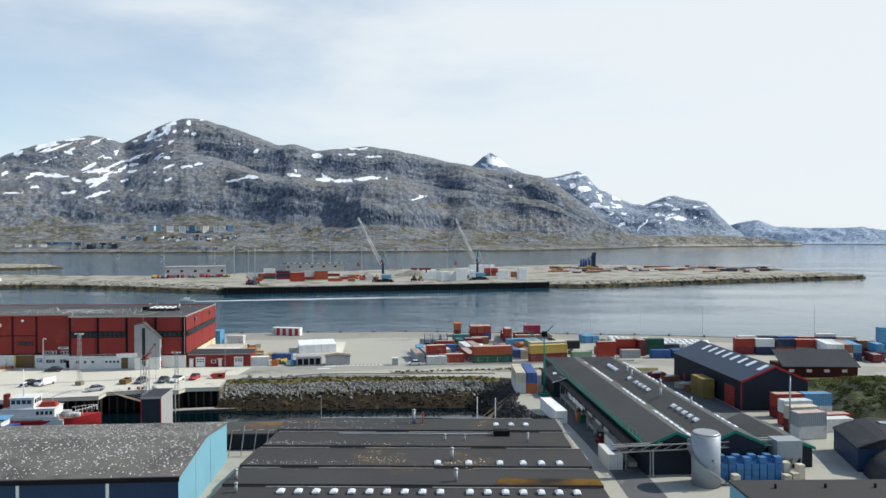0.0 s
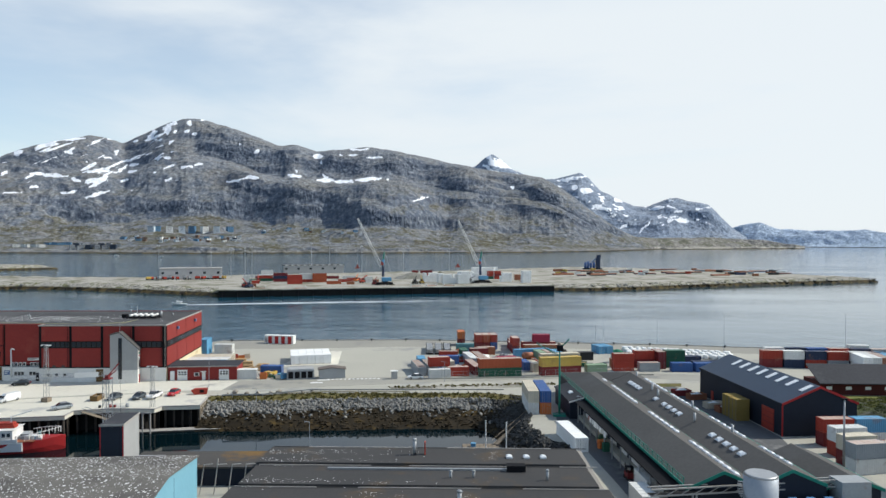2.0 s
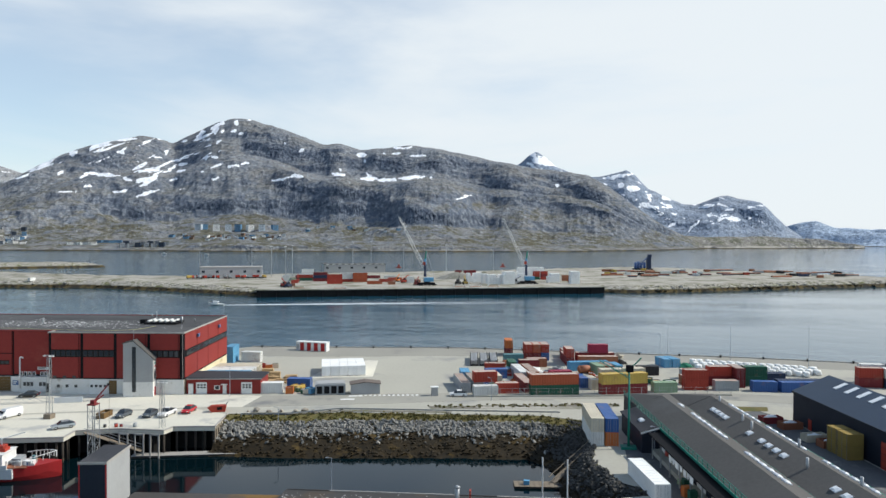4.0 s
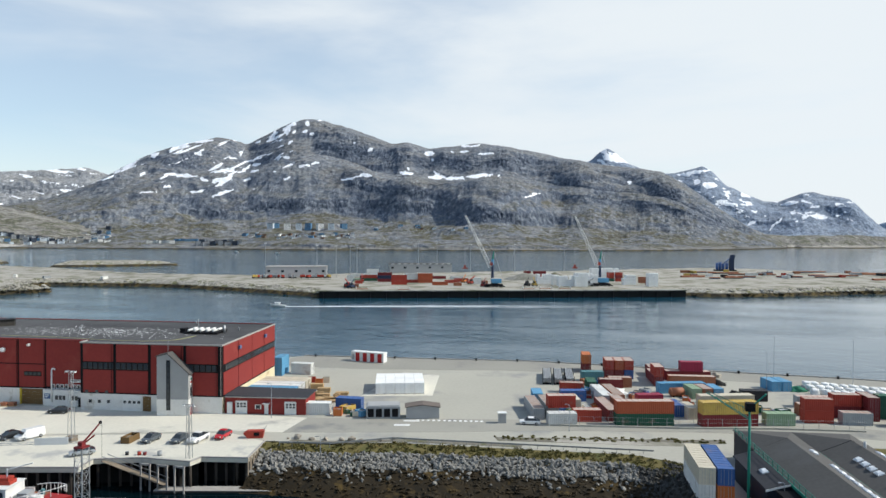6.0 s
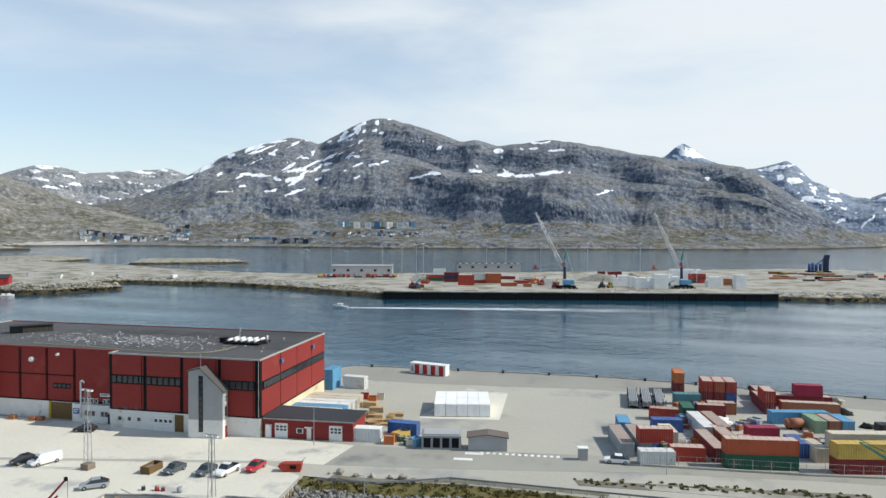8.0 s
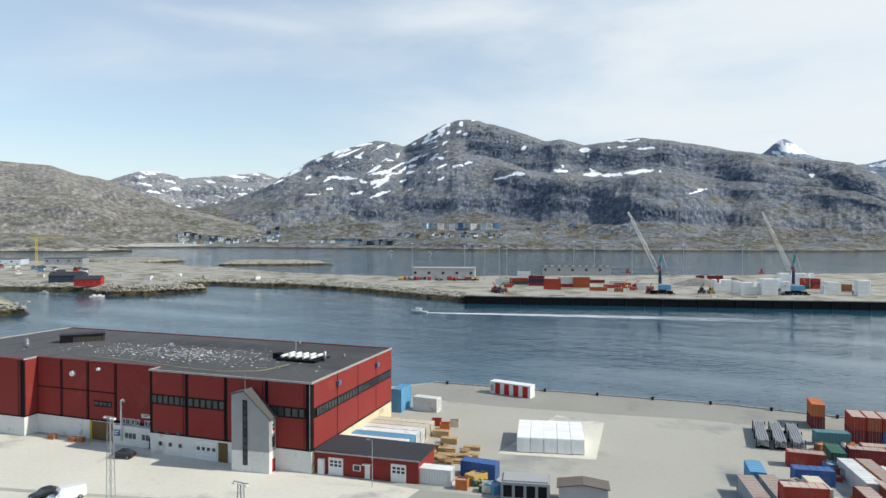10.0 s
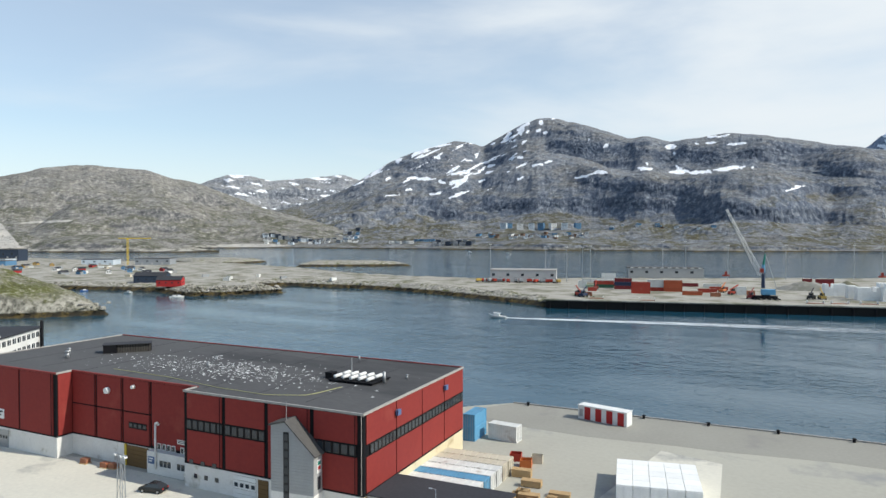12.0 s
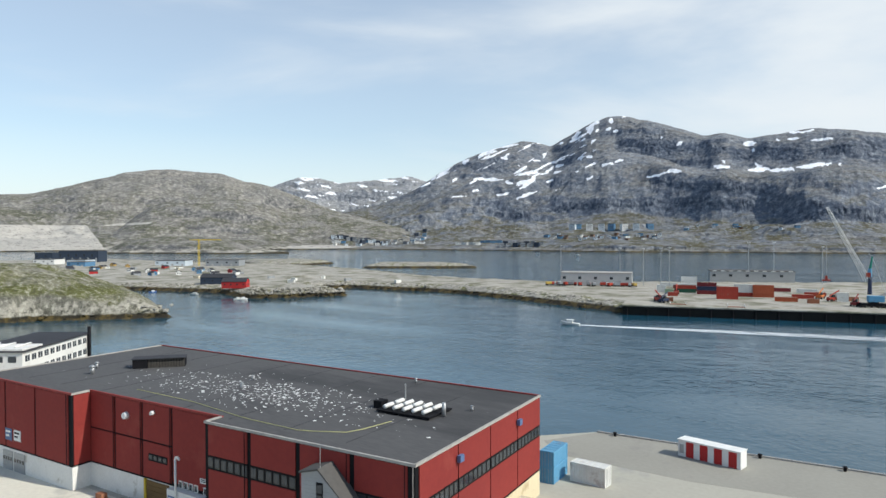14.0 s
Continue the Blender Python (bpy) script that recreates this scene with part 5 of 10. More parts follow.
for i in range(6):
    a0, a1 = math.pi * i / 6, math.pi * (i + 1) / 6
    rod(bm, (22.9 + 0.4 - 0.4 * math.cos(a0), -1.45, 8.4 + 0.4 * math.sin(a0)), (22.9 + 0.4 - 0.4 * math.cos(a1), -1.45, 8.4 + 0.4 * math.sin(a1)), 0.17, 8)
on_wall("flue", bm, M["white_paint"], S2b, S1b, wh, "white goose-neck flue pipe")
for p, q, x, z in ((A, F, 9.5, 13.0), (A, F, 27.5, 13.0)):
    bm = boxes((x - 0.5, x + 0.5, -0.75, -0.3, z, z + 0.8), (x - 0.06, x + 0.06, -0.3, -0.1, z + 0.2, z + 0.5))
    on_wall("flood_lamp", bm, M["sign_blue"], p, q, wh, "dark blue flood lamp housing")

# stair tower with a steep lean-to roof
tw = thing("stair_tower", "grey clad stair tower with a slanted roof and white base", "tower")
T0, T1 = Vector((-102.5, 191.9)), Vector((-95.7, 193.5))
tl = (T1 - T0).length
tm = wall_pose(T0, T1)


def tower_part(name, bm, mat, label="", parent=None):
    bmesh.ops.transform(bm, matrix=tm, verts=bm.verts)
    return part(name, bm, mat, parent or tw, label)


bm = bmesh.new()
extrude_y(bm, [(0, 3.6), (tl, 3.6), (tl, 9.3), (2.4, 13.6), (0, 13.0)], 0, 3.2)
body = tower_part("wall", bm, M["grey_clad"], "grey horizontal cladding")
for i in range(20):
    z = 4.0 + i * 0.45
    x1 = min(tl, 2.4 + (13.6 - z) * (tl - 2.4) / 4.3) if z > 9.3 else tl
    bm = boxes((0.0, x1 - 0.03, -0.035, 0.0, z, z + 0.07))
    tower_part("lap", bm, M["grey_clad"], "", body)
bm = bmesh.new()
box(bm, -0.02, tl + 0.02, -0.02, 3.2, -0.1, 3.6)
tower_part("base", bm, M["white_wall"], "white concrete base")
bm = bmesh.new()
extrude_y(bm, [(2.4, 13.6), (tl + 0.35, 9.05), (tl + 0.35, 9.25), (2.4, 13.82), (-0.25, 13.15), (-0.25, 12.95)], -0.25, 3.35)
tower_part("roof", bm, M["shed_roof"], "dark slanted felt roof")
bm = boxes((2.1, 3.0, -0.06, -0.036, 1.2, 12.2))
strip = tower_part("window", bm, M["black_strip"], "tall narrow window strip")
for i in range(9):
    z = 1.4 + i * 1.2
    bm = boxes((2.2, 2.9, -0.085, -0.061, z, z + 0.95))
    tower_part("pane", bm, M["glass"], "", strip)
bm = boxes((tl, tl + 0.06, 0.9, 1.9, 6.5, 8.4))
sg = tower_part("sign", bm, M["white_paint"], "white sign with green and red marks")
bm = boxes((tl + 0.061, tl + 0.08, 1.0, 1.8, 7.7, 8.2))
tower_part("mark", bm, M["green_trim"], "", sg)
bm = boxes((tl + 0.061, tl + 0.08, 1.05, 1.75, 7.0, 7.5))
tower_part("mark", bm, M["red_paint"], "", sg)
bm = boxes((tl + 0.0, tl + 0.05, 1.0, 1.8, 4.2, 6.0))
tower_part("window", bm, M["glass"])
bm = boxes((tl + 0.0, tl + 0.07, 1.0, 2.0, 0.0, 2.2))
tower_part("door", bm, M["red_paint"], "red door")
bm = bmesh.new()
rod(bm, (2.4, 0.3, 13.6), (2.4, 0.3, 16.4), 0.05, 5)
tower_part("aerial", bm, M["steel"])

# roof plant on the warehouse
ac = thing("air_cooler", "row of white finned air coolers on a roof frame", "roof plant", pose(-104.6, 213.6, WH, 0, 0, 7.8))
bm = boxes((-4.4, 4.4, -3.0, 3.0, 0.25, 0.45), (-4.2, -4.0, -2.8, -2.6, 0, 0.25), (4.0, 4.2, -2.8, -2.6, 0, 0.25), (-4.2, -4.0, 2.6, 2.8, 0, 0.25), (4.0, 4.2, 2.6, 2.8, 0, 0.25))
part("frame", bm, M["black_strip"], ac)
for r in range(2):
    for i in range(5):
        bm = bmesh.new()
        rod(bm, (-3.3 + i * 1.6, -2.5 + r * 2.6, 0.85), (-3.3 + i * 1.6, -0.5 + r * 2.6, 0.85), 0.3, 10)
        drum = part("drum", bm, M["white_paint"], ac, "", True)
        part("leg", boxes((-3.4 + i * 1.6, -3.2 + i * 1.6, -1.6 + r * 2.6, -1.4 + r * 2.6, 0.45, 0.6)), M["black_strip"], drum)
bm = boxes((-6.2, -4.8, -1.2, 0.4, 0.0, 1.1))
part("cabinet", bm, M["black_strip"], ac)
bm = bmesh.new()
rod(bm, (-3, 2.2, 0.4), (-3, 2.2, 3.2), 0.12, 6)
rod(bm, (4.9, 0, 0), (4.9, 0, 1.9), 0.28, 8)
part("exhaust_pipe", bm, M["steel"], ac)
rb = thing("roof_cabin", "dark boxy roof cabin with a grey timber screen", "roof plant", pose(-165.8, 203.7, WH, 0, 0, 54))
part("wall", boxes((0, 2.6, 0, 3.0, 0, 1.7)), M["black_strip"], rb)
part("cap", boxes((-0.15, 9.3, -0.15, 3.15, 1.7, 1.85)), M["roof_felt"], rb)
for i in range(13):
    part("screen_board", boxes((2.7 + i * 0.5, 3.12 + i * 0.5, 0.3, 0.4, 0.0, 1.7)), M["grey_timber"], rb)
part("screen_back", boxes((2.6, 9.2, 0.42, 3.0, 0, 1.7)), M["black_strip"], rb)
for x, y, s in ((-172, 200, 0.6), (-140, 212, 0.45), (-136, 207, 0.5), (-98.5, 219, 0.4), (-167, 197, 0.8), (-117, 228, 0.4)):
    v = thing("roof_vent", "small metal roof vent with a cap", "roof vent", pose(x, y, WH))
    bm = bmesh.new()
    rod(bm, (0, 0, 0), (0, 0, s * 1.6), s * 0.5, 8)
    part("pipe", bm, M["steel"], v)
    bm = bmesh.new()
    rod(bm, (0, 0, s * 1.6), (0, 0, s * 2.0), s * 0.8, 8, s * 0.3)
    part("cap", bm, M["steel"], v)
cu = bpy.data.curves.new("hose", "CURVE")
cu.dimensions, cu.bevel_depth, cu.bevel_resolution = "3D", 0.05, 1
sp = cu.splines.new("POLY")
hose = [(float(np.interp(t, [0, .3, .55, .75, .88, 1], [-148.8, -134.2, -120.3, -109.5, -104, -103.6])), float(np.interp(t, [0, .3, .55, .75, .88, 1], [196.0, 197.2, 196.6, 197.5, 201, 208])), WH + 0.05, 1) for t in np.linspace(0, 1, 24)]
sp.points.add(len(hose) - 1)
for p, v in zip(sp.points, hose):
    p.co = v
cu.materials.append(M["cable"])
tagged(new("hose", cu), "pale yellow hose lying across the roof", "hose")

# low red workshop against the warehouse
ws = thing("workshop", "low dark-red workshop with white garage doors and flat black roof", "workshop")
R0, R1 = Vector((-89.2, 197.6)), Vector((-71.3, 200.9))
rl = (R1 - R0).length


def ws_part(name, bm, mat, label="", parent=None):
    bmesh.ops.transform(bm, matrix=wall_pose(R0, R1), verts=bm.verts)
    return part(name, bm, mat, parent or ws, label)


bm = bmesh.new()
extrude_y(bm, [(0, -0.1), (rl, -0.1), (rl, 3.6), (0, 3.8)], 0, 8.5)
ws_part("wall", bm, M["red_wall"])
bm = bmesh.new()
extrude_y(bm, [(-0.1, 3.85), (rl + 0.35, 3.62), (rl + 0.35, 3.85), (-0.1, 4.08)], -0.35, 8.8)
ws_part("roof", bm, M["roof_felt"], "black felt roof with a pale edge")
bm = boxes((0, rl + 0.35, -0.42, -0.35, 3.66, 3.9))
ws_part("fascia", bm, M["roof_trim"])
for a in (0.13, 0.74):
    x0, x1 = rl * a, rl * (a + 0.145)
    door = ws_part("garage_door", boxes((x0, x1, -0.06, 0.02, 0, 2.9)), M["white_paint"], "white sectional garage door")
    for r in (1.45, 2.05):
        for i in range(3):
            xa = x0 + (x1 - x0) * (0.12 + 0.29 * i)
            ws_part("pane", boxes((xa, xa + (x1 - x0) * 0.2, -0.09, -0.061, r, r + 0.4)), M["glass"], "", door)
ws_part("door", boxes((rl * 0.49, rl * 0.54, -0.06, 0.02, 0, 2.2)), M["white_paint"], "white door")
ws_part("canopy", boxes((rl * 0.475, rl * 0.555, -0.7, 0.0, 2.35, 2.5)), M["white_paint"])
wdw = ws_part("window", boxes((rl * 0.375, rl * 0.45, -0.07, 0.02, 1.1, 2.1)), M["white_paint"])
ws_part("pane", boxes((rl * 0.385, rl * 0.44, -0.1, -0.071, 1.2, 2.0)), M["glass"], "", wdw)
ws_part("cabinet", boxes((0.6, 1.7, -0.5, 0, 0, 2.6)), M["white_paint"], "white wall cabinet")


# ---- container yards ----
G1, G2, G3 = "containers in the harbour yard", "containers in the east yard", "containers on the island terminal"


def row(colour, length, p, q, z=0.0, group=G1, far=False, height=2.59):
    """A container whose near long side runs from p towards q."""
    d = (Vector(q) - Vector(p)).normalized()
    n = Vector((-d.y, d.x))
    c = Vector(p) + d * (length / 2) + n * 1.22
    return container(colour, length, c.x, c.y, z, math.degrees(math.atan2(d.y, d.x)), far, group, height)


def deep(colour, length, p, rz, z=0.0, group=G1, far=False):
    """A container seen end on: its near end is centred on p and it reaches back along rz + 90 degrees."""
    a = radians(rz + 90)
    return container(colour, length, p[0] + math.cos(a) * length / 2, p[1] + math.sin(a) * length / 2, z, rz - 90, far, group)


# group beside the open yard
row("white", 6.06, (-18.4, 206.4), (-13, 208.1))
row("red", 6.06, (-13.6, 211.0), (-8.2, 212.2))
deep("grey", 12.19, (-20.9, 210.4), 17)
deep("grey", 12.19, (-17.9, 212.0), 17)
row("red", 6.06, (-19.0, 211.3), (-13.6, 213.0), 2.59)
deep("cream", 6.06, (-13.6, 220.5), 17)
deep("sky", 6.06, (-22.6, 224.2), 12)
row("blue", 6.06, (-17.5, 228.5), (-12.0, 230.0))
row("red", 6.06, (-18.6, 237.8), (-12.6, 238.6))
deep("green", 6.06, (-10.6, 241.0), 10)
row("maroon", 6.06, (-8.9, 244.6), (-3.4, 245.6))
row("rust", 6.06, (-6.6, 247.6), (-0.6, 248.8))
# long racks of grey pipes and scaffold lying between the stacks
for x, y in ((-22.6, 246.0), (-19.6, 246.5), (-16.6, 247.2)):
    ob = thing("pipe_rack", "low rack of grey steel pipes in the yard", "pipe rack", pose(x, y, 0, 0, 0, 6), "pipe racks")
    for yy in (1.0, 7.0, 13.0):
        part("cradle", boxes((-1.2, 1.2, yy, yy + .25, 0, .5), (-1.2, -1.05, yy, yy + .25, .5, 2.1), (1.05, 1.2, yy, yy + .25, .5, 2.1)), M["black_strip"], ob)
    for i in range(5):
        for k in range(3):
            bm = bmesh.new()
            rod(bm, (-.84 + i * .42, 0.2 + .3 * ((i * 7 + k * 3) % 4), .72 + k * .42), (-.84 + i * .42, 14.2 + .4 * ((i * 5 + k) % 3), .72 + k * .42), .2, 6)
            part("pipe", bm, M["steel"], ob)
deep("maroon", 6.06, (-13.0, 266.0), 8)
deep("orange", 6.06, (-13.0, 266.0), 8, 2.59)
deep("maroon", 6.06, (-6.4, 258.5), 8)
deep("red", 6.06, (-6.4, 258.5), 8, 2.59)
deep("maroon", 6.06, (-3.8, 259.0), 8)
deep("brick", 6.06, (-3.8, 259.0), 8, 2.59)
deep("blue", 6.06, (-1.2, 259.5), 8)
deep("red", 6.06, (-1.2, 259.5), 8, 2.59)
row("teal", 6.06, (-13.8, 253.5), (-8, 255))
# pair of stacks in the middle
row("green", 12.19, (-4.6, 210.2), (7.2, 213.4))
row("brick", 12.19, (-4.6, 210.2), (7.2, 213.4), 2.59)
deep("maroon", 12.19, (-5.2, 213.2), 16)
deep("rust", 12.19, (-2.2, 217.5), 16)
deep("red", 6.06, (0.8, 218.0), 16)
row("magenta", 6.06, (0.4, 228.9), (6.6, 231.1), 0)
deep("white", 12.19, (-6.6, 226.8), 16)
deep("rust", 12.19, (-3.9, 228.0), 16)
# yellow on maroon
row("maroon", 12.19, (12.9, 213.9), (25.3, 218.2))
row("yellow", 12.19, (12.9, 213.9), (25.3, 218.2), 2.59)
deep("cream", 6.06, (11.8, 219.6), 18)
deep("blue", 6.06, (9.2, 221.4), 18)
row("cream", 12.19, (13.2, 220.2), (25.0, 224.2), 0)
row("cream", 12.19, (13.2, 220.2), (25.0, 224.2), 2.59)
row("pale_green", 6.06, (26.2, 218.6), (32, 220.0))
# back rows
deep("maroon", 12.19, (6.4, 252.2), 8)
deep("red", 6.06, (6.4, 252.2), 8, 2.59)
deep("maroon", 6.06, (5.6, 265.0), 8)
row("rust", 12.19, (9.0, 254.2), (20.6, 256.0))
row("maroon", 12.19, (8.6, 261.0), (20, 262.8))
row("magenta", 6.06, (12.6, 261.6), (20, 262.8), 2.59)
row("sky", 12.19, (6.0, 243.6), (17.1, 247.4))
deep("pale_green", 6.06, (14.6, 239.6), 16)
deep("rust", 6.06, (17.2, 240.4), 16)
deep("sky", 6.06, (19.8, 241.2), 16)
row("black", 6.06, (25.0, 240.6), (31.0, 241.6))
deep("sky", 6.06, (35.6, 254.0), 18)
deep("sky", 6.06, (38.2, 254.8), 18)
# east yard
for i, (c, c2) in enumerate((("red", "red"), ("rust", "grey"))):
    row(c, 6.06, (34.6 + i * 0.3, 223.4 + i * 6), (41, 224.4 + i * 6), 0, G2)
    if i == 0:
        row(c2, 6.06, (34.6, 223.4), (41, 224.4), 2.59, G2)
row("grey", 6.06, (42.2, 223.8), (48, 224.6), 0, G2)
row("maroon", 6.06, (41.8, 229.5), (48, 230.5), 0, G2)
row("red", 6.06, (41.8, 229.5), (48, 230.5), 2.59, G2)
deep("maroon", 6.06, (49.6, 228.5), 8, 0, G2)
deep("maroon", 6.06, (49.6, 228.5), 8, 2.59, G2)
row("blue", 6.06, (51.6, 224.4), (57.6, 224.9), 0, G2)
row("green", 6.06, (51.2, 231.0), (57, 231.8), 0, G2)
row("green", 6.06, (51.2, 231.0), (57, 231.8), 2.59, G2)
row("blue", 12.19, (58.6, 224.6), (70, 226.4), 0, G2)
row("navy", 12.19, (58.6, 227.4), (70, 229.2), 0, G2)
row("navy", 6.06, (57.5, 236.0), (63.5, 237.0), 0, G2)
row("grey", 12.19, (36.5, 237.5), (48.5, 239.3), 0, G2)
row("white", 6.06, (49.4, 240.0), (55.4, 241.0), 0, G2)
rng = random.Random(4)
for i in range(7):
    p = (81.0 + i * 6.35, 234.6 - i * 0.2)
    row(("maroon", "navy", "red", "grey", "navy", "green", "maroon")[i], 6.06, p, (p[0] + 6, p[1] + .3), 0, G2)
    row(("red", "white", "navy", "red", "white", "navy", "rust")[i], 6.06, p, (p[0] + 6, p[1] + .3), 2.59, G2)
for i in range(6):
    p = (84.0 + i * 6.4, 240.4)
    row(("grey", "maroon", "white", "blue", "rust", "green")[i], 6.06, p, (p[0] + 6, p[1] + .3), 0, G2)
    row(("white", "navy", "blue", "red", "navy", "grey")[i], 6.06, p, (p[0] + 6, p[1] + .3), 2.59, G2)
for i, c in enumerate(("white", "blue", "white", "navy")):
    deep(c, 12.19, (106.6 + i * 2.6, 224.5), -6, 0, G2)
    deep(("reefer", "white", "rust", "sky")[i], 12.19, (106.6 + i * 2.6, 224.5), -6, 2.59, G2)
for i in range(10):
    p = (100.0 + i * 6.5, 249.0 - i * .5)
    for k in range(1 + rng.randrange(3)):
        row(rng.choice(["red", "white", "blue", "rust", "maroon", "red", "sky"]), 6.06, p, (p[0] + 6, p[1] + .2), 2.59 * k, G2)
for i in range(8):
    p = (119.0 + i * 3.0, 222.0 + (i % 3) * 4)
    for k in range(1 + i % 2):
        deep(rng.choice(["red", "maroon", "sky", "rust", "white"]), 6.06, p, -4, 2.59 * k, G2)
# beside the red warehouse
for i, c in enumerate(("sky", "white", "sky", "white", "white", "cream", "cream")):
    row(c, 12.19, (-91.6 - 0.34 * i, 206.8 + 2.6 * i), (-79.6 - 0.34 * i, 208.9 + 2.6 * i), 0, "containers beside the warehouse")
deep("sky", 6.06, (-97.3, 237.4), 8, 0, "containers beside the warehouse")
deep("sky", 6.06, (-97.3, 237.4), 8, 2.59, "containers beside the warehouse")
row("white", 6.06, (-72.1, 201.1), (-66.2, 202.3), 0, "containers beside the warehouse")
row("blue", 6.06, (-67.0, 207.5), (-61.0, 207.9), 0, "containers beside the warehouse")
for i in range(5):
    d = Vector((10.7, 3.6)).normalized()
    p = Vector((-63.1, 223.4)) + d * (2.46 * i + 1.25)
    a = radians(108.5)
    cs = thing("cold_store_unit", "smooth white cold-store box with a flat panelled roof", "cold store", pose(p.x + math.cos(a) * 6.1, p.y + math.sin(a) * 6.1, 0, 0, 0, 18.5), "white cold-store boxes")
    part("body", boxes((-1.2, 1.2, -6.05, 6.05, 0.12, 2.75)), CM["reefer"], cs)
    part("skid", boxes((-1.1, -0.9, -6, 6, 0, 0.12), (0.9, 1.1, -6, 6, 0, 0.12)), M["black_strip"], cs)
    for k in range(5):
        part("roof_panel", boxes((-1.2, 1.2, -6.0 + k * 2.42, -3.64 + k * 2.42, 2.75, 2.82)), CM["reefer"], cs)
    for sx in (-1, 1):
        part("door", boxes((min(sx * 0.03, sx * 1.12), max(sx * 0.03, sx * 1.12), -6.1, -6.05, 0.25, 2.6)), CM["reefer"], cs)
# white box by the quay
row("white", 6.06, (-95.0, 240.9), (-87.6, 241.2), 0, "containers beside the warehouse", height=3.1)
# behind the long shed
for i, (c, z) in enumerate((("white", 0), ("cream", 2.59))):
    deep(c, 12.19, (8.6, 171.4), 5, z, "containers by the inlet")
    deep("blue" if i else "orange", 12.19 if i else 6.06, (11.3, 171.6), 5, z, "containers by the inlet")
deep("grey", 6.06, (10.7, 178.0), 5, 0, "containers by the inlet")
GN = "containers by the navy hall"
for z in (0, 2.59):
    row("red" if z else "maroon", 6.06, (62.0, 152.6), (68, 153.5), z, GN)
    row("sky" if z else "white", 6.06, (68.4, 153.5), (74.4, 154.4), z, GN)
    row("cream" if z else "maroon", 6.06, (60.6, 141.2), (66.5, 142.6), z, GN)
    row("grey" if z else "white", 6.06, (60.0, 136.6), (66.0, 138.2), z, GN)
    row("white" if z else "red", 6.06, (61.4, 146.5), (67.3, 147.6), z, GN)
row("white", 6.06, (67.6, 142.6), (73.5, 143.8), 0, GN)
row("red", 6.06, (69.0, 146.4), (75.0, 147.5), 0, GN)

# red and white striped store on the quay
st = thing("striped_store", "long white store with broad red stripes on the quay", "store", pose(-86.0, 264.6, 0, 0, 0, -6))
part("wall", boxes((0, 11.2, 0, 2.6, 0, 2.9)), M["white_paint"], st)
for i in range(4):
    part("stripe", boxes((1.5 + i * 2.55, 2.9 + i * 2.55, -0.05, 0.0, 0.05, 2.75)), M["red_paint"], st, "red roller shutter")
part("roof", boxes((-0.1, 11.3, -0.12, 2.7, 2.9, 3.05)), M["white_paint"], st)
part("end_hatch", boxes((0.3, 1.1, -0.06, 0, 0.6, 2.2)), M["steel"], st)


# ---- cars and small yard things ----
CARM = {k: surface("car_paint_" + k, v, tuple(c * 0.9 for c in v), 0.25, 0.3 if k in ("silver", "grey") else 0.0, scale=1) for k, v in
        {"black": (0.015, 0.016, 0.018), "white": (0.8, 0.8, 0.79), "grey": (0.11, 0.13, 0.15), "silver": (0.42, 0.45, 0.47), "red": (0.48, 0.03, 0.04)}.items()}


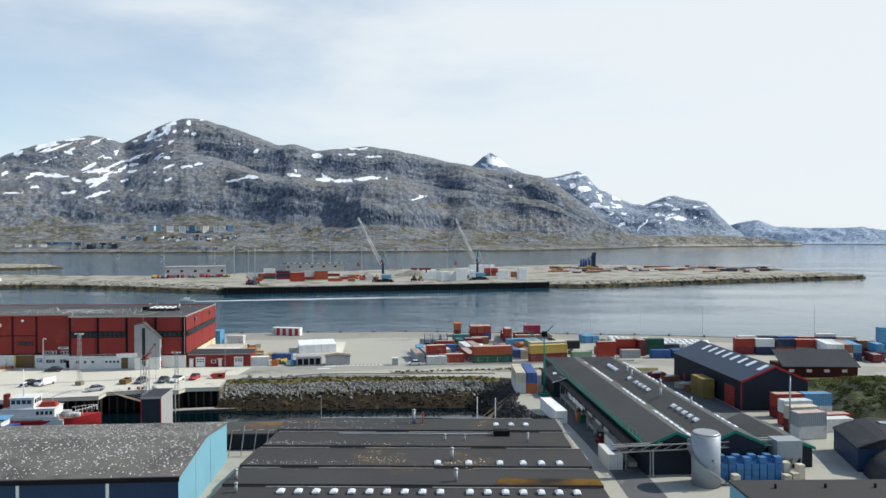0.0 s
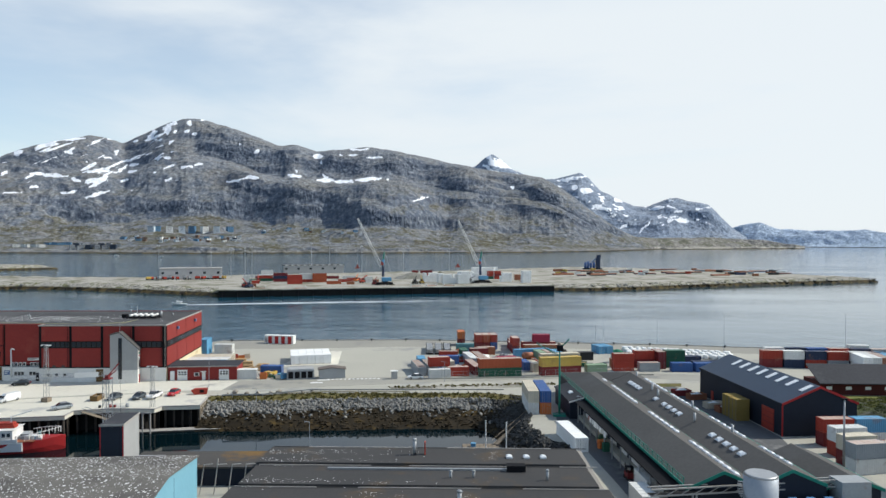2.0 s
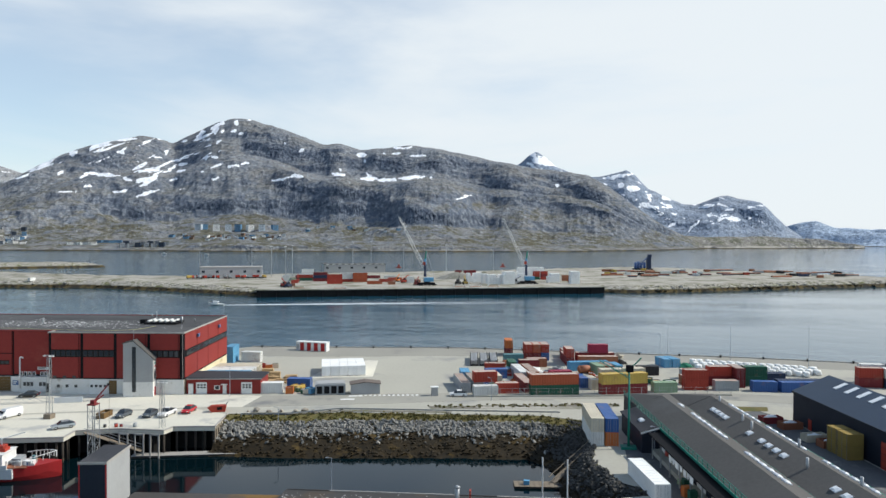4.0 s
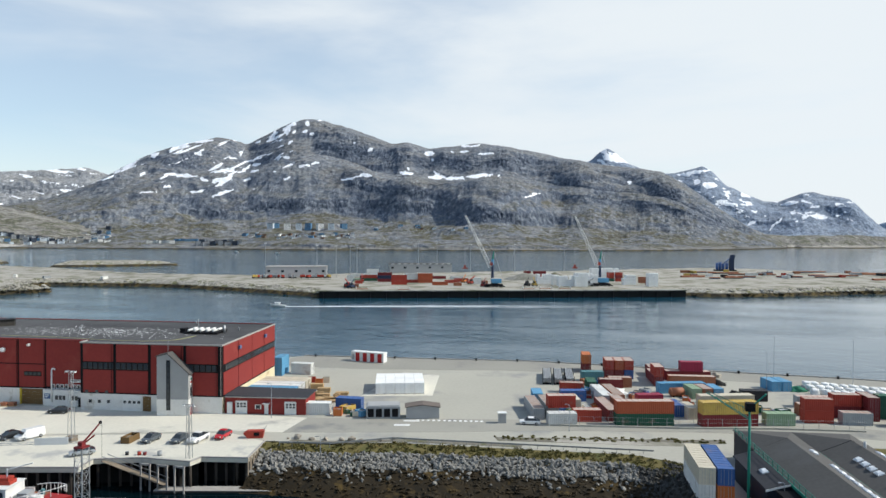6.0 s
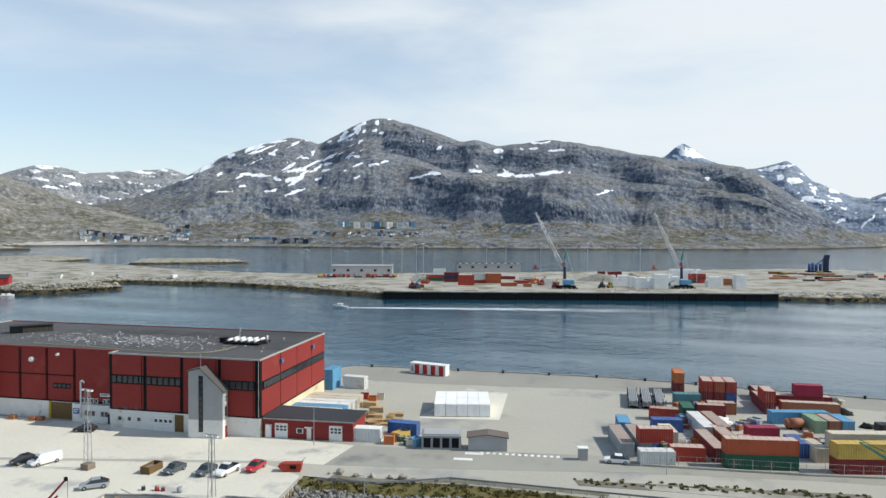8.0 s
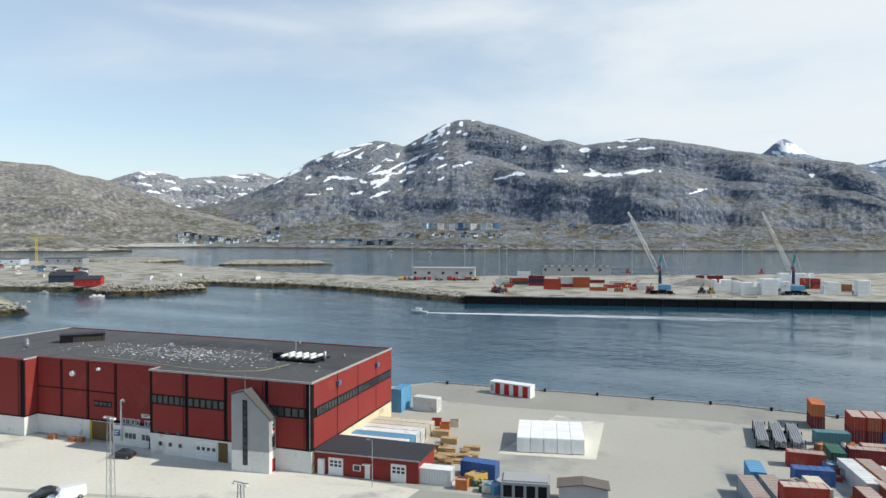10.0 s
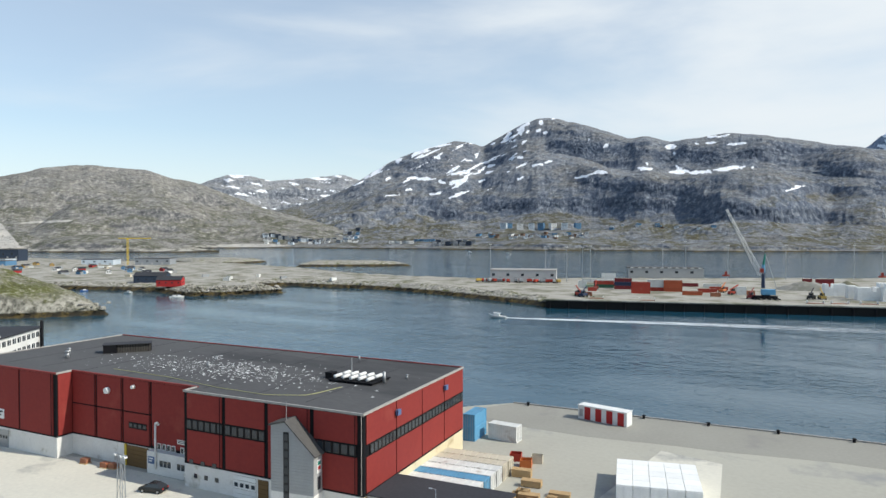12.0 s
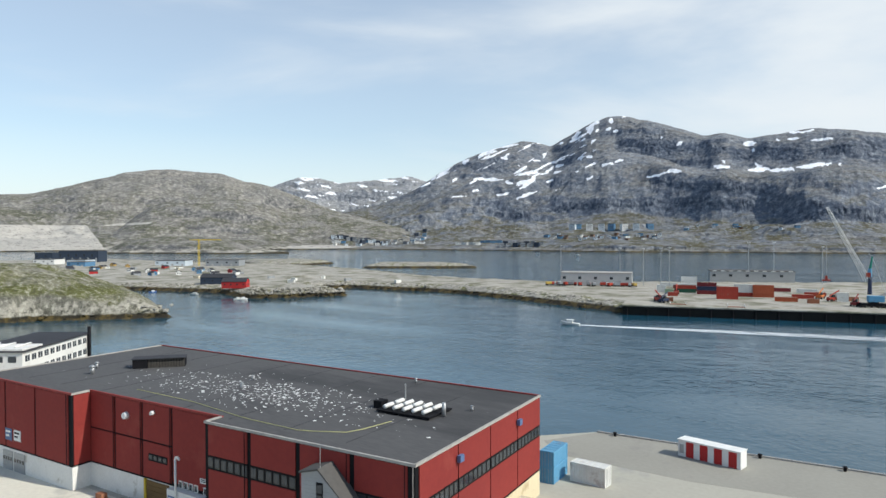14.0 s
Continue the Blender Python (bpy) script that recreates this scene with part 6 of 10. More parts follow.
def make_car(name, label, paint, kind="car"):
    """Body and glasshouse lofted over sections along the car, wheels in arches."""
    ob = thing(name, label, "car" if kind == "car" else kind)
    L, Wd = {"car": (4.4, 1.8), "van": (5.1, 1.95), "pickup": (5.2, 1.9)}[kind]
    H = {"car": 1.48, "van": 1.95, "pickup": 1.75}[kind]
    belt = {"car": 0.92, "van": 1.1, "pickup": 1.05}[kind]
    stations = {"car": [(0, .5, .62), (.05, .28, .74), (.25, .26, .90), (.6, .26, belt), (.95, .28, .92), (1, .45, .8)],
                "van": [(0, .5, .8), (.05, .28, .95), (.2, .26, 1.08), (.6, .26, belt), (.97, .28, belt), (1, .4, 1.0)],
                "pickup": [(0, .5, .8), (.05, .3, .98), (.25, .3, 1.06), (.6, .3, belt), (.97, .3, 1.02), (1, .45, .95)]}[kind]
    bm = bmesh.new()
    rings = []
    for t, z0, z1 in stations:
        x, w = -L / 2 + L * t, Wd / 2 * (0.86 if t in (0, 1) else 1.0)
        rings.append([bm.verts.new(p) for p in ((x, -w * 0.94, z0), (x, w * 0.94, z0), (x, w, (z0 + z1) / 2), (x, w * 0.93, z1), (x, -w * 0.93, z1), (x, -w, (z0 + z1) / 2))])
    for a, b in zip(rings, rings[1:]):
        for i in range(6):
            bm.faces.new((a[i], a[(i + 1) % 6], b[(i + 1) % 6], b[i]))
    bm.faces.new(rings[0][::-1])
    bm.faces.new(rings[-1])
    bmesh.ops.recalc_face_normals(bm, faces=bm.faces)
    body = part("body", bm, paint, ob)
    cab = {"car": [(.24, belt - .02), (.40, H - .03), (.72, H), (.97, belt)], "van": [(.15, belt - .02), (.30, H - .05), (.5, H), (.985, H - .05), (1.0, belt)], "pickup": [(.27, belt - .02), (.38, H - .02), (.58, H), (.64, belt)]}[kind]
    bm = bmesh.new()
    lo, hi = Wd / 2 * 0.92, Wd / 2 * 0.74
    zs = [z for _, z in cab]
    ptsl = [(-L / 2 + L * t, z) for t, z in cab]
    rows_ = [[bm.verts.new((x, s * (lo if z < belt + 0.05 else hi), z)) for x, z in ptsl] for s in (-1, 1)]
    n = len(ptsl)
    bm.faces.new(rows_[0])
    bm.faces.new(rows_[1][::-1])
    for i in range(n - 1):
        bm.faces.new((rows_[0][i + 1], rows_[0][i], rows_[1][i], rows_[1][i + 1]))
    bmesh.ops.recalc_face_normals(bm, faces=bm.faces)
    part("glasshouse", bm, M["glass"] if kind != "van" else paint, ob)
    bm = bmesh.new()
    ra, rb_ = [(-L / 2 + L * t) for t, z in cab if z > belt + 0.1][0], [(-L / 2 + L * t) for t, z in cab if z > belt + 0.1][-1]
    box(bm, ra + 0.08, rb_ - 0.05, -hi * 1.01, hi * 1.01, H - 0.06, H + 0.02)
    part("roof", bm, paint, ob)
    if kind == "van":
        part("windscreen", boxes((-L / 2 + L * .155, -L / 2 + L * .30, -hi * 1.02, hi * 1.02, belt + .06, belt + .5)), M["glass"], ob)
    if kind == "pickup":
        part("load_bed", boxes((L * .16, L * .47, -Wd * .38, Wd * .38, belt - .02, belt + .015)), M["black_strip"], ob)
    for sx in (-0.30, 0.31):
        for sy in (-1, 1):
            bm = bmesh.new()
            rod(bm, (L * sx, sy * (Wd / 2 - 0.2), 0.33), (L * sx, sy * (Wd / 2 + 0.01), 0.33), 0.33, 14)
            wheel = part("wheel", bm, M["tyre"], ob)
            bm = bmesh.new()
            rod(bm, (L * sx, sy * (Wd / 2 + 0.005), 0.33), (L * sx, sy * (Wd / 2 + 0.03), 0.33), 0.19, 10)
            part("rim", bm, M["steel"], wheel)
    for sy in (-1, 1):
        part("headlight", boxes((-L / 2 - 0.01, -L / 2 + 0.12, sy * Wd * .34 - .16, sy * Wd * .34 + .16, .62, .76)), M["lamp_glass"], ob)
        part("tail_light", boxes((L / 2 - 0.08, L / 2 + 0.012, sy * Wd * .36 - .12, sy * Wd * .36 + .12, .68, .9)), M["red_paint"], ob)
    return ob


CARS = [("black", "car", -119.0, 170.0, 74, "black hatchback parked on the concrete deck"), ("white", "van", -115.3, 171.0, 72, "white panel van parked on the concrete deck"),
        ("silver", "car", -98.2, 165.4, 44, "silver estate car parked near the deck edge"), ("grey", "car", -91.6, 175.6, 90, "dark grey hatchback parked on the deck"),
        ("grey", "car", -86.2, 176.9, 92, "dark grey estate car parked on the deck"), ("white", "pickup", -82.9, 178.1, 90, "white double-cab pickup truck"),
        ("red", "car", -79.6, 181.4, 92, "small red hatchback parked on the deck"), ("black", "car", -124.6, 187.9, 20, "black car parked by the warehouse entrance"),
        ("white", "car", -22.4, 206.7, 8, "white estate car parked by the yard fence"), ("silver", "car", 73.5, 213.0, 5, "silver car parked on the road verge")]
for c, kind, x, y, rz, lab in CARS:
    ob = make_car("pickup_truck" if kind == "pickup" else kind, lab, CARM[c], kind)
    ob.matrix_world = pose(x, y, 0.03, 0, 0, rz)
    ob["group"] = "parked vehicles"


def lattice_mast(x, y, h, w, lab, base=True, arms=True, z=0.0):
    ob = thing("light_mast", lab, "light mast", pose(x, y, z))
    for sx in (-1, 1):
        for sy in (-1, 1):
            bm = bmesh.new()
            rod(bm, (sx * w, sy * w, 0), (sx * w * .6, sy * w * .6, h), 0.05, 4)
            part("leg", bm, M["steel"], ob)
    n = int(h / 1.6)
    for i in range(n):
        za, zb = h * i / n, h * (i + 1) / n
        ka, kb = w * (1 - .4 * i / n), w * (1 - .4 * (i + 1) / n)
        for a, b in (((-1, -1), (1, -1)), ((1, -1), (1, 1)), ((1, 1), (-1, 1)), ((-1, 1), (-1, -1))):
            bm = bmesh.new()
            rod(bm, (a[0] * ka, a[1] * ka, za), (b[0] * kb, b[1] * kb, zb), 0.022, 3)
            part("brace", bm, M["steel"], ob)
    if base:
        part("plinth", boxes((-.8, .8, -.8, .8, 0, 1.0)), M["wood"], ob, "rusty brown plinth")
    if arms:
        part("crossbar", boxes((-1.2, 1.2, -.06, .06, h, h + .12)), M["steel"], ob)
        for s in (-1, 0.2, 1):
            part("lamp", boxes((s * 1.0 - .2, s * 1.0 + .2, -.3, .1, h - .2, h)), M["white_paint"], ob)
    return ob


lattice_mast(-106.2, 171.6, 13.5, 0.45, "galvanised lattice light mast on a plinth")
lattice_mast(-78.5, 168.8, 9.5, 0.42, "galvanised lattice light mast at the deck edge", base=False)


def lamp_post(x, y, h, lab="thin grey street lamp post", arm=0.6, z=0.0, rz=0.0):
    ob = thing("street_lamp", lab, "street lamp", pose(x, y, z, 0, 0, rz), "street lamps")
    bm = bmesh.new()
    rod(bm, (0, 0, 0), (0, 0, h), 0.075, 6, 0.04)
    part("pole", bm, M["silo"], ob)
    bm = bmesh.new()
    rod(bm, (0, 0, h), (arm, 0, h + .1), 0.035, 5)
    part("arm", bm, M["silo"], ob)
    part("lamp_head", boxes((arm - .1, arm + .3, -.1, .1, h + .02, h + .14)), M["silo"], ob)
    return ob


for x, y, h in ((-77.3, 196.6, 7.5), (38.5, 272.0, 12.0), (55.5, 262.0, 13.0), (77.5, 260.0, 13.0), (113.5, 252.0, 15.0), (33.5, 256.0, 10.0), (-14.0, 203.6, 5.5), (-57.2, 177.6, 3.0), (-33.0, 138.6, 6.0), (18.5, 168.0, 5.0)):
    lamp_post(x, y, h, rz=200)

# brown skip, red skip, boulders, low kerb boards
sk = thing("skip", "rust-brown open steel skip on the deck", "skip", pose(-95.4, 174.6, 0.03, 0, 0, 96) @ Matrix.Scale(0.8, 4))
part("shell", boxes((-2.2, 2.2, -1.1, -1.0, 0, 1.5), (-2.2, 2.2, 1.0, 1.1, 0, 1.5), (-2.2, -2.1, -1, 1, 0, 1.5), (2.1, 2.2, -1, 1, 0, 1.5), (-2.1, 2.1, -1, 1, 0.05, 0.2)), M["brown_gate"], sk)
part("load", boxes((-1.6, 0.8, -0.9, 0.8, 0.2, 1.1)), M["wood"], sk)
sk = thing("skip", "bright red boat-shaped steel skip by the grass", "skip", pose(-73.6, 183.0, 0.03, 0, 0, 20) @ Matrix.Scale(0.82, 4))
bm = bmesh.new()
extrude_y(bm, [(-1.5, 0), (2.0, 0), (2.3, 1.7), (-1.6, 1.7), (-2.6, 1.2)], -0.9, 0.9)
part("shell", bm, CM["red"], sk)
part("hatch", boxes((-0.1, 1.2, -0.95, -0.9, 0.6, 1.4)), M["black_strip"], sk)
bm = bmesh.new()
rod(bm, (2.0, -0.7, 1.7), (2.7, -0.7, 2.5), 0.06)
rod(bm, (2.0, 0.7, 1.7), (2.7, 0.7, 2.5), 0.06)
part("lifting_arm", bm, M["steel"], sk)


def stone_mesh(name, seed, mat, flat=0.7):
    """A broken block: a coarse ball cut flat by a few random planes."""
    bm = bmesh.new()
    bmesh.ops.create_icosphere(bm, subdivisions=1, radius=0.5)
    r = random.Random(seed)
    for _ in range(5):
        n = Vector((r.uniform(-1, 1), r.uniform(-1, 1), r.uniform(-1, 1))).normalized()
        d = r.uniform(0.20, 0.34)
        for v in bm.verts:
            over = v.co.dot(n) - d
            if over > 0:
                v.co -= n * over
    for v in bm.verts:
        k = 1.05 + 0.2 * r.random()
        v.co = Vector((v.co.x * k * 1.25, v.co.y * k, v.co.z * k * flat))
    return finish(name, bm, mat)


for i, (x, y, s) in enumerate(((-65.2, 184.6, 2.0), (-62.2, 184.6, 1.5), (-59.6, 185.2, 1.6), (-56.4, 185.6, 1.5), (-54.4, 186.0, 1.9), (-52.2, 185.6, 1.7), (-48.9, 187.4, 1.1), (-66.8, 183.9, 0.8), (-46.8, 189.0, 1.2))):
    ob = new("boulder", stone_mesh("boulder", 60 + i, M["boulder"], 0.85))
    ob.matrix_world = pose(x, y, s * 0.18, 0, 0, 40 * i) @ Matrix.Scale(s * 0.75, 4)
    tagged(ob, "tan rounded boulder on the road verge", "boulder", "boulders along the verge")

# guard rails over the grass bank
RAIL = [(-66.5, 179.5), (-57.0, 181.3), (-46.7, 187.6), (-19.0, 190.4), (2.0, 192.6)]
for k, (p, q) in enumerate(zip(RAIL, RAIL[1:])):
    p, q = Vector(p), Vector(q)
    ob = thing("guard_rail", "galvanised steel guard rail over the grass bank", "guard rail", wall_pose(p, q), "guard rails")
    ln = (q - p).length
    part("beam", boxes((0, ln, -0.04, 0.04, 0.55, 0.85)), M["steel"], ob)
    for i in range(int(ln / 2.4) + 1):
        part("post", boxes((i * 2.4, i * 2.4 + 0.1, 0.05, 0.15, -0.3, 0.8)), M["steel"], ob)
# white fence by the yard
FEN = [(-33, 207.4), (-21.0, 206.2), (8.0, 211.5), (27.0, 216.2), (45.0, 219.0)]
for p, q in zip(FEN[1:], FEN[2:]):
    p, q = Vector(p), Vector(q)
    ob = thing("fence", "thin galvanised mesh fence on a concrete kerb", "fence", wall_pose(p, q - (q - p).normalized() * 0.3), "yard fences")
    ln = (q - p).length
    part("kerb", boxes((0, ln, -0.25, 0.25, 0, 0.35)), M["concrete"], ob)
    for i in range(int(ln / 3) + 1):
        bm = bmesh.new()
        rod(bm, (i * 3, 0, 0.3), (i * 3, 0, 2.1), 0.045, 5)
        part("post", bm, M["steel"], ob)
    for z in (1.2, 2.05):
        bm = bmesh.new()
        rod(bm, (0, 0, z), (ln, 0, z), 0.02, 4)
        part("wire", bm, M["steel"], ob)
# zebra marks and lane lines
zm = thing("road_marking", "white painted zebra stripes on the road", "road marking", wall_pose(Vector((-46.5, 203.4)), Vector((-31.5, 206.4))), kind="structure")
for i in range(13):
    part("stripe", boxes((i * 1.15, i * 1.15 + 0.6, -0.5, 0.5, 0.022, 0.03)), M["white_paint"], zm)
for p, q in (((-50, 198.6), (-46.5, 199.4)), ((-49.0, 202.2), (-45.6, 203.0))):
    p, q = Vector(p), Vector(q)
    ob = thing("road_marking", "white painted block on the road", "road marking", wall_pose(p, q), kind="structure")
    part("block", boxes((0, 3.4, -0.6, 0.6, 0.022, 0.032)), M["white_paint"], ob)
# worn light yard slab
sheet("pavement", [(-66, 221), (-49, 226), (-53.5, 250.5), (-64.5, 252.0)], 0.014, M["forecourt"], "newer pale concrete slab in the yard", "slab")


def gable_shed(name, label, m, w, l, h, rise, wall, roof, trim=None, category="shed", over=0.3, eaves=None):
    """A plain gabled building: walls, two roof slopes and trim along the eaves and verges. Near gable at y = 0."""
    ob = thing(name, label, category, m)
    bm = bmesh.new()
    extrude_y(bm, [(0, -0.2), (w, -0.2), (w, h), (w / 2, h + rise), (0, h)], 0, l)
    part("wall", bm, wall, ob)
    for s in (0, 1):
        bm = bmesh.new()
        x0, x1 = (-over, w / 2) if s == 0 else (w / 2, w + over)
        k = rise / (w / 2)
        z = lambda x: h + (k * x if s == 0 else k * (w - x))
        extrude_y(bm, [(x0, z(x0) + 0.02), (x1, z(x1) + 0.02), (x1, z(x1) + 0.2), (x0, z(x0) + 0.2)], -over, l + over)
        part("roof", bm, roof, ob)
        if trim:
            bm = bmesh.new()
            extrude_y(bm, [(x0, z(x0) - 0.25), (x1, z(x1) - 0.25), (x1, z(x1) + 0.23), (x0, z(x0) + 0.23)], -over - 0.08, -over)
            part("verge_board", bm, trim, ob)
            bm = bmesh.new()
            xe = x0 if s == 0 else x1
            box(bm, xe - 0.08, xe + 0.08, -over, l + over, z(xe) - 0.2, z(xe) + 0.22)
            part("eaves_board", bm, eaves or trim, ob)
    return ob


def dome_light(parent, x, y, z, w=0.9, l=1.2, tilt=0.0):
    bm = bmesh.new()
    box(bm, -w / 2, w / 2, -l / 2, l / 2, -0.1, 0.12)
    a = [bm.verts.new((sx * w * .45, sy * l * .45, 0.125)) for sx, sy in ((-1, -1), (1, -1), (1, 1), (-1, 1))]
    b = [bm.verts.new((sx * w * .25, sy * l * .25, 0.32)) for sx, sy in ((-1, -1), (1, -1), (1, 1), (-1, 1))]
    for i in range(4):
        bm.faces.new((a[i], a[(i + 1) % 4], b[(i + 1) % 4], b[i]))
    bm.faces.new(b)
    bmesh.ops.transform(bm, matrix=pose(x, y, z, 0, tilt, 0), verts=bm.verts)
    return part("skylight", bm, M["pale_glass"], parent, "white domed skylight")


# grey yard sheds
gable_shed("shed", "small grey timber shed with a low brown roof", pose(-48.9, 203.7, 0, 0, 0, 17), 7.2, 3.2, 2.5, 0.5, M["grey_clad"], surface("brown_felt", (0.17, 0.14, 0.12), (0.13, 0.11, 0.1), 0.9))
gm = thing("machine_container", "grey slatted machine container with dark openings", "machine unit", pose(-57.3, 201.4, 0, 0, 0, 18))
part("body", boxes((0, 7.4, 0, 4.5, 0, 2.6)), CM["grey"], gm)
for i in range(4):
    part("louvre", boxes((0.4 + i * 1.75, 1.7 + i * 1.75, -0.06, 0, 0.4, 2.2)), M["black_strip"], gm)
part("roof_cover", boxes((0.3, 7.1, 0.4, 4.2, 2.6, 2.8)), M["grey_clad"], gm)

# pallets and crates by the warehouse
PAL_X, PAL_Y = -77.5, 211.5
rng = random.Random(9)
for i in range(34):
    x, y = PAL_X + rng.random() * 8.5, PAL_Y + rng.random() * 7
    h = rng.choice([1, 2, 3, 5])
    ob = thing("pallet_stack", "stack of pale wooden pallets", "pallet stack", pose(x, y, 0.02, 0, 0, rng.random() * 30) @ Matrix.Scale(1.3, 4), "pallet stacks")
    for k in range(h):
        pal = part("pallet", boxes((-0.6, 0.6, -0.05, 0.09, k * 0.16, 0.1 + k * 0.16)), M["pale_wood"], ob)
        for j in range(5):
            part("board", boxes((-0.6, 0.6, -0.4 + j * 0.2, -0.26 + j * 0.2, 0.1 + k * 0.16, 0.13 + k * 0.16)), M["pale_wood"], pal)
for x, y, c in ((-84.5, 232.5, "red"), (-81.5, 230.5, "orange"), (-80.8, 233.4, "cream")):
    ob = thing("crate", f"{c} open storage crate", "crate", pose(x, y, 0.02, 0, 0, 20), "storage crates")
    part("side", boxes((-1, 1, -.9, -.84, 0, 1.3), (-1, 1, .84, .9, 0, 1.3), (-1, -.94, -.84, .84, 0, 1.3), (.94, 1, -.84, .84, 0, 1.3), (-.94, .94, -.84, .84, 0, .1)), CM[c], ob)
for x, y, n in ((-77.0, 212.6, 2), (-73.4, 213.2, 3), (-70.0, 213.6, 2), (-77.4, 215.2, 2), (-73.6, 215.4, 2), (-70.2, 215.6, 3), (-74.5, 217.5, 4), (-71.0, 221.0, 3), (-76.5, 222.5, 5), (-69.5, 216.8, 3), (-79.8, 225.6, 6)):
    ob = thing("timber_stack", "neat stack of fresh sawn boards on bearers", "timber stack", pose(x, y, 0, 0, 0, 14), "timber stacks")
    part("bearer", boxes((-1.3, -1.15, -.7, .7, 0, .12), (1.15, 1.3, -.7, .7, 0, .12)), M["wood"], ob)
    for k in range(n):
        for j in range(4):
            part("board", boxes((-1.6, 1.6, -.7 + j * .36, -.38 + j * .36, .12 + k * .2, .3 + k * .2)), M["pale_wood"], ob)
for x, y in ((-146.5, 189.2), (-141.5, 189.9), (-139.8, 190.4)):
    ob = thing("pallet_stack", "loaded wooden pallet by the warehouse wall", "pallet stack", pose(x, y, 0.02, 0, 0, 12), "pallet stacks")
    part("pallet", boxes((-.8, .8, -.6, .6, 0, .15)), M["pale_wood"], ob)
    part("load", boxes((-.7, .7, -.5, .5, .15, .9)), CM["rust"], ob)

# big white bags and a green net heap at the quay
for i in range(46):
    bm = bmesh.new()
    bmesh.ops.create_cube(bm, size=2)
    bmesh.ops.subdivide_edges(bm, edges=bm.edges, cuts=3, use_grid_fill=True)
    r = random.Random(i)
    for v in bm.verts:
        p = v.co.copy()
        round_ = 1 - 0.16 * (abs(p.x) ** 3 * abs(p.y) ** 3) - 0.10 * max(0, p.z) * (p.x * p.x + p.y * p.y) / 2
        dent = 0.16 * noise.noise(p * 1.4 + Vector((i * 3.1, 0, 0)))
        v.co = Vector((p.x * 0.85 * (round_ + dent), p.y * 1.55 * (round_ + dent), max(-0.72, p.z * (0.72 + dent) * (1 - .12 * p.y * p.y))))
    k, lane = i % 16, i // 16
    x, y = 44.4 + k * 2.15 + r.uniform(-.25, .25), 262.3 - k * 0.45 - lane * 4.6 + r.uniform(-.5, .5)
    solid("bulk_bag", bm, M["bag"], "slumped white bulk bag lying on the quay", "bulk bag", pose(x, y, 0.73, 0, 0, 8 + r.uniform(-12, 12)), "white bulk bags", smooth=True)
for x, y, s in ((37.5, 258.8, 2.6), (41.0, 256.5, 2.2)):
    bm = bmesh.new()
    bmesh.ops.create_icosphere(bm, subdivisions=3, radius=1)
    for v in bm.verts:
        k = 0.8 + 0.5 * noise.noise(v.co * 2.2 + Vector((x, 0, 0)))
        v.co = Vector((v.co.x * k * s * 1.2, v.co.y * k * s, max(-0.1, v.co.z * k * s * 0.6)))
    solid("trawl_net", bm, M["net"], "heap of green trawl netting on the quay", "fishing net", pose(x, y, 0.1), smooth=True)
# quay edge: timber kerb and bollards
QE = [(-104, 268.8), (-31, 279.2), (60, 276.7), (160, 265.7)]
for p, q in zip(QE, QE[1:]):
    p, q = Vector(p), Vector(q)
    bm = boxes((0, (q - p).length, -0.05, 0.3, 0.0, 0.3))
    solid("trim_quay", bm, M["roof_trim"], "weathered pale kerb along the quay edge", "quay kerb", wall_pose(q, p), kind="structure")
for i in range(17):
    x = -100 + i * 13.0
    y = np.interp(x, [p[0] for p in QE], [p[1] for p in QE]) - 1.0
    ob = thing("bollard", "dark cast-iron mooring bollard", "bollard", pose(x, y, 0.0), "mooring bollards")
    bm = bmesh.new()
    rod(bm, (0, 0, 0), (0, 0, 0.6), 0.28, 10)
    part("stem", bm, M["black_strip"], ob)
    bm = bmesh.new()
    rod(bm, (0, 0, 0.6), (0, 0, 0.8), 0.42, 10, 0.36)
    part("cap", bm, M["black_strip"], ob)


def soft_heap(name, lab, cat, x, y, sx, sy, sz, mat, seed, rz=0.0):
    bm = bmesh.new()
    bmesh.ops.create_icosphere(bm, subdivisions=3, radius=1)
    for v in bm.verts:
        k = 0.75 + 0.6 * noise.noise(v.co * 2.6 + Vector((seed, 0, 0)))
        v.co = Vector((v.co.x * k * sx, v.co.y * k * sy, max(-0.08, v.co.z * k * sz)))
    return solid(name, bm, mat, lab, cat, pose(x, y, 0.08, 0, 0, rz), smooth=True)


M["pale_net"] = surface("bleached_netting", (0.42, 0.38, 0.31), (0.30, 0.28, 0.23), 0.95, scale=0.8, fine=5, bump=0.8)
M["black_net"] = surface("tarred_netting", (0.022, 0.022, 0.022), (0.04, 0.04, 0.038), 0.9, scale=1.5, fine=8, bump=0.8)
soft_heap("trawl_net", "heap of bleached trawl netting by the quay edge", "fishing net", 18.0, 267.5, 3.2, 1.8, 1.9, M["pale_net"], 3)
soft_heap("trawl_net", "heap of bleached trawl netting by the quay edge", "fishing net", 22.2, 268.5, 2.4, 1.6, 1.6, M["pale_net"], 5)
soft_heap("trawl_net", "heap of black tarred netting in the yard", "fishing net", 18.2, 257.2, 2.6, 1.8, 1.7, M["black_net"], 7)
soft_heap("trawl_net", "heap of black tarred netting in the yard", "fishing net", 22.0, 258.4, 2.2, 1.5, 1.4, M["black_net"], 9)
soft_heap("trawl_net", "heap of green trawl netting among the containers", "fishing net", 19.5, 247.6, 2.0, 1.5, 1.3, M["net"], 11)
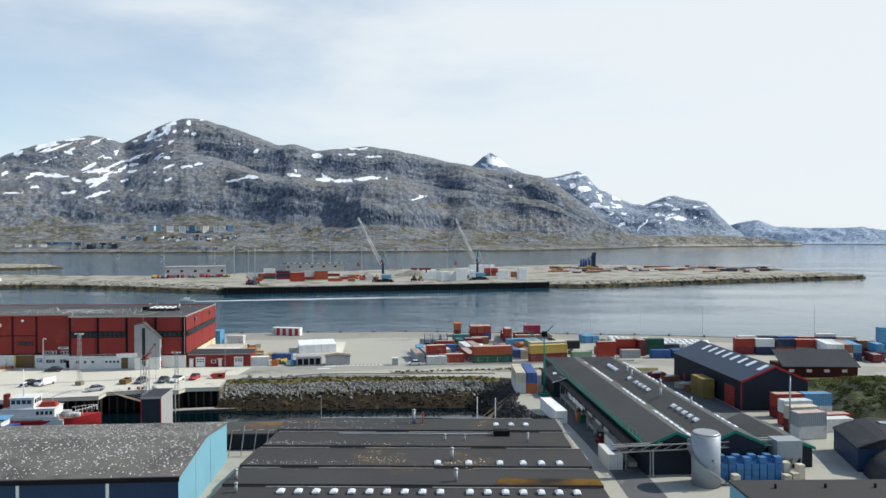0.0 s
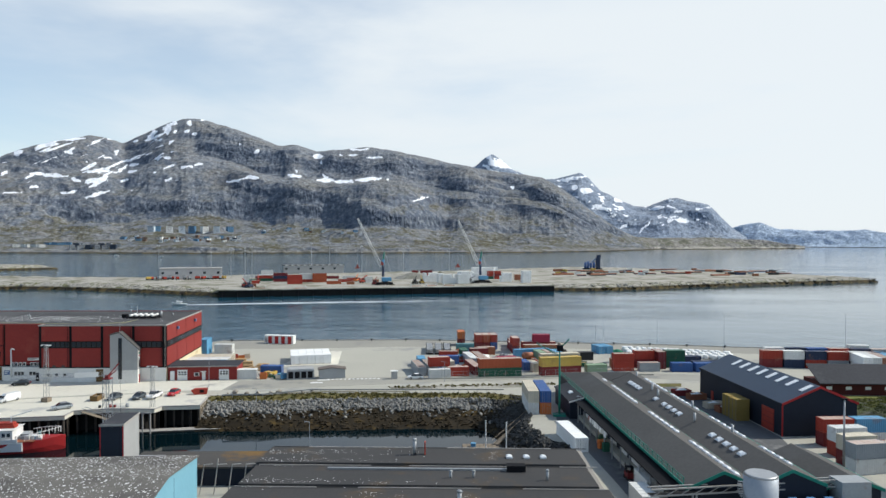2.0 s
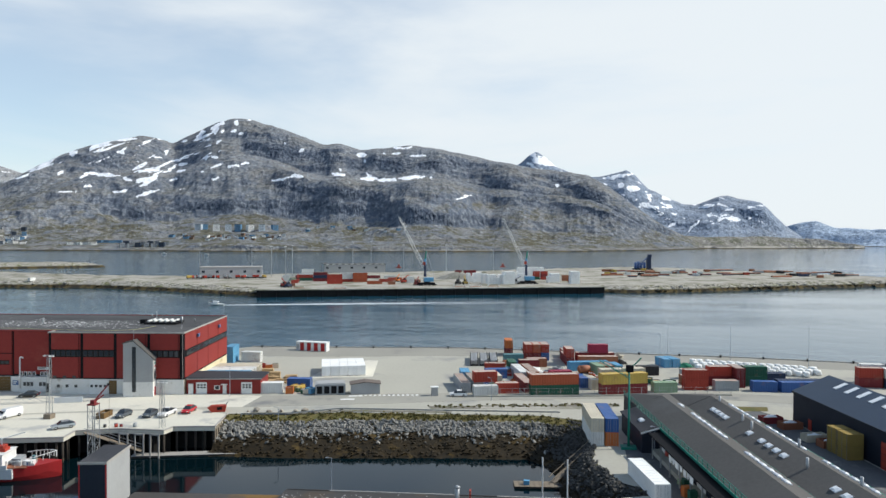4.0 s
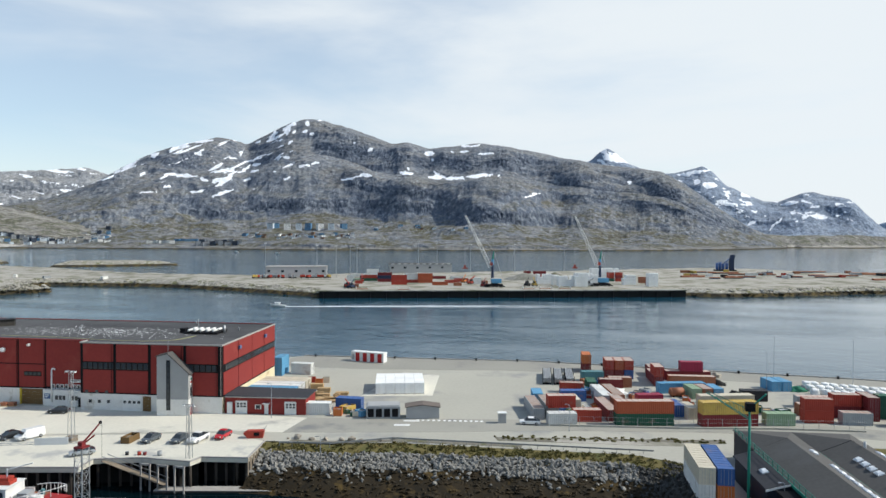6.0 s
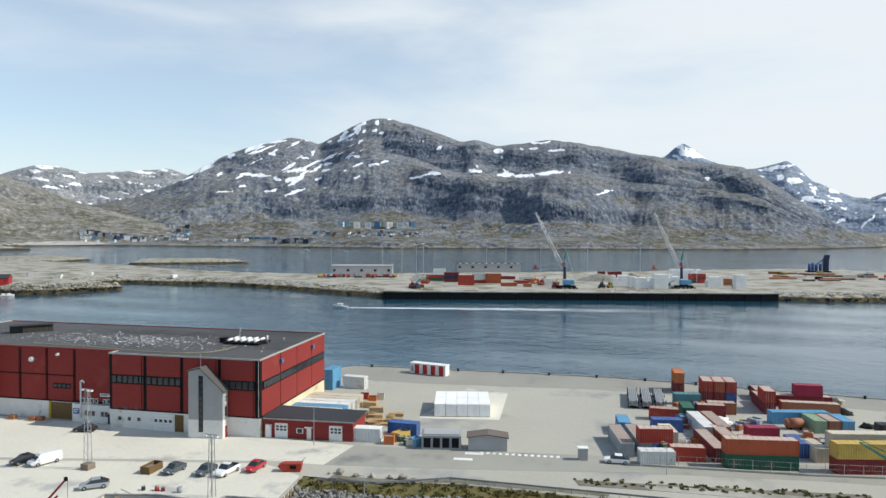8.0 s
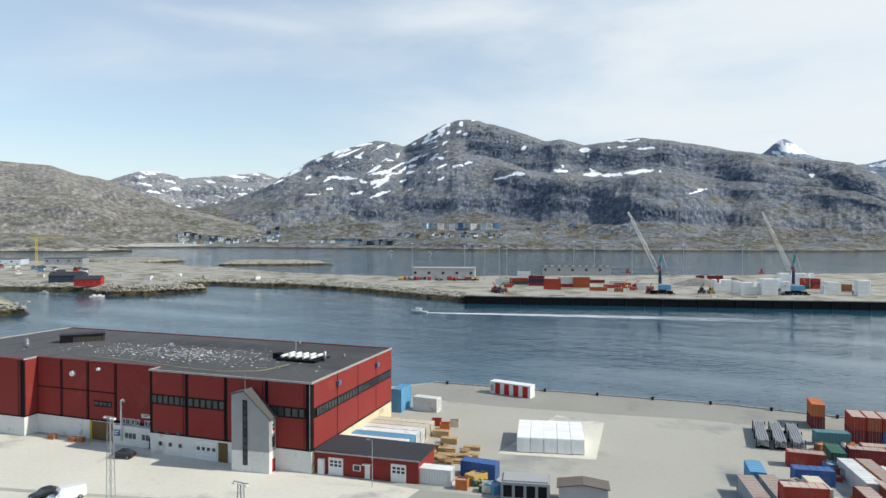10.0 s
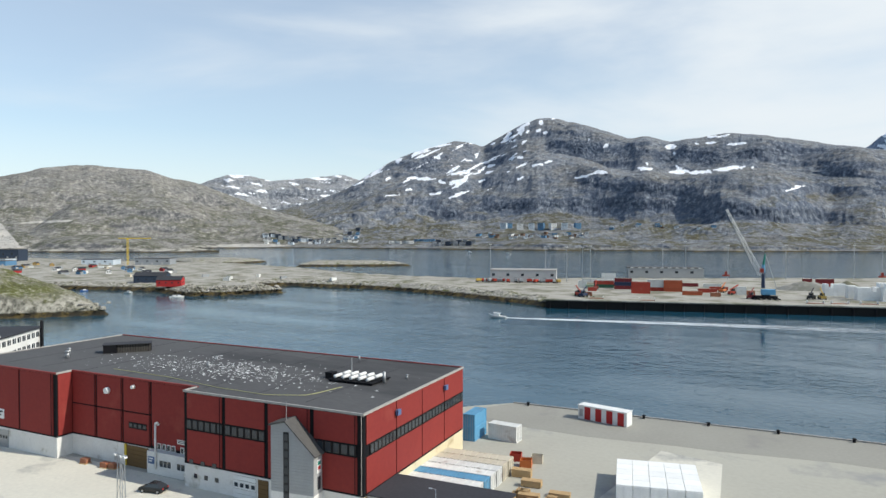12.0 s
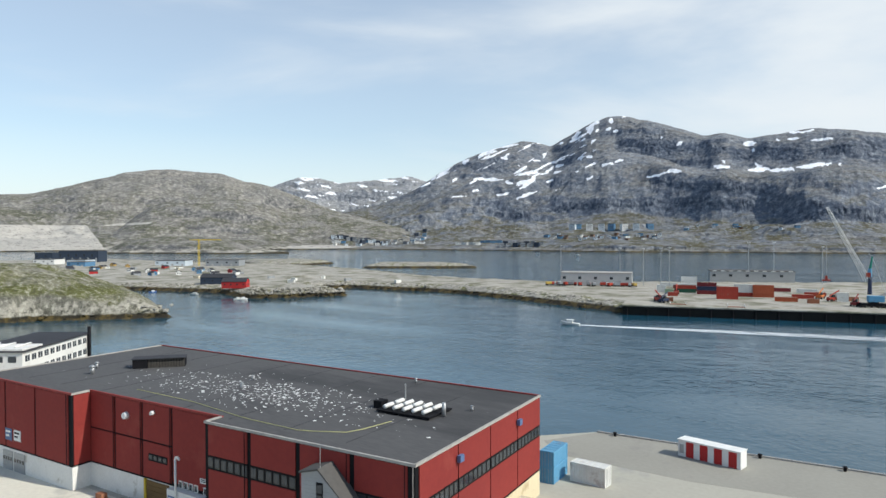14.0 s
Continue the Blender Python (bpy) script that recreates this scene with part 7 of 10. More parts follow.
soft_heap("trawl_net", "heap of black tarred netting in the yard", "fishing net", 24.6, 247.8, 1.9, 1.4, 1.2, M["black_net"], 13)
soft_heap("tarpaulin_boat", "boat under a white tarpaulin in the yard", "covered boat", -4.5, 239.6, 3.4, 1.5, 1.9, M["bag"], 15, 14)
dr = thing("buoy_tank", "rust-red steel tank lying in the yard", "tank", pose(10.0, 241.6, 0.0, 0, 0, 18))
bm = bmesh.new()
rod(bm, (-1.5, 0, 1.15), (1.5, 0, 1.15), 1.1, 14)
part("shell", bm, CM["rust"], dr, "", True)
for sx in (-1, 1):
    bm = bmesh.new()
    rod(bm, (sx * 1.5, 0, 1.15), (sx * 1.95, 0, 1.15), 1.1, 14, 0.5)
    part("end_cap", bm, CM["rust"], dr)
    part("saddle", boxes((sx - .15, sx + .15, -.9, .9, 0, .45)), M["black_strip"], dr)
ki = thing("kiosk", "small grey utility kiosk by the yard fence", "kiosk", pose(-28.3, 206.4, 0, 0, 0, 17))
part("body", boxes((-.8, .8, -.6, .6, 0, 2.1)), M["grey_clad"], ki)
part("roof", boxes((-.95, .95, -.75, .75, 2.1, 2.25)), M["white_paint"], ki)
part("door", boxes((-.35, .35, -.64, -.6, .1, 1.9)), M["steel"], ki)
# crates, drums and scrap heaped between the stacks
rng = random.Random(44)
for i in range(62):
    zone = ((-19, -9, 216.5, 227), (-13, -4, 250, 256), (-12.5, -9.5, 232, 243), (-1, 4, 236, 243), (11, 22, 228, 238), (26, 33, 222, 232), (-65.5, -58.6, 201.5, 206.5))[i % 7]
    x, y = rng.uniform(zone[0], zone[1]), rng.uniform(zone[2], zone[3])
    c = rng.choice(["blue", "white", "green", "red", "yellow", "grey", "sky", "cream", "rust", "orange"])
    w, d, h = rng.uniform(.6, 1.6), rng.uniform(.5, 1.1), rng.uniform(.6, 1.7)
    if i % 4 == 3:
        ob = thing("drum", f"{WORD.get(c, c)} steel drum among the containers", "drum", pose(x, y, 0, 0, 0, 0), "yard drums")
        bm = bmesh.new()
        rod(bm, (0, 0, 0), (0, 0, 1.0), .45, 10)
        part("shell", bm, CM[c], ob)
        bm = bmesh.new()
        rod(bm, (0, 0, 1.0), (0, 0, 1.05), .4, 10)
        part("lid", bm, M["steel"], ob)
    else:
        ob = thing("crate", f"{WORD.get(c, c)} storage crate among the containers", "crate", pose(x, y, 0, 0, 0, rng.uniform(0, 90)), "yard crates")
        t = .06
        part("side", boxes((-w, w, -d, -d + t, .12, h), (-w, w, d - t, d, .12, h), (-w, -w + t, -d + t, d - t, .12, h), (w - t, w, -d + t, d - t, .12, h)), CM[c], ob)
        part("bottom", boxes((-w + t, w - t, -d + t, d - t, .12, .2)), CM[c], ob)
        part("runner", boxes((-w, w, -d, -d + .15, 0, .12), (-w, w, d - .15, d, 0, .12)), M["wood"], ob)
        part("load", boxes((-w + .1, w - .1, -d + .1, d - .1, .2, h * .8)), M["pale_wood"] if i % 2 else CM["grey"], ob)


# ---- concrete deck on piles ----
DECK = [(-330, 86), (-104.6, 156.3), (-93.4, 159.3), (-94.2, 163.6), (-86.6, 166.4), (-77.0, 166.9), (-76.6, 169.6), (-68.3, 171.3), (-70.3, 181.2), (-80, 184.5), (-125, 169.5), (-330, 104)]
dk = thing("concrete_deck", "pale concrete wharf deck standing on dark piles", "wharf", kind="structure")
bm = bmesh.new()
prism(bm, DECK, -0.75, 0.006)
part("slab", bm, M["deck"], dk, "sunlit concrete slab")
edge = DECK[:9]
for p, q in zip(edge, edge[1:]):
    p, q = Vector(p), Vector(q)
    d = (q - p).normalized()
    ln = (q - p).length
    if p.x < -200:
        p, ln = p + d * (ln - 50), 50
    for i in range(max(1, int(ln / 1.9))):
        c = p + d * (0.6 + i * 1.9) + Vector((-d.y, d.x)) * 0.5
        bm = bmesh.new()
        rod(bm, (c.x, c.y, SEA - 2), (c.x, c.y, -0.75), 0.24, 7)
        part("pile", bm, M["dark_pile"], dk)
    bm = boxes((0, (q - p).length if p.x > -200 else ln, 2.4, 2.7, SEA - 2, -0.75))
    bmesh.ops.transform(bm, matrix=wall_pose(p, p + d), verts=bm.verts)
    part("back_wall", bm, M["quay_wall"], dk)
    bm = boxes((0, ln, -0.05, 0.25, 0.006, 0.22))
    bmesh.ops.transform(bm, matrix=wall_pose(p, p + d), verts=bm.verts)
    part("kerb", bm, M["roof_trim"], dk)
# rusty sheet piles at the deck's end
p, q = Vector((-68.3, 171.3)), Vector((-70.3, 181.2))
for i in range(12):
    bm = boxes((i * 0.84, i * 0.84 + 0.5, -0.12 if i % 2 else -0.02, 0.2, SEA - 1.5, -0.05))
    bmesh.ops.transform(bm, matrix=wall_pose(p, q), verts=bm.verts)
    part("sheet_pile", bm, M["wood"], dk, "rust-stained sheet pile")
# gangway from the deck and a floating pontoon
gw = thing("gangway", "grey timber gangway sloping down from the wharf", "gangway", look((-92.5, 164.2, -0.1), (-80.5, 165.6, -3.9)))
part("tread", boxes((-0.7, 0.7, -0.1, 0.0, -12.2, 0)), M["wood"], gw)
for s in (-0.7, 0.7):
    part("handrail", boxes((s - .04, s + .04, 0.85, 0.95, -12.2, 0)), M["steel"], gw)
for a, b, w, lab in (((-82.5, 164.2), (-59.0, 170.4), 2.2, "long pale floating pontoon below the wharf"), ((-6.5, 160.2), (2.2, 161.2), 2.8, "small timber pontoon in the inlet")):
    a, b = Vector(a), Vector(b)
    ob = thing("pontoon", lab, "pontoon", wall_pose(a, b), "pontoons")
    ln = (b - a).length
    part("float", boxes((0, ln, 0, w, SEA - 0.4, SEA + 0.35)), M["dark_pile"], ob)
    for i in range(int(ln / 0.9)):
        part("plank", boxes((i * 0.9 + .02, i * 0.9 + .86, -0.05, w + .05, SEA + 0.35, SEA + 0.42)), M["roof_trim"] if ln > 12 else M["wood"], ob)
ob = thing("gangway", "timber gangway from the rocks to the pontoon", "gangway", look((8.6, 174.6, -0.2), (0.2, 163.0, SEA + 0.6)))
part("tread", boxes((-0.6, 0.6, -0.1, 0.0, -15.0, 0)), M["wood"], ob)
for s in (-0.6, 0.6):
    part("handrail", boxes((s - .04, s + .04, 0.85, 0.95, -15.0, 0)), M["wood"], ob)
ob = thing("tub", "small white and blue plastic tub on the pontoon", "tub", pose(-4.4, 161.6, SEA + 0.42))
part("shell", boxes((-.5, .5, -.4, .4, 0, .7)), CM["sky"], ob)
for x, y in ((-1.6, 152.0), (2.4, 151.5)):
    ob = thing("mooring_pole", "tall thin white mooring pole", "pole", pose(x, y, SEA - 1), "mooring poles")
    bm = bmesh.new()
    rod(bm, (0, 0, 0), (0, 0, 9.5), 0.12, 6)
    part("pole", bm, M["white_paint"], ob)
# loading frames at the wharf front
for x, y in ((-84.5, 164.8), (-81.2, 165.0), (-78.0, 165.2)):
    ob = thing("fender_frame", "weathered timber fender frame at the wharf", "fender frame", pose(x, y, 0), "fender frames")
    for s in (-0.9, 0.9):
        part("post", boxes((s - .12, s + .12, -.12, .12, SEA - 1, -0.2)), M["roof_trim"], ob)
    part("beam", boxes((-1.1, 1.1, -.14, .14, -0.5, -0.2)), M["roof_trim"], ob)
# tool clutter near the deck edge
for x, y, s, c in ((-88.2, 168.0, 0.35, "red"), (-87.2, 168.2, 0.3, "maroon"), (-84.4, 168.6, 0.4, "grey"), (-90.3, 167.4, 0.3, "black")):
    ob = thing("drum", "small painted steel drum on the wharf", "drum", pose(x, y, 0.006), "steel drums")
    bm = bmesh.new()
    rod(bm, (0, 0, 0), (0, 0, s * 2), s, 12)
    part("shell", bm, CM[c], ob)
    bm = bmesh.new()
    rod(bm, (0, 0, s * 2), (0, 0, s * 2 + .05), s * .92, 12)
    part("lid", bm, M["steel"], ob)
# slewing crane: lattice mast behind the hoist tower, level jib and a red luffing boom
kc = thing("slewing_crane", "small slewing crane with a lattice mast and red boom", "crane", pose(-65.3, 129.0, 0))
for sx in (-.55, .55):
    for sy in (-.55, .55):
        bm = bmesh.new()
        rod(bm, (sx, sy, 0), (sx, sy, 15.0), 0.06, 5)
        part("leg", bm, M["steel"], kc)
for k in range(4):
    bm = bmesh.new()
    c0, c1 = ((-.55, -.55), (.55, -.55), (.55, .55), (-.55, .55))[k], ((.55, -.55), (.55, .55), (-.55, .55), (-.55, -.55))[k]
    for i in range(11):
        z = i * 1.35
        p, q = ((c0, c1), (c1, c0))[i % 2]
        rod(bm, (p[0], p[1], z), (q[0], q[1], z + 1.35), .03, 4)
        rod(bm, (c0[0], c0[1], z), (c1[0], c1[1], z), .025, 4)
    part("bracing", bm, M["steel"], kc)
part("slewing_ring", boxes((-.6, .6, -.6, .6, 15.0, 15.2), (-.3, .3, -.3, .3, 15.2, 15.7)), CM["maroon"], kc)
jib = part("jib", bmesh.new(), M["steel"], kc, "level galvanised lattice jib")
bm = bmesh.new()
JD, JS = Vector((-.9, -.42, .02)), Vector((-.42, .9, 0)) * .35
foot = Vector((-.4, 0, 15.6))
for i in range(14):
    a, b = foot + JD * i, foot + JD * (i + 1)
    up = Vector((0, 0, .6))
    rod(bm, a - JS, b - JS, .028, 4)
    rod(bm, a + JS, b + JS, .028, 4)
    rod(bm, a + up, b + up, .028, 4)
    rod(bm, a - JS, b + up, .014, 3)
    rod(bm, a + JS, b + up, .014, 3)
    rod(bm, a - JS, b + JS, .014, 3)
bm.to_mesh(jib.data)
bm.free()
bm = bmesh.new()
p, q = foot + JD * 1.0, foot + JD * 4.6
vs = [bm.verts.new(c - JS * 1.1 + Vector((0, -.06 * k, dz))) for k in (0, 1) for c, dz in ((p, -.1), (q, -.1), (q, .72), (p, .72))]
for f in ((0, 1, 2, 3), (7, 6, 5, 4), (0, 4, 5, 1), (1, 5, 6, 2), (2, 6, 7, 3), (3, 7, 4, 0)):
    bm.faces.new([vs[k] for k in f])
bmesh.ops.recalc_face_normals(bm, faces=bm.faces)
part("jib_panel", bm, M["white_paint"], kc, "blank white panel on the jib")
bm = bmesh.new()
rod(bm, (0, 0, 15.4), (1.2, 1.6, 17.6), .13, 6, .09)
part("boom", bm, CM["maroon"], kc, "rusty red luffing boom")
bm = bmesh.new()
rod(bm, (.1, .1, 15.4), (1.0, .9, 16.3), .1, 6)
part("boom_strut", bm, CM["maroon"], kc)
part("boom_head", boxes((1.08, 1.32, 1.48, 1.72, 17.45, 17.8)), M["black_strip"], kc)
bm = bmesh.new()
rod(bm, (1.3, 1.7, 17.6), (1.3, 1.7, 6.0), .02, 4)
part("rope", bm, M["black_strip"], kc)

# ---- rock bank of the inlet ----
TOPL = [(-70.5, 181.2), (-57, 182.6), (-46, 187.0), (-20, 189.6), (-2, 191.6), (6.5, 188.5), (9.2, 177), (7.3, 163), (11.3, 151), (17, 147.5)]
LOWL = [(-67.5, 165.5), (-56, 166.5), (-42, 167.5), (-20, 172.0), (-6, 173.5), (-3, 171), (-0.5, 166), (0.5, 157), (5, 146.5), (9, 143)]
nu, nv = 240, 26


def along(line, u):
    pts = np.array(line)
    k = np.concatenate([[0], np.cumsum(np.hypot(*np.diff(pts, axis=0).T))])
    return np.interp(u * k[-1], k, pts[:, 0]), np.interp(u * k[-1], k, pts[:, 1])


U, V = np.meshgrid(np.linspace(0, 1, nu), np.linspace(0, 1, nv))
tx, ty = along(TOPL, U)
# match corners of both lines by their index rather than their length
kt = np.linspace(0, 1, len(TOPL))
pt, pl = np.array(TOPL), np.array(LOWL)
seg = np.concatenate([[0], np.cumsum(np.hypot(*np.diff(pt, axis=0).T))])
seg /= seg[-1]
lx, ly = np.interp(U, seg, pl[:, 0]), np.interp(U, seg, pl[:, 1])
BX, BY = tx + (lx - tx) * V, ty + (ly - ty) * V
BZ = np.interp(V, [0, .04, .22, .34, .62, 1.0], [-0.02, 0.02, -0.55, -1.5, -3.3, -6.2]) + np.where(V > .05, 0.55, 0.05) * (fbm(BX / 2.2, BY / 2.2, 4, seed=8) - 0.5)
me = grid_mesh("rock_bank", BX, BY, BZ, M["grass"])
me.materials.append(M["weed_gap_stone"])
me.materials.append(M["stone"])
qv = ((V[:-1, :-1] + V[1:, 1:]) / 2 + 0.06 * (fbm(BX[:-1, :-1] / 5, BY[:-1, :-1] / 5, 3, seed=2) - .5)).ravel()
# dark weed colour also lies under the upper stones as painted shade in the gaps
me.polygons.foreach_set("material_index", np.where(qv < np.where(U[:-1, :-1].ravel() < 0.62, 0.27, 0.10), 0, 1).astype(np.int32))
me.flip_normals()
bank = tagged(new("rock_bank", me), "rip-rap rock bank with grass on top and brown weed below", "rock bank", kind="structure")
STONES = [stone_mesh("stone", k, M["stone"], 0.75) for k in range(8)]
WEEDS = [stone_mesh("weed_gap_stone", 20 + k, M["weed_gap_stone"], 0.6) for k in range(5)]
rng = random.Random(2)


def bank_at(u, v):
    i, j = int(v * (nv - 1)), int(u * (nu - 1))
    return BX[i, j], BY[i, j], BZ[i, j]


def scatter(name, shapes, spots, mat):
    """Joins many copies of a few stone shapes into one mesh."""
    verts, faces = [], []
    base = [(np.array([v.co[:] for v in me.vertices]), [tuple(f.vertices) for f in me.polygons]) for me in shapes]
    for k, m in enumerate(spots):
        co, fs = base[k % len(base)]
        mm, n = np.array(m), len(verts)
        verts += (co @ mm[:3, :3].T + mm[:3, 3]).tolist()
        faces += [tuple(i + n for i in f) for f in fs]
    me = bpy.data.meshes.new(name)
    me.from_pydata(verts, [], faces)
    me.materials.append(mat)
    ob = new(name, me)
    ob.parent = bank
    ob["kind"] = "stuff"
    return ob


count, spots = 0, []
for k in range(4600):
    u = rng.random()
    band = 0.27 if u < 0.62 else 0.10
    deepest = 0.17 + 0.12 * float(vnoise(np.array([u * 26.0]), np.array([0.5]), 4)[0])
    v = band - 0.03 + (deepest if u < 0.62 else 0.62) * rng.random() ** 1.15
    if k % 9 == 0:
        v += 0.2 * rng.random()
    x, y, z = bank_at(u, min(v, 0.95))
    s = 0.42 + 0.62 * rng.random() ** 2.0
    m = pose(x + rng.uniform(-.3, .3), y + rng.uniform(-.3, .3), z + 0.14 * s, rng.random() * 60, rng.random() * 60, rng.random() * 360) @ Matrix.Diagonal((s * rng.uniform(.9, 1.5), s * rng.uniform(.7, 1.1), s, 1))
    if count < 300 and -66 < x < -22:
        ob = new("stone", STONES[k % 8])
        ob.parent = bank
        ob.matrix_basis = m
        count += 1
    else:
        spots.append(m)
# stones at the east end are coloured dark for the bank's own shade
M["shaded_stone"] = surface("shaded_bank_stone", (0.085, 0.083, 0.078), (0.03, 0.03, 0.028), 0.7, scale=0.6, fine=3, bump=0.4)
scatter("stone_rubble", STONES, [m for m in spots if m.translation.x < -1], M["stone"])
scatter("stone_rubble", STONES, [m for m in spots if m.translation.x >= -1], M["shaded_stone"])
spots = []
for k in range(1100):
    x, y, z = bank_at(rng.random(), 0.46 + 0.38 * rng.random())
    spots.append(pose(x, y, z, rng.random() * 30, rng.random() * 30, rng.random() * 360) @ Matrix.Diagonal((rng.uniform(.5, 1.5), rng.uniform(.4, 1.0), rng.uniform(.3, .6), 1)))
scatter("weed_rubble", WEEDS, spots, M["weed_gap_stone"])
# rough verge between road and inlet
M["dirt"] = surface("stony_dirt", (0.22, 0.205, 0.17), (0.13, 0.12, 0.095), 0.95, scale=0.5, fine=2.5, stain=(0.10, 0.105, 0.045), stain_amount=0.5, stain_scale=0.35, bump=0.6, bump_scale=3)
sheet("ground_verge", [(-28, 195.6), (-14, 198.6), (0, 201.6), (16, 205.4), (16, 203.0), (0, 198.6), (-14, 195.6), (-27, 193.4)], 0.045, M["dirt"], "dark stony verge between the road and a path", "verge")
sheet("ground_verge", [(-66, 183.6), (-58, 184.8), (-46, 189.2), (-22, 191.8), (-22, 190.4), (-45.6, 187.8), (-57, 183.4), (-66, 182.2)], 0.04, M["dirt"], "stony dirt strip above the grass bank", "verge")
sheet("ground_verge", [(-16, 195.4), (0, 197.6), (14, 200.5), (14, 202.2), (0, 200.2), (-18, 197.4)], 0.05, M["gravel"], "stony verge strip beside the road", "verge")
sheet("ground_verge", [(72, 205.5), (86, 206.5), (86, 198.5), (70, 199.5)], 0.05, M["grass"], "patch of rough grass behind the navy hall", "verge")
sheet("ground_verge", [(36, 206.5), (50, 208), (49, 204), (37, 202)], 0.05, M["grass"], "patch of rough grass beside the shed", "verge")

# ---- long twin-gabled shed with green trim ----
LS = pose(27.2, 115.0, 0, 0, 0, 8)
ls = gable_shed("packing_shed", "long dark twin-gabled packing shed with sea-green trim", LS, 9.9, 69, 4.8, 2.1, M["navy"], M["shed_roof"], M["green_trim"], "shed", 0.25)
ls2 = gable_shed("packing_shed", "long dark gabled shed with roof lights and green trim", LS @ pose(9.95, 0, 0), 9.8, 69, 4.8, 2.1, M["navy"], M["shed_roof"], M["green_trim"], "shed", 0.05)
# hipped far ends
for ob, x0 in ((ls, 0.0), (ls2, 0.0)):
    part("wall", boxes((0.02, 9.78, 69.02, 80.6, -.2, 4.7)), M["navy"], ob)
    bm = bmesh.new()
    a, b, c, d, e = [bm.verts.new(p) for p in ((-.25, 69.3, 4.86), (10.0, 69.3, 4.86), (10.0, 81.0, 4.86), (-.25, 81.0, 4.86), (4.9, 69.3, 7.1))]
    for f in ((a, e, d), (e, c, d), (e, b, c), (a, b, e), (d, c, b, a)):
        bm.faces.new(f)
    bmesh.ops.recalc_face_normals(bm, faces=bm.faces)
    part("hip_roof", bm, M["shed_roof"], ob)
kz = 2.1 / 4.95
for i in range(28):
    y = 1.5 + i * 2.35
    if i in (7, 8, 15, 16, 17, 25, 26):
        continue
    dome_light(ls, 7.3, y, 4.8 + kz * (9.9 - 7.3) + 0.25, 0.9, 1.6, 23)
for i in range(27):
    y = 6 + i * 2.3
    if i in (4, 5, 12, 13, 20):
        continue
    dome_light(ls2, 7.6, y, 4.8 + kz * (9.8 - 7.6) + 0.25, 0.8, 1.5, 23)
for y in (10, 12.5, 15, 17.5, 20, 34, 36.5, 39, 41.5, 46, 56, 58, 60, 62):
    dome_light(ls2, 2.6, y, 4.8 + kz * 2.6 + 0.25, 1.0, 1.4, -23)
for x, y, s in ((6.0, 20, .7), (6.4, 37, .7), (3.0, 28, .6), (3.4, 47, .8), (4.0, 52, .7), (5.4, 66, .7)):
    bm = bmesh.new()
    rod(bm, (x, y, 5.5), (x, y, 7.6 + s * .4), 0.22, 7)
    part("vent_pipe", bm, M["steel"], ls2)
rail = thing("roof_railing", "green steel railing along the shed eaves", "railing", LS)
for i in range(40):
    bm = boxes((-0.3, -0.22, 1 + i * 2.0, 1.08 + i * 2.0, 4.9, 5.9))
    part("post", bm, M["green_trim"], rail)
for z in (5.4, 5.85):
    part("bar", boxes((-0.3, -0.24, 0.5, 80, z, z + .07)), M["green_trim"], rail)
# loading side: dark canopy, posts, dock doors
cp = thing("loading_canopy", "dark loading canopy on steel posts", "canopy", LS)
part("roof", boxes((-2.6, -0.05, 2, 53, 3.9, 4.15)), M["black_strip"], cp)
for i in range(11):
    part("post", boxes((-2.5, -2.3, 3 + i * 4.8, 3.2 + i * 4.8, 0, 3.9)), M["steel"], cp)
for i in range(6):
    part("dock_door", boxes((-0.1, -0.02, 20 + i * 6, 23.6 + i * 6, 0.8, 3.4)), M["white_paint"], cp, "white dock door")
for i, (y0, w) in enumerate(((30, 1.4), (32, .5), (33, 1.2), (34.8, 1.0), (36.4, 1.6), (38.6, .6), (39.8, 1.3))):
    part("sign_bar", boxes((-2.72, -2.66, y0, y0 + w, 2.9 + .15 * (i % 2), 3.9)), M["white_paint"], cp, "white painted sign mark")
part("dock", boxes((-1.6, -0.12, 4, 62, 0, 0.8)), M["concrete"], cp)
wing = thing("lean_to", "dark lean-to wing with a felted roof and white verge", "lean-to", LS)
bm = bmesh.new()
extrude_y(bm, [(-3.4, 0), (-.3, 0), (-.3, 4.6), (-3.4, 3.7)], 54.2, 68.8)
part("wall", bm, M["navy"], wing)
bm = bmesh.new()
extrude_y(bm, [(-3.7, 3.72), (-.32, 4.7), (-.32, 4.9), (-3.7, 3.92)], 53.9, 69)
part("roof", bm, M["roof_felt"], wing)
bm = bmesh.new()
extrude_y(bm, [(-3.72, 3.55), (-.32, 4.55), (-.32, 4.8), (-3.72, 3.85)], 53.8, 53.9)
part("verge_board", bm, M["white_wall"], wing)
dome_light(wing, -1.9, 60, 4.5, 1.0, 1.6, -16)
# lorry boxes and dockside clutter
for x, y, l, c in ((16.2, 145.0, 12.19, "reefer"), (22.6, 117.0, 6.06, "white"), (24.6, 123.5, 6.06, "white")):
    deep(c, l, (x, y), 8 if x > 20 else 12, 0.0, "trailers at the loading dock")
fl = thing("forklift", "dark red forklift truck beside the dock", "forklift", pose(22.2, 131.8, 0, 0, 0, 100))
part("body", boxes((-1.1, 0.6, -.6, .6, .3, 1.2)), CM["maroon"], fl)
part("guard", boxes((-.8, .4, -.55, -.5, 1.2, 2.1), (-.8, .4, .5, .55, 1.2, 2.1), (-.8, .4, -.5, .5, 2.05, 2.1)), M["black_strip"], fl)
part("mast", boxes((.65, .75, -.4, -.3, .1, 2.4), (.65, .75, .3, .4, .1, 2.4)), M["black_strip"], fl)
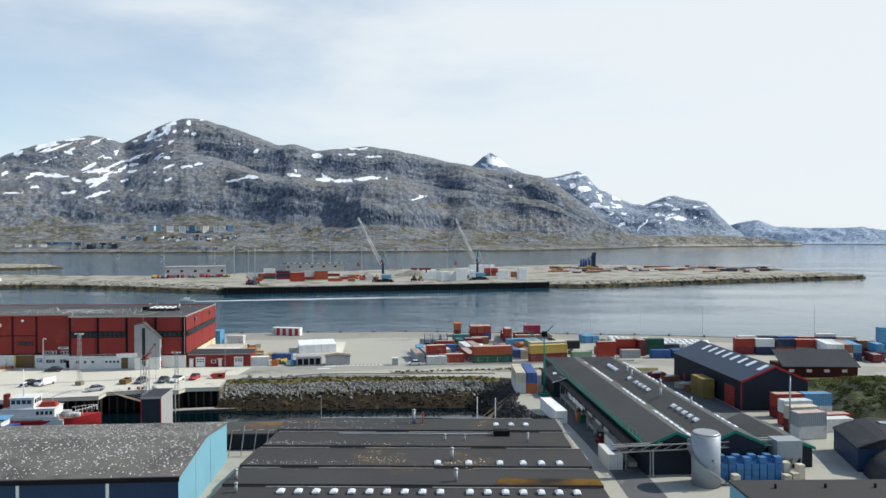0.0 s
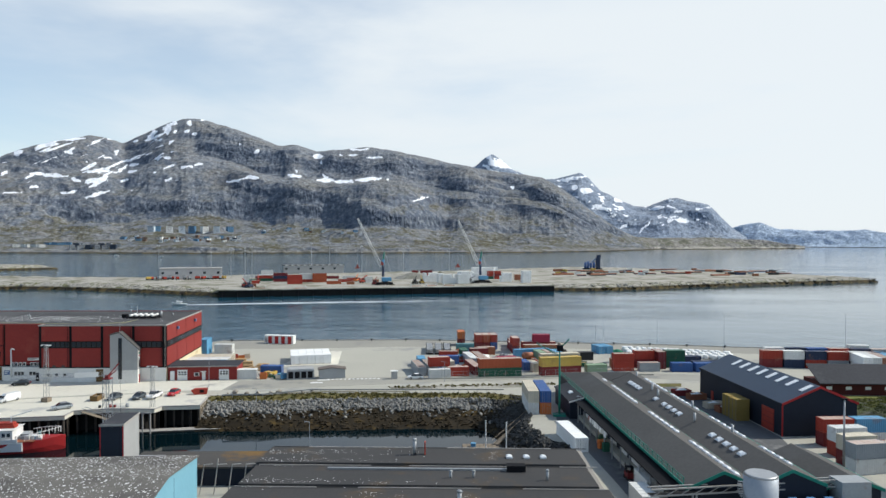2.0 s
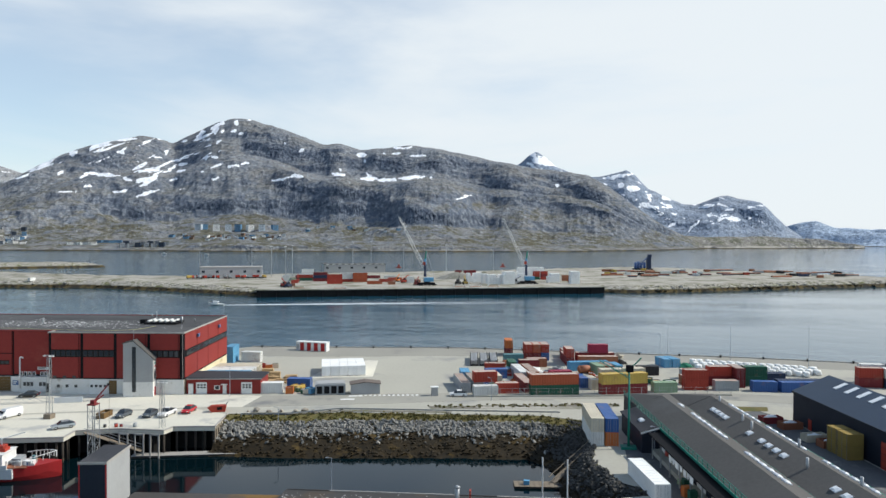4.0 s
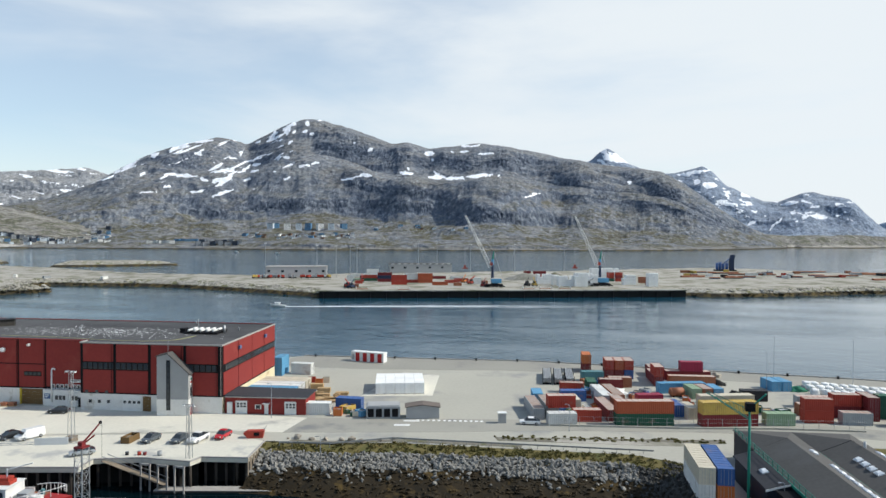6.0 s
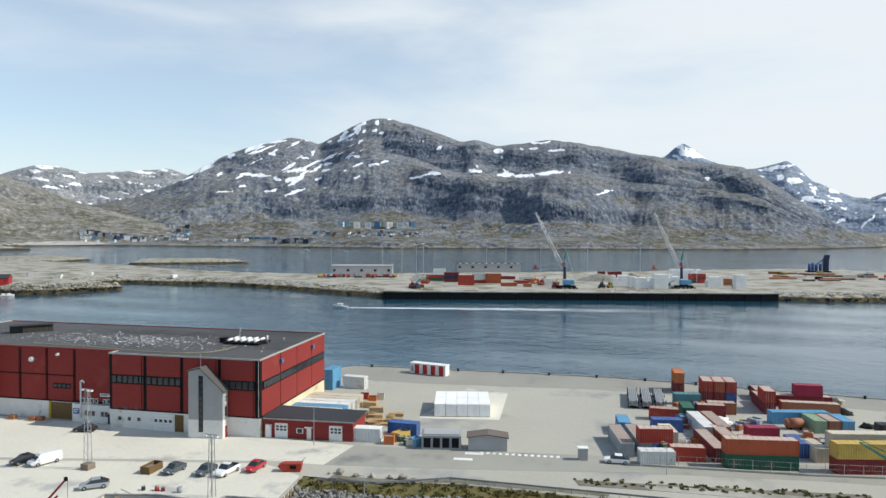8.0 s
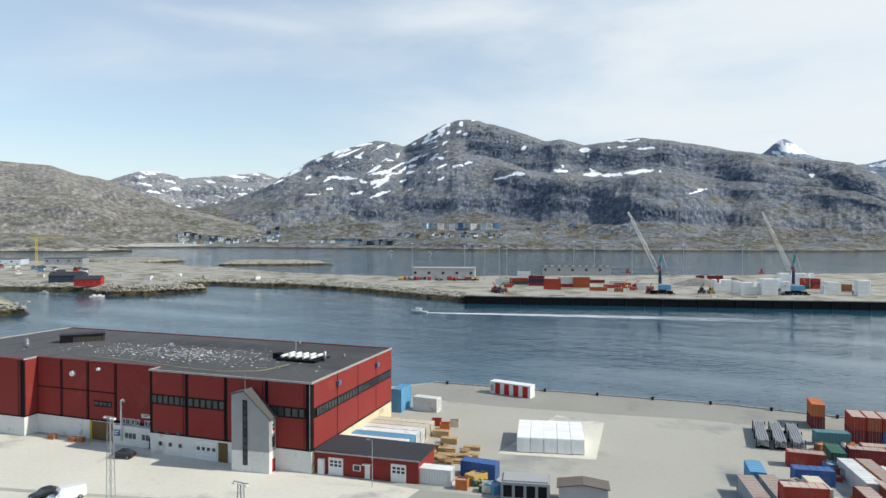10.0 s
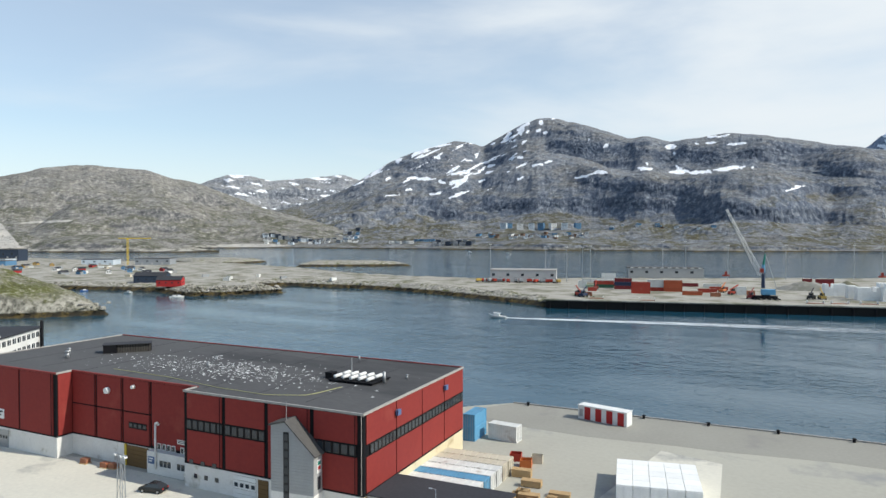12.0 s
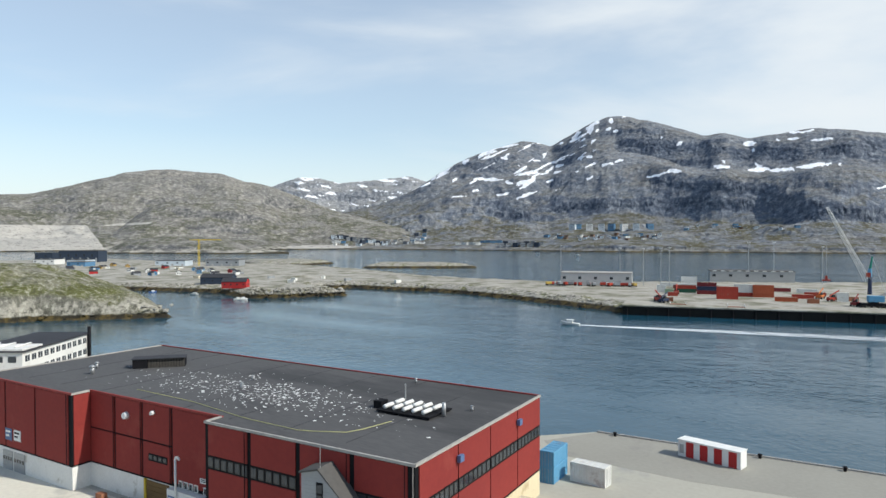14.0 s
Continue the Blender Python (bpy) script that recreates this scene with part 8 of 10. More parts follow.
for s in (-1, 1):
    for x in (-.7, .4):
        bm = bmesh.new()
        rod(bm, (x, s * .5, .3), (x, s * .68, .3), .3, 10)
        part("wheel", bm, M["tyre"], fl)
rng = random.Random(12)
for i in range(14):
    x, y = 19.8 + rng.random() * 1.8, 146 + i * 1.7
    c = rng.choice(["orange", "cream", "pale_green", "red", "yellow", "green"])
    ob = thing("fish_tub", f"{WORD.get(c, c)} plastic fish tub by the dock", "fish tub", pose(x, y, 0.0, 0, 0, rng.random() * 20), "fish tubs")
    h = rng.choice([0.8, 1.6])
    for k in range(int(h / .8)):
        part("tub", boxes((-.6, .6, -.5, .5, .8 * k + .03, .8 * k + .78)), CM[c], ob)
gmast = thing("service_crane", "green painted jib crane on a tall post", "crane", pose(14.2, 170.5, 0))
bm = bmesh.new()
rod(bm, (0, 0, 0), (0, 0, 15.0), .24, 8, .16)
part("pole", bm, M["green_trim"], gmast)
part("base", boxes((-1.4, 1.4, -.9, .9, 0, .5)), M["green_trim"], gmast)
bm = bmesh.new()
tip = Vector((-4.5, 12.0, 14.2))
for k in (-.22, .22):
    rod(bm, (k, 0, 13.2), tip + Vector((k * .4, 0, 0)), .07, 5)
rod(bm, (0, 0, 14.6), tip + Vector((0, 0, .3)), .06, 5)
for i in range(10):
    a, b = i / 10, (i + .5) / 10
    lo, hi = Vector((0, 0, 13.2)), Vector((0, 0, 14.6))
    rod(bm, lo + (tip - lo) * a, hi + (tip - hi) * b, .035, 4)
part("jib", bm, M["green_trim"], gmast, "sea-green lattice jib")
bm = bmesh.new()
rod(bm, (0, 0, 14.8), (2.0, -1.0, 17.2), .13, 6)
part("luffing_arm", bm, M["green_trim"], gmast)
part("winch", boxes((-.6, .7, -.6, .6, 14.4, 15.6)), M["black_strip"], gmast)

# ---- navy hall with red trim ----
NV = pose(57.0, 158.9, 0, 0, 0, 8.3)
nv_ = gable_shed("steel_hall", "navy blue steel hall with red trim and roof lights", NV, 15.4, 37.5, 6.5, 3.3, M["navy"], M["navy_roof"], M["red_paint"], "hall", 0.2, M["navy"])
kz = 3.3 / 7.7
for i in range(8):
    y = 2.2 + i * 3.9 - (1.2 if i == 0 else 0)
    bm = boxes((4.6, 7.0, y, y + 1.2, 0, 0.12))
    for v in bm.verts:
        v.co.z += 6.5 + kz * v.co.x + 0.22
    part("skylight", bm, M["pale_glass"], nv_, "white strip skylight")
part("corner_trim", boxes((-0.1, 0.12, -0.12, 0.1, 0, 6.4)), M["red_paint"], nv_, "red corner trim")
dr = part("door", boxes((-0.12, 0, 3.0, 7.6, 0, 4.6)), CM["red"], nv_, "wide red sliding door")
for i in range(4):
    part("rib", boxes((-0.17, -0.12, 3.0, 7.6, 0.4 + i * 1.1, 0.5 + i * 1.1)), CM["maroon"], dr)
part("door", boxes((-0.1, 0, 30, 31.2, 0, 2.2)), CM["red"], nv_, "red side door")
for iy in range(2):
    for iz in range(2):
        ob = thing("plywood_crate", "large ochre plywood crate beside the hall", "crate", NV @ pose(-3.6, 11.5 + iy * 3.3, 2.35 * iz, 0, 0, 3), "plywood crates")
        part("panel", boxes((0, 3.0, 0, 3.0, 0, 2.3)), surface("ply", (0.30, 0.21, 0.06), (0.24, 0.17, 0.05), 0.8) if "ply" not in M else M["ply"], ob)
        if "ply" not in M:
            M["ply"] = bpy.data.materials["ply"]
        for k in range(3):
            part("batten", boxes((-0.05, 0, 0.1 + k * 1.35, 0.2 + k * 1.35, 0, 2.3)), M["wood"], ob)
for x, y, c in ((49.0, 190.0, "rust"), (52.2, 178.0, "rust"), (50.6, 181.5, "cream"), (46.4, 194.0, "maroon")):
    ob = thing("scrap_bin", f"open {WORD.get(c, c)} scrap bin behind the shed", "scrap bin", pose(x, y, 0, 0, 0, 15), "scrap bins")
    part("shell", boxes((-2.2, 2.2, -1.1, -1.0, 0, 1.4), (-2.2, 2.2, 1.0, 1.1, 0, 1.4), (-2.2, -2.1, -1, 1, 0, 1.4), (2.1, 2.2, -1, 1, 0, 1.4), (-2.1, 2.1, -1, 1, 0, .6)), CM[c], ob)
    bm = bmesh.new()
    bmesh.ops.create_icosphere(bm, subdivisions=2, radius=1)
    for v in bm.verts:
        k = 0.8 + 0.5 * noise.noise(v.co * 2.5 + Vector((x, y, 0)))
        v.co = Vector((v.co.x * 1.8 * k, v.co.y * .9 * k, .9 + max(-.3, v.co.z) * .9 * k))
    part("load", bm, M["bag"], ob, "pale heaped scrap", True)

# dark low store in front of the east yard
dw = thing("store", "long low store with a dark felt roof and maroon wall", "store", pose(81.2, 197.6, 0, 0, 0, 3))
bm = bmesh.new()
extrude_y(bm, [(0, -.1), (20.5, -.1), (20.5, 3.2), (0, 3.2)], 0, 8)
part("wall", bm, surface("dark_maroon_boards", (0.085, 0.018, 0.016), (0.06, 0.013, 0.012), 0.85, scale=0.5, fine=4), dw)
bm = bmesh.new()
a = [(-.3, -.9, 2.9), (20.8, -.9, 2.9), (20.8, 6.5, 6.6), (-.3, 6.5, 6.6)]
b = [(x, y, z + .2) for x, y, z in a]
va, vb = [bm.verts.new(p) for p in a], [bm.verts.new(p) for p in b]
bm.faces.new(vb)
bm.faces.new(va[::-1])
for i in range(4):
    bm.faces.new((va[i], va[(i + 1) % 4], vb[(i + 1) % 4], vb[i]))
part("roof", bm, M["roof_felt"], dw)
for i in range(4):
    part("window", boxes((1.8 + i * 4.8, 3.2 + i * 4.8, -.06, 0, 1.4, 2.2)), M["white_paint"], dw)

# ---- silo, conveyor, crates by the near shed ----
si = thing("silo", "tall grey steel silo with a spiral stair", "silo", pose(35.6, 111.6, 0))
bm = bmesh.new()
rod(bm, (0, 0, 0), (0, 0, 8.0), 2.15, 32)
part("shell", bm, M["silo"], si)
bm = bmesh.new()
rod(bm, (0, 0, 8.0), (0, 0, 8.25), 2.15, 32, 1.9)
part("lid", bm, M["steel"], si)
for i in range(30):
    a = radians(150 + i * 7)
    z = 6.6 - i * 0.22
    bm = boxes((2.15, 2.85, -.17, .17, z, z + .06))
    bmesh.ops.transform(bm, matrix=Matrix.Rotation(a, 4, "Z"), verts=bm.verts)
    part("tread", bm, M["steel"], si)
bm = bmesh.new()
rod(bm, (.4, -2.1, 4.3), (.7, -2.7, 4.5), .16, 8)
part("nozzle", bm, M["steel"], si)
c0, c1 = Vector((21.5, 113.0)), Vector((48.8, 119.4))
cv = thing("conveyor_bridge", "pale steel conveyor bridge on trestles", "conveyor", wall_pose(c0, c1))
ln = (c1 - c0).length
for z in (4.2, 5.1):
    for y in (-.5, .5):
        part("chord", boxes((0, ln, y - .1, y + .1, z, z + .18)), M["roof_trim"], cv)
for i in range(int(ln / 2)):
    bm = bmesh.new()
    rod(bm, (i * 2, -.5, 4.2), (i * 2 + 2, -.5, 5.15), .06, 4)
    part("brace", bm, M["roof_trim"], cv)
part("belt", boxes((0, ln, -.4, .4, 4.36, 4.45)), M["black_strip"], cv)
for x in (6.5, 18, ln - .5):
    for y in (-.5, .5):
        part("leg", boxes((x, x + .2, y - .1, y + .1, 0, 4.2)), M["steel"], cv)
for i in range(8):
    for k in range(2):
        n = 3 + (i + k) % 2
        ob = thing("crate_stack", "stack of blue plastic fish crates", "crate stack", pose(38.8 + i * 1.25, 113.4 + i * .17 + k * 1.3, 0, 0, 0, 8), "blue crate stacks")
        for z in range(n):
            part("crate", boxes((-.55, .55, -.55, .55, z * .95, z * .95 + .9)), M["crate_blue"], ob)
for x, y, h in ((40.2, 111.8, 1.6), (48.6, 113.6, 1.2), (50.0, 114.0, 1.4), (51.3, 115.2, 2.4), (49.2, 115.6, 2.6)):
    ob = thing("carton_pallet", "shrink-wrapped pallet of cream cartons", "carton pallet", pose(x, y, 0, 0, 0, 10), "carton pallets")
    part("pallet", boxes((-.6, .6, -.6, .6, 0, .14)), M["pale_wood"], ob)
    part("carton", boxes((-.55, .55, -.55, .55, .14, h)), CM["cream"], ob)
hp = thing("hopper", "grey steel filter hopper on legs", "hopper", pose(48.6, 117.2, 0, 0, 0, 8))
part("body", boxes((0, 4.2, 0, 3.0, 2.6, 5.4)), CM["grey"], hp)
for i in range(3):
    bm = bmesh.new()
    a = [bm.verts.new(p) for p in ((.2 + i * 1.3, .3, 2.6), (1.4 + i * 1.3, .3, 2.6), (1.4 + i * 1.3, 2.7, 2.6), (.2 + i * 1.3, 2.7, 2.6))]
    b = [bm.verts.new(p) for p in ((.6 + i * 1.3, 1.2, 1.2), (1.0 + i * 1.3, 1.2, 1.2), (1.0 + i * 1.3, 1.8, 1.2), (.6 + i * 1.3, 1.8, 1.2))]
    for j in range(4):
        bm.faces.new((a[(j + 1) % 4], a[j], b[j], b[(j + 1) % 4]))
    bm.faces.new(b[::-1])
    part("cone", bm, CM["grey"], hp)
for x in (.05, 4.0):
    for y in (.05, 2.8):
        part("leg", boxes((x, x + .15, y, y + .15, 0, 2.6)), M["steel"], hp)
gable_shed("shed", "low dark annex with a shallow felt roof and green verge", pose(46.9, 119.9, 0, 0, 0, 8), 9.0, 15, 3.4, 1.8, M["navy"], M["shed_roof"], M["green_trim"], "shed")
vs = thing("shed", "dark shed with a deep blue long wall and felt roof", "shed", wall_pose(Vector((64.2, 131.8)), Vector((62.2, 119.4))))
bm = bmesh.new()
extrude_y(bm, [(0, -.1), (12.5, -.1), (12.5, 3.8), (0, 3.8)], 0, 14)
part("wall", bm, M["front_blue"], vs)
bm = bmesh.new()
prof = [(14.2 * k / 8 - .2, 3.8 + 2.2 * math.sin(math.pi * k / 8)) for k in range(9)]
lo = [bm.verts.new((-.2, y, z)) for y, z in prof]
hi = [bm.verts.new((12.7, y, z)) for y, z in prof]
lo2 = [bm.verts.new((-.2, y, z + .2)) for y, z in prof]
hi2 = [bm.verts.new((12.7, y, z + .2)) for y, z in prof]
for k in range(8):
    bm.faces.new((lo2[k], hi2[k], hi2[k + 1], lo2[k + 1]))
    bm.faces.new((lo[k + 1], hi[k + 1], hi[k], lo[k]))
    bm.faces.new((lo[k], lo2[k], lo2[k + 1], lo[k + 1]))
    bm.faces.new((hi[k + 1], hi2[k + 1], hi2[k], hi[k]))
bmesh.ops.recalc_face_normals(bm, faces=bm.faces)
part("roof", bm, M["roof_felt"], vs, "curved black felt roof")
for x in (3.0, 8.5):
    part("roof_hatch", boxes((x, x + 1.6, 6.0, 7.6, 5.9, 6.35)), M["steel"], vs)
vt = thing("shed", "black tarred vault shed with a round roof", "shed", wall_pose(Vector((62.6, 118.4)), Vector((60.6, 104.0))))
bm = bmesh.new()
prof = [(5.2 - 5.2 * math.cos(math.pi * k / 14), 4.6 * math.sin(math.pi * k / 14)) for k in range(15)]
lo = [bm.verts.new((0, y, z)) for y, z in prof]
hi = [bm.verts.new((13, y, z)) for y, z in prof]
for k in range(14):
    bm.faces.new((lo[k], hi[k], hi[k + 1], lo[k + 1]))
bm.faces.new(lo[::-1])
bm.faces.new(hi)
bmesh.ops.recalc_face_normals(bm, faces=bm.faces)
part("vault", bm, M["roof_felt"], vt, "", True)
part("door", boxes((-.06, 0, 3.6, 6.8, 0, 2.8)), M["black_strip"], vt)
fr = thing("flat_roof_building", "blue building with a flat dark felt roof", "building", pose(38.0, 84.0, 0, 0, 0, 6))
part("wall", boxes((0, 40, 0, 18, -.1, 3.7)), M["light_blue"], fr)
part("roof", boxes((-.2, 40.2, -.2, 18.2, 3.7, 4.0)), M["near_roof"], fr)
for i in range(5):
    bm = bmesh.new()
    rod(bm, (5 + i * 7, 15, 4.0), (5 + i * 7, 15, 4.6), .18, 7)
    part("vent_pipe", bm, M["black_strip"], fr)
pole = thing("lamp_column", "tall pale steel lamp column", "lamp column", pose(60.4, 141.5, 0))
bm = bmesh.new()
rod(bm, (0, 0, 0), (0, 0, 11.5), .22, 8, .14)
part("pole", bm, M["steel"], pole)
part("lamp_head", boxes((-.5, .5, -.2, .2, 11.5, 11.75)), M["black_strip"], pole)

# rocky knoll east of the hall, low grass on its crown and dark scrub on its flank
KX, KY = np.meshgrid(np.linspace(73, 190, 150), np.linspace(120, 192, 100))
edge_d = np.clip(np.minimum((KX - 75 + 0.1 * (KY - 150)) / 9, (192 - KY) / 9), 0, 1) * np.clip((KY - 120) / 10, 0, 1)
KZ = -0.4 + 3.4 * edge_d ** 0.7 * (0.35 + 1.1 * fbm(KX / 16, KY / 16, 5, .55, 91)) + 1.1 * edge_d * (fbm(KX / 4, KY / 4, 4, .55, 93, True) - .5)
tagged(new("ground_knoll", grid_mesh("ground_knoll", KX, KY, KZ, rock_material("knoll_rock", (0.10, 0.098, 0.085), (0.035, 0.036, 0.03), (0.085, 0.11, 0.022), False, 60.0, pale_shore=(0.06, 0.062, 0.035), k=8.0, lichen=(0.045, 0.05, 0.025)))), "dark rocky knoll with bright green grass", "knoll", kind="structure")
M["scrub"] = surface("dark_scrub_leaf", (0.035, 0.055, 0.014), (0.07, 0.085, 0.02), 0.8, scale=0.5, fine=4)


def leaf_clumps(name, label, spots, mat, seed, category="shrub"):
    """Low scrub: many small leaves set at random round each clump's centre."""
    r = np.random.RandomState(seed)
    verts, faces = [], []
    for x, y, z, rad, n in spots:
        c = r.normal(size=(n, 3))
        c /= np.linalg.norm(c, axis=1)[:, None]
        c *= (rad * (0.35 + 0.65 * r.rand(n)))[:, None]
        c[:, 2] = np.abs(c[:, 2]) * 0.8
        u, w = r.normal(size=(n, 3)), r.normal(size=(n, 3))
        for i in range(n):
            a = u[i] / np.linalg.norm(u[i]) * 0.20
            b = np.cross(a, w[i])
            b = b / (np.linalg.norm(b) + 1e-6) * 0.11
            p = c[i] + (x, y, z)
            k = len(verts)
            verts += [tuple(p - a), tuple(p + b), tuple(p + a), tuple(p - b)]
            faces.append((k, k + 1, k + 2, k + 3))
    me = bpy.data.meshes.new(name)
    me.from_pydata(verts, [], faces)
    me.materials.append(mat)
    return tagged(new(name, me), label, category, kind="stuff")


def knoll_z(x, y):
    j, i = int((x - 73) / 117 * 149), int((y - 120) / 72 * 99)
    return float(KZ[i, j])


rng = random.Random(17)
clumps = []
for i in range(620):
    x, y = 75.5 + rng.random() * 42, 126 + rng.random() * 56
    if y > 177 + 4 * math.sin(x) or x < 77 + max(0, y - 165) * .6:
        continue
    clumps.append((x, y, knoll_z(x, y) - .1, rng.uniform(.6, 1.7), 60))
M["tuft"] = surface("dry_grass_blade", (0.15, 0.125, 0.045), (0.085, 0.082, 0.025), 0.9, scale=0.6, fine=3, stain=(0.19, 0.15, 0.06), stain_amount=0.4, stain_scale=0.3)
tufts = []
for i in range(420):
    u, v = rng.random() * .66, 0.03 + .23 * rng.random()
    x, y, z = bank_at(u, v)
    tufts.append((x, y, z - .05, rng.uniform(.3, .75), 26))
for i in range(110):
    t = rng.random()
    tufts.append((-28 + 44 * t + rng.uniform(-1, 1), 195 + 9.4 * t + rng.uniform(-1.4, 1.4), 0.02, rng.uniform(.2, .5), 20))
leaf_clumps("grass_tufts", "tufts of dry olive grass along the bank", tufts, M["tuft"], 8, "grass")
M["green_grass"] = surface("fresh_green_grass", (0.15, 0.165, 0.04), (0.20, 0.19, 0.06), 0.9, scale=0.4, fine=3)
turf = []
for i in range(420):
    x, y = 78 + rng.random() * 26, 176 + rng.random() * 15
    turf.append((x, y, knoll_z(x, y) - .1, rng.uniform(.35, .8), 44))
leaf_clumps("grass_tufts", "fresh green grass over the back of the knoll", turf, M["green_grass"], 9, "grass")
sheet("ground_verge", [(76, 186), (76, 197.5), (81, 197.3), (106, 198), (106, 190)], 0.04, M["green_grass"], "green grass between the knoll and the dark store", "verge")
leaf_clumps("scrub", "dark green scrub covering the rocky knoll", clumps, M["scrub"], 5)

# ---- blue hall and low factory in front ----
bh = gable_shed("blue_hall", "pale blue hall with a broad spattered felt roof", pose(-39.6, 90.0, 0, 0, 0, 98.9), 26.6, 78, 6.5, 1.5, M["light_blue"], M["blue_roof"], None, "hall", 0.25)
# added panel: the hall's pale blue, darkened for the side away from the sun
part("front_cladding", boxes((-0.1, 0.0, 0.0, 78, 0, 6.4)), M["front_blue"], bh, "pale blue front painted dark as in shade")
for i in range(6):
    part("pilaster", boxes((-0.22, -0.1, 9 + i * 11.5, 9.4 + i * 11.5, 0, 6.0)), M["white_paint"], bh)
for x in (8.0, 16.0):
    part("joint", boxes((x, x + 0.06, -0.02, 0.0, 0, 7.0)), M["deep_blue"], bh)
part("eaves_board", boxes((-0.5, -0.25, -0.2, 78, 6.0, 6.6)), M["black_strip"], bh)
r = random.Random(23)
spots = [(26.6 * r.random() ** 0.85, 60 * r.random() ** 1.1, 0.04 + 0.13 * r.random() ** 2.2) for _ in range(5200)]
droppings("white bird droppings thick over the hall roof", spots, lambda x, y: 6.5 + 1.5 * (1 - abs(x - 13.3) / 13.3) + 0.2, pose(-39.6, 90.0, 0, 0, 0, 98.9), 5)
lt = thing("hoist_tower", "dark navy hoist tower with red edges and grey side", "tower", pose(-62.0, 121.4, 0, 0, 0, 11))
part("front_wall", boxes((0, 3.5, 0, .3, 0, 9.2)), M["navy"], lt)
part("side_wall", boxes((3.2, 3.5, .3, 7.6, 0, 9.2)), M["grey_clad"], lt)
part("rear_wall", boxes((0, 3.2, 7.3, 7.6, 0, 9.2)), M["grey_clad"], lt)
part("side_wall", boxes((0, .3, .3, 7.3, 0, 9.2)), M["navy"], lt)
part("roof", boxes((-.1, 3.6, -.1, 7.7, 9.2, 9.35)), M["roof_felt"], lt)
part("roof_edge", boxes((-.14, 3.64, -.16, -.1, 9.1, 9.42), (3.6, 3.66, -.16, 7.7, 9.1, 9.42)), M["roof_trim"], lt, "pale metal roof edge")
for x in (-.05, 3.42):
    part("edge_trim", boxes((x, x + .14, -.06, 0, 0, 9.2)), M["red_paint"], lt, "red edge trim")
lf = thing("quay_shed", "low shed with a flat rust-stained felt roof", "shed", pose(-57.6, 120.8, 0, 0, 0, 6))
part("wall", boxes((0, 21, 0, 7.6, -.1, 2.7)), M["navy"], lf)
part("roof", boxes((-.2, 21.2, -.2, 7.8, 2.7, 3.0)), surface("rust_stained_felt", (0.08, 0.075, 0.07), (0.055, 0.052, 0.05), 0.9, scale=.1, fine=2, stain=(0.17, 0.10, 0.035), stain_amount=.45, stain_scale=.12), lf)
part("hatch", boxes((1.0, 5.4, 1.0, 3.0, 3.0, 3.9)), M["steel"], lf)
for i in range(9):
    ob = thing("roof_frame", "leaning pale pipe frame on the roof edge", "pipe frame", pose(-54.8 + i * 2.1, 116.9 + i * .3, 0, 0, 0, 6), "pipe frames")
    bm = bmesh.new()
    rod(bm, (0, 0, 0), (0.7, 0, 4.6 + .8 * (i % 3 == 0)), .09, 5)
    part("strut", bm, M["roof_trim"], ob)
    bm = bmesh.new()
    rod(bm, (0.7, 0, 4.55), (2.0, .2, 4.6), .07, 5)
    part("bar", bm, M["roof_trim"], ob)
nf = thing("fish_factory", "low factory with stepped dark felt roofs and domed skylights", "factory", pose(-34.5, 82.0, 0, 0, 0, 4))
part("wall", boxes((0.2, 53.0, 0, 50, -.1, 3.2)), surface("factory_wall", (0.30, 0.28, 0.25), (0.24, 0.22, 0.2), .85), nf)
bounds = [0, 13.5, 21.5, 31.5, 41.0, 50.3]
for i, (a, b) in enumerate(zip(bounds, bounds[1:])):
    bm = bmesh.new()
    z0, z1 = 3.75, 3.35
    x0, x1 = (-.4, 53.6) if i < 3 else (0.4, 52.2)
    v = [bm.verts.new(p) for p in ((x0, a, 3.1), (x1, a, 3.1), (x1, b, 3.1), (x0, b, 3.1), (x0, a, z0), (x1, a, z0), (x1, b, z1), (x0, b, z1))]
    for f in ((4, 5, 6, 7), (0, 1, 5, 4), (1, 2, 6, 5), (2, 3, 7, 6), (3, 0, 4, 7)):
        bm.faces.new([v[j] for j in f])
    part("roof", bm, M["near_roof"], nf)
    if i < 2:
        bm = bmesh.new()
        v = [bm.verts.new(p) for p in ((38.0, a + .05, z0 + .004), (x1 + .02, a + .05, z0 + .004), (x1 + .02, b - .35, z1 + .008), (41.0, b - .35, z1 + .008))]
        bm.faces.new(v)
        bmesh.ops.solidify(bm, geom=bm.faces[:], thickness=-0.02)
        part("rusted_felt", bm, M["rusty_roof"], nf, "rust-eaten orange felt")
    for k in range(9):
        xa = x0 + 0.4 + k * 5.9
        part("flashing", boxes((xa, xa + 5.86, b - .22, b - .04, z1 + .02, z1 + .10)), M["roof_trim"] if (i * 5 + k * 3) % 4 else M["near_roof"], nf)
r = random.Random(29)
spots = [(min(45, abs(r.gauss(0, 1)) * 11), b + r.gauss(0, .9), 0.04 + 0.10 * r.random() ** 2) for b in (32.6, 42.2, 47.0, 22.6) for _ in range(150)]
droppings("white bird droppings along the felt roof steps", [q for q in spots if 0.6 < q[0] < 52 and 14 < q[1] < 50], lambda x, y: 3.75 - 0.4 * next((y - a) / (b - a) for a, b in zip(bounds, bounds[1:]) if a <= y <= b + .4), pose(-34.5, 82.0, 0, 0, 0, 4), 7)
for k in range(17):
    dome_light(nf, 8.6 + k * 2.45 + (1.6 if k > 9 else 0), 11.0, 3.65, 1.0, 1.3)
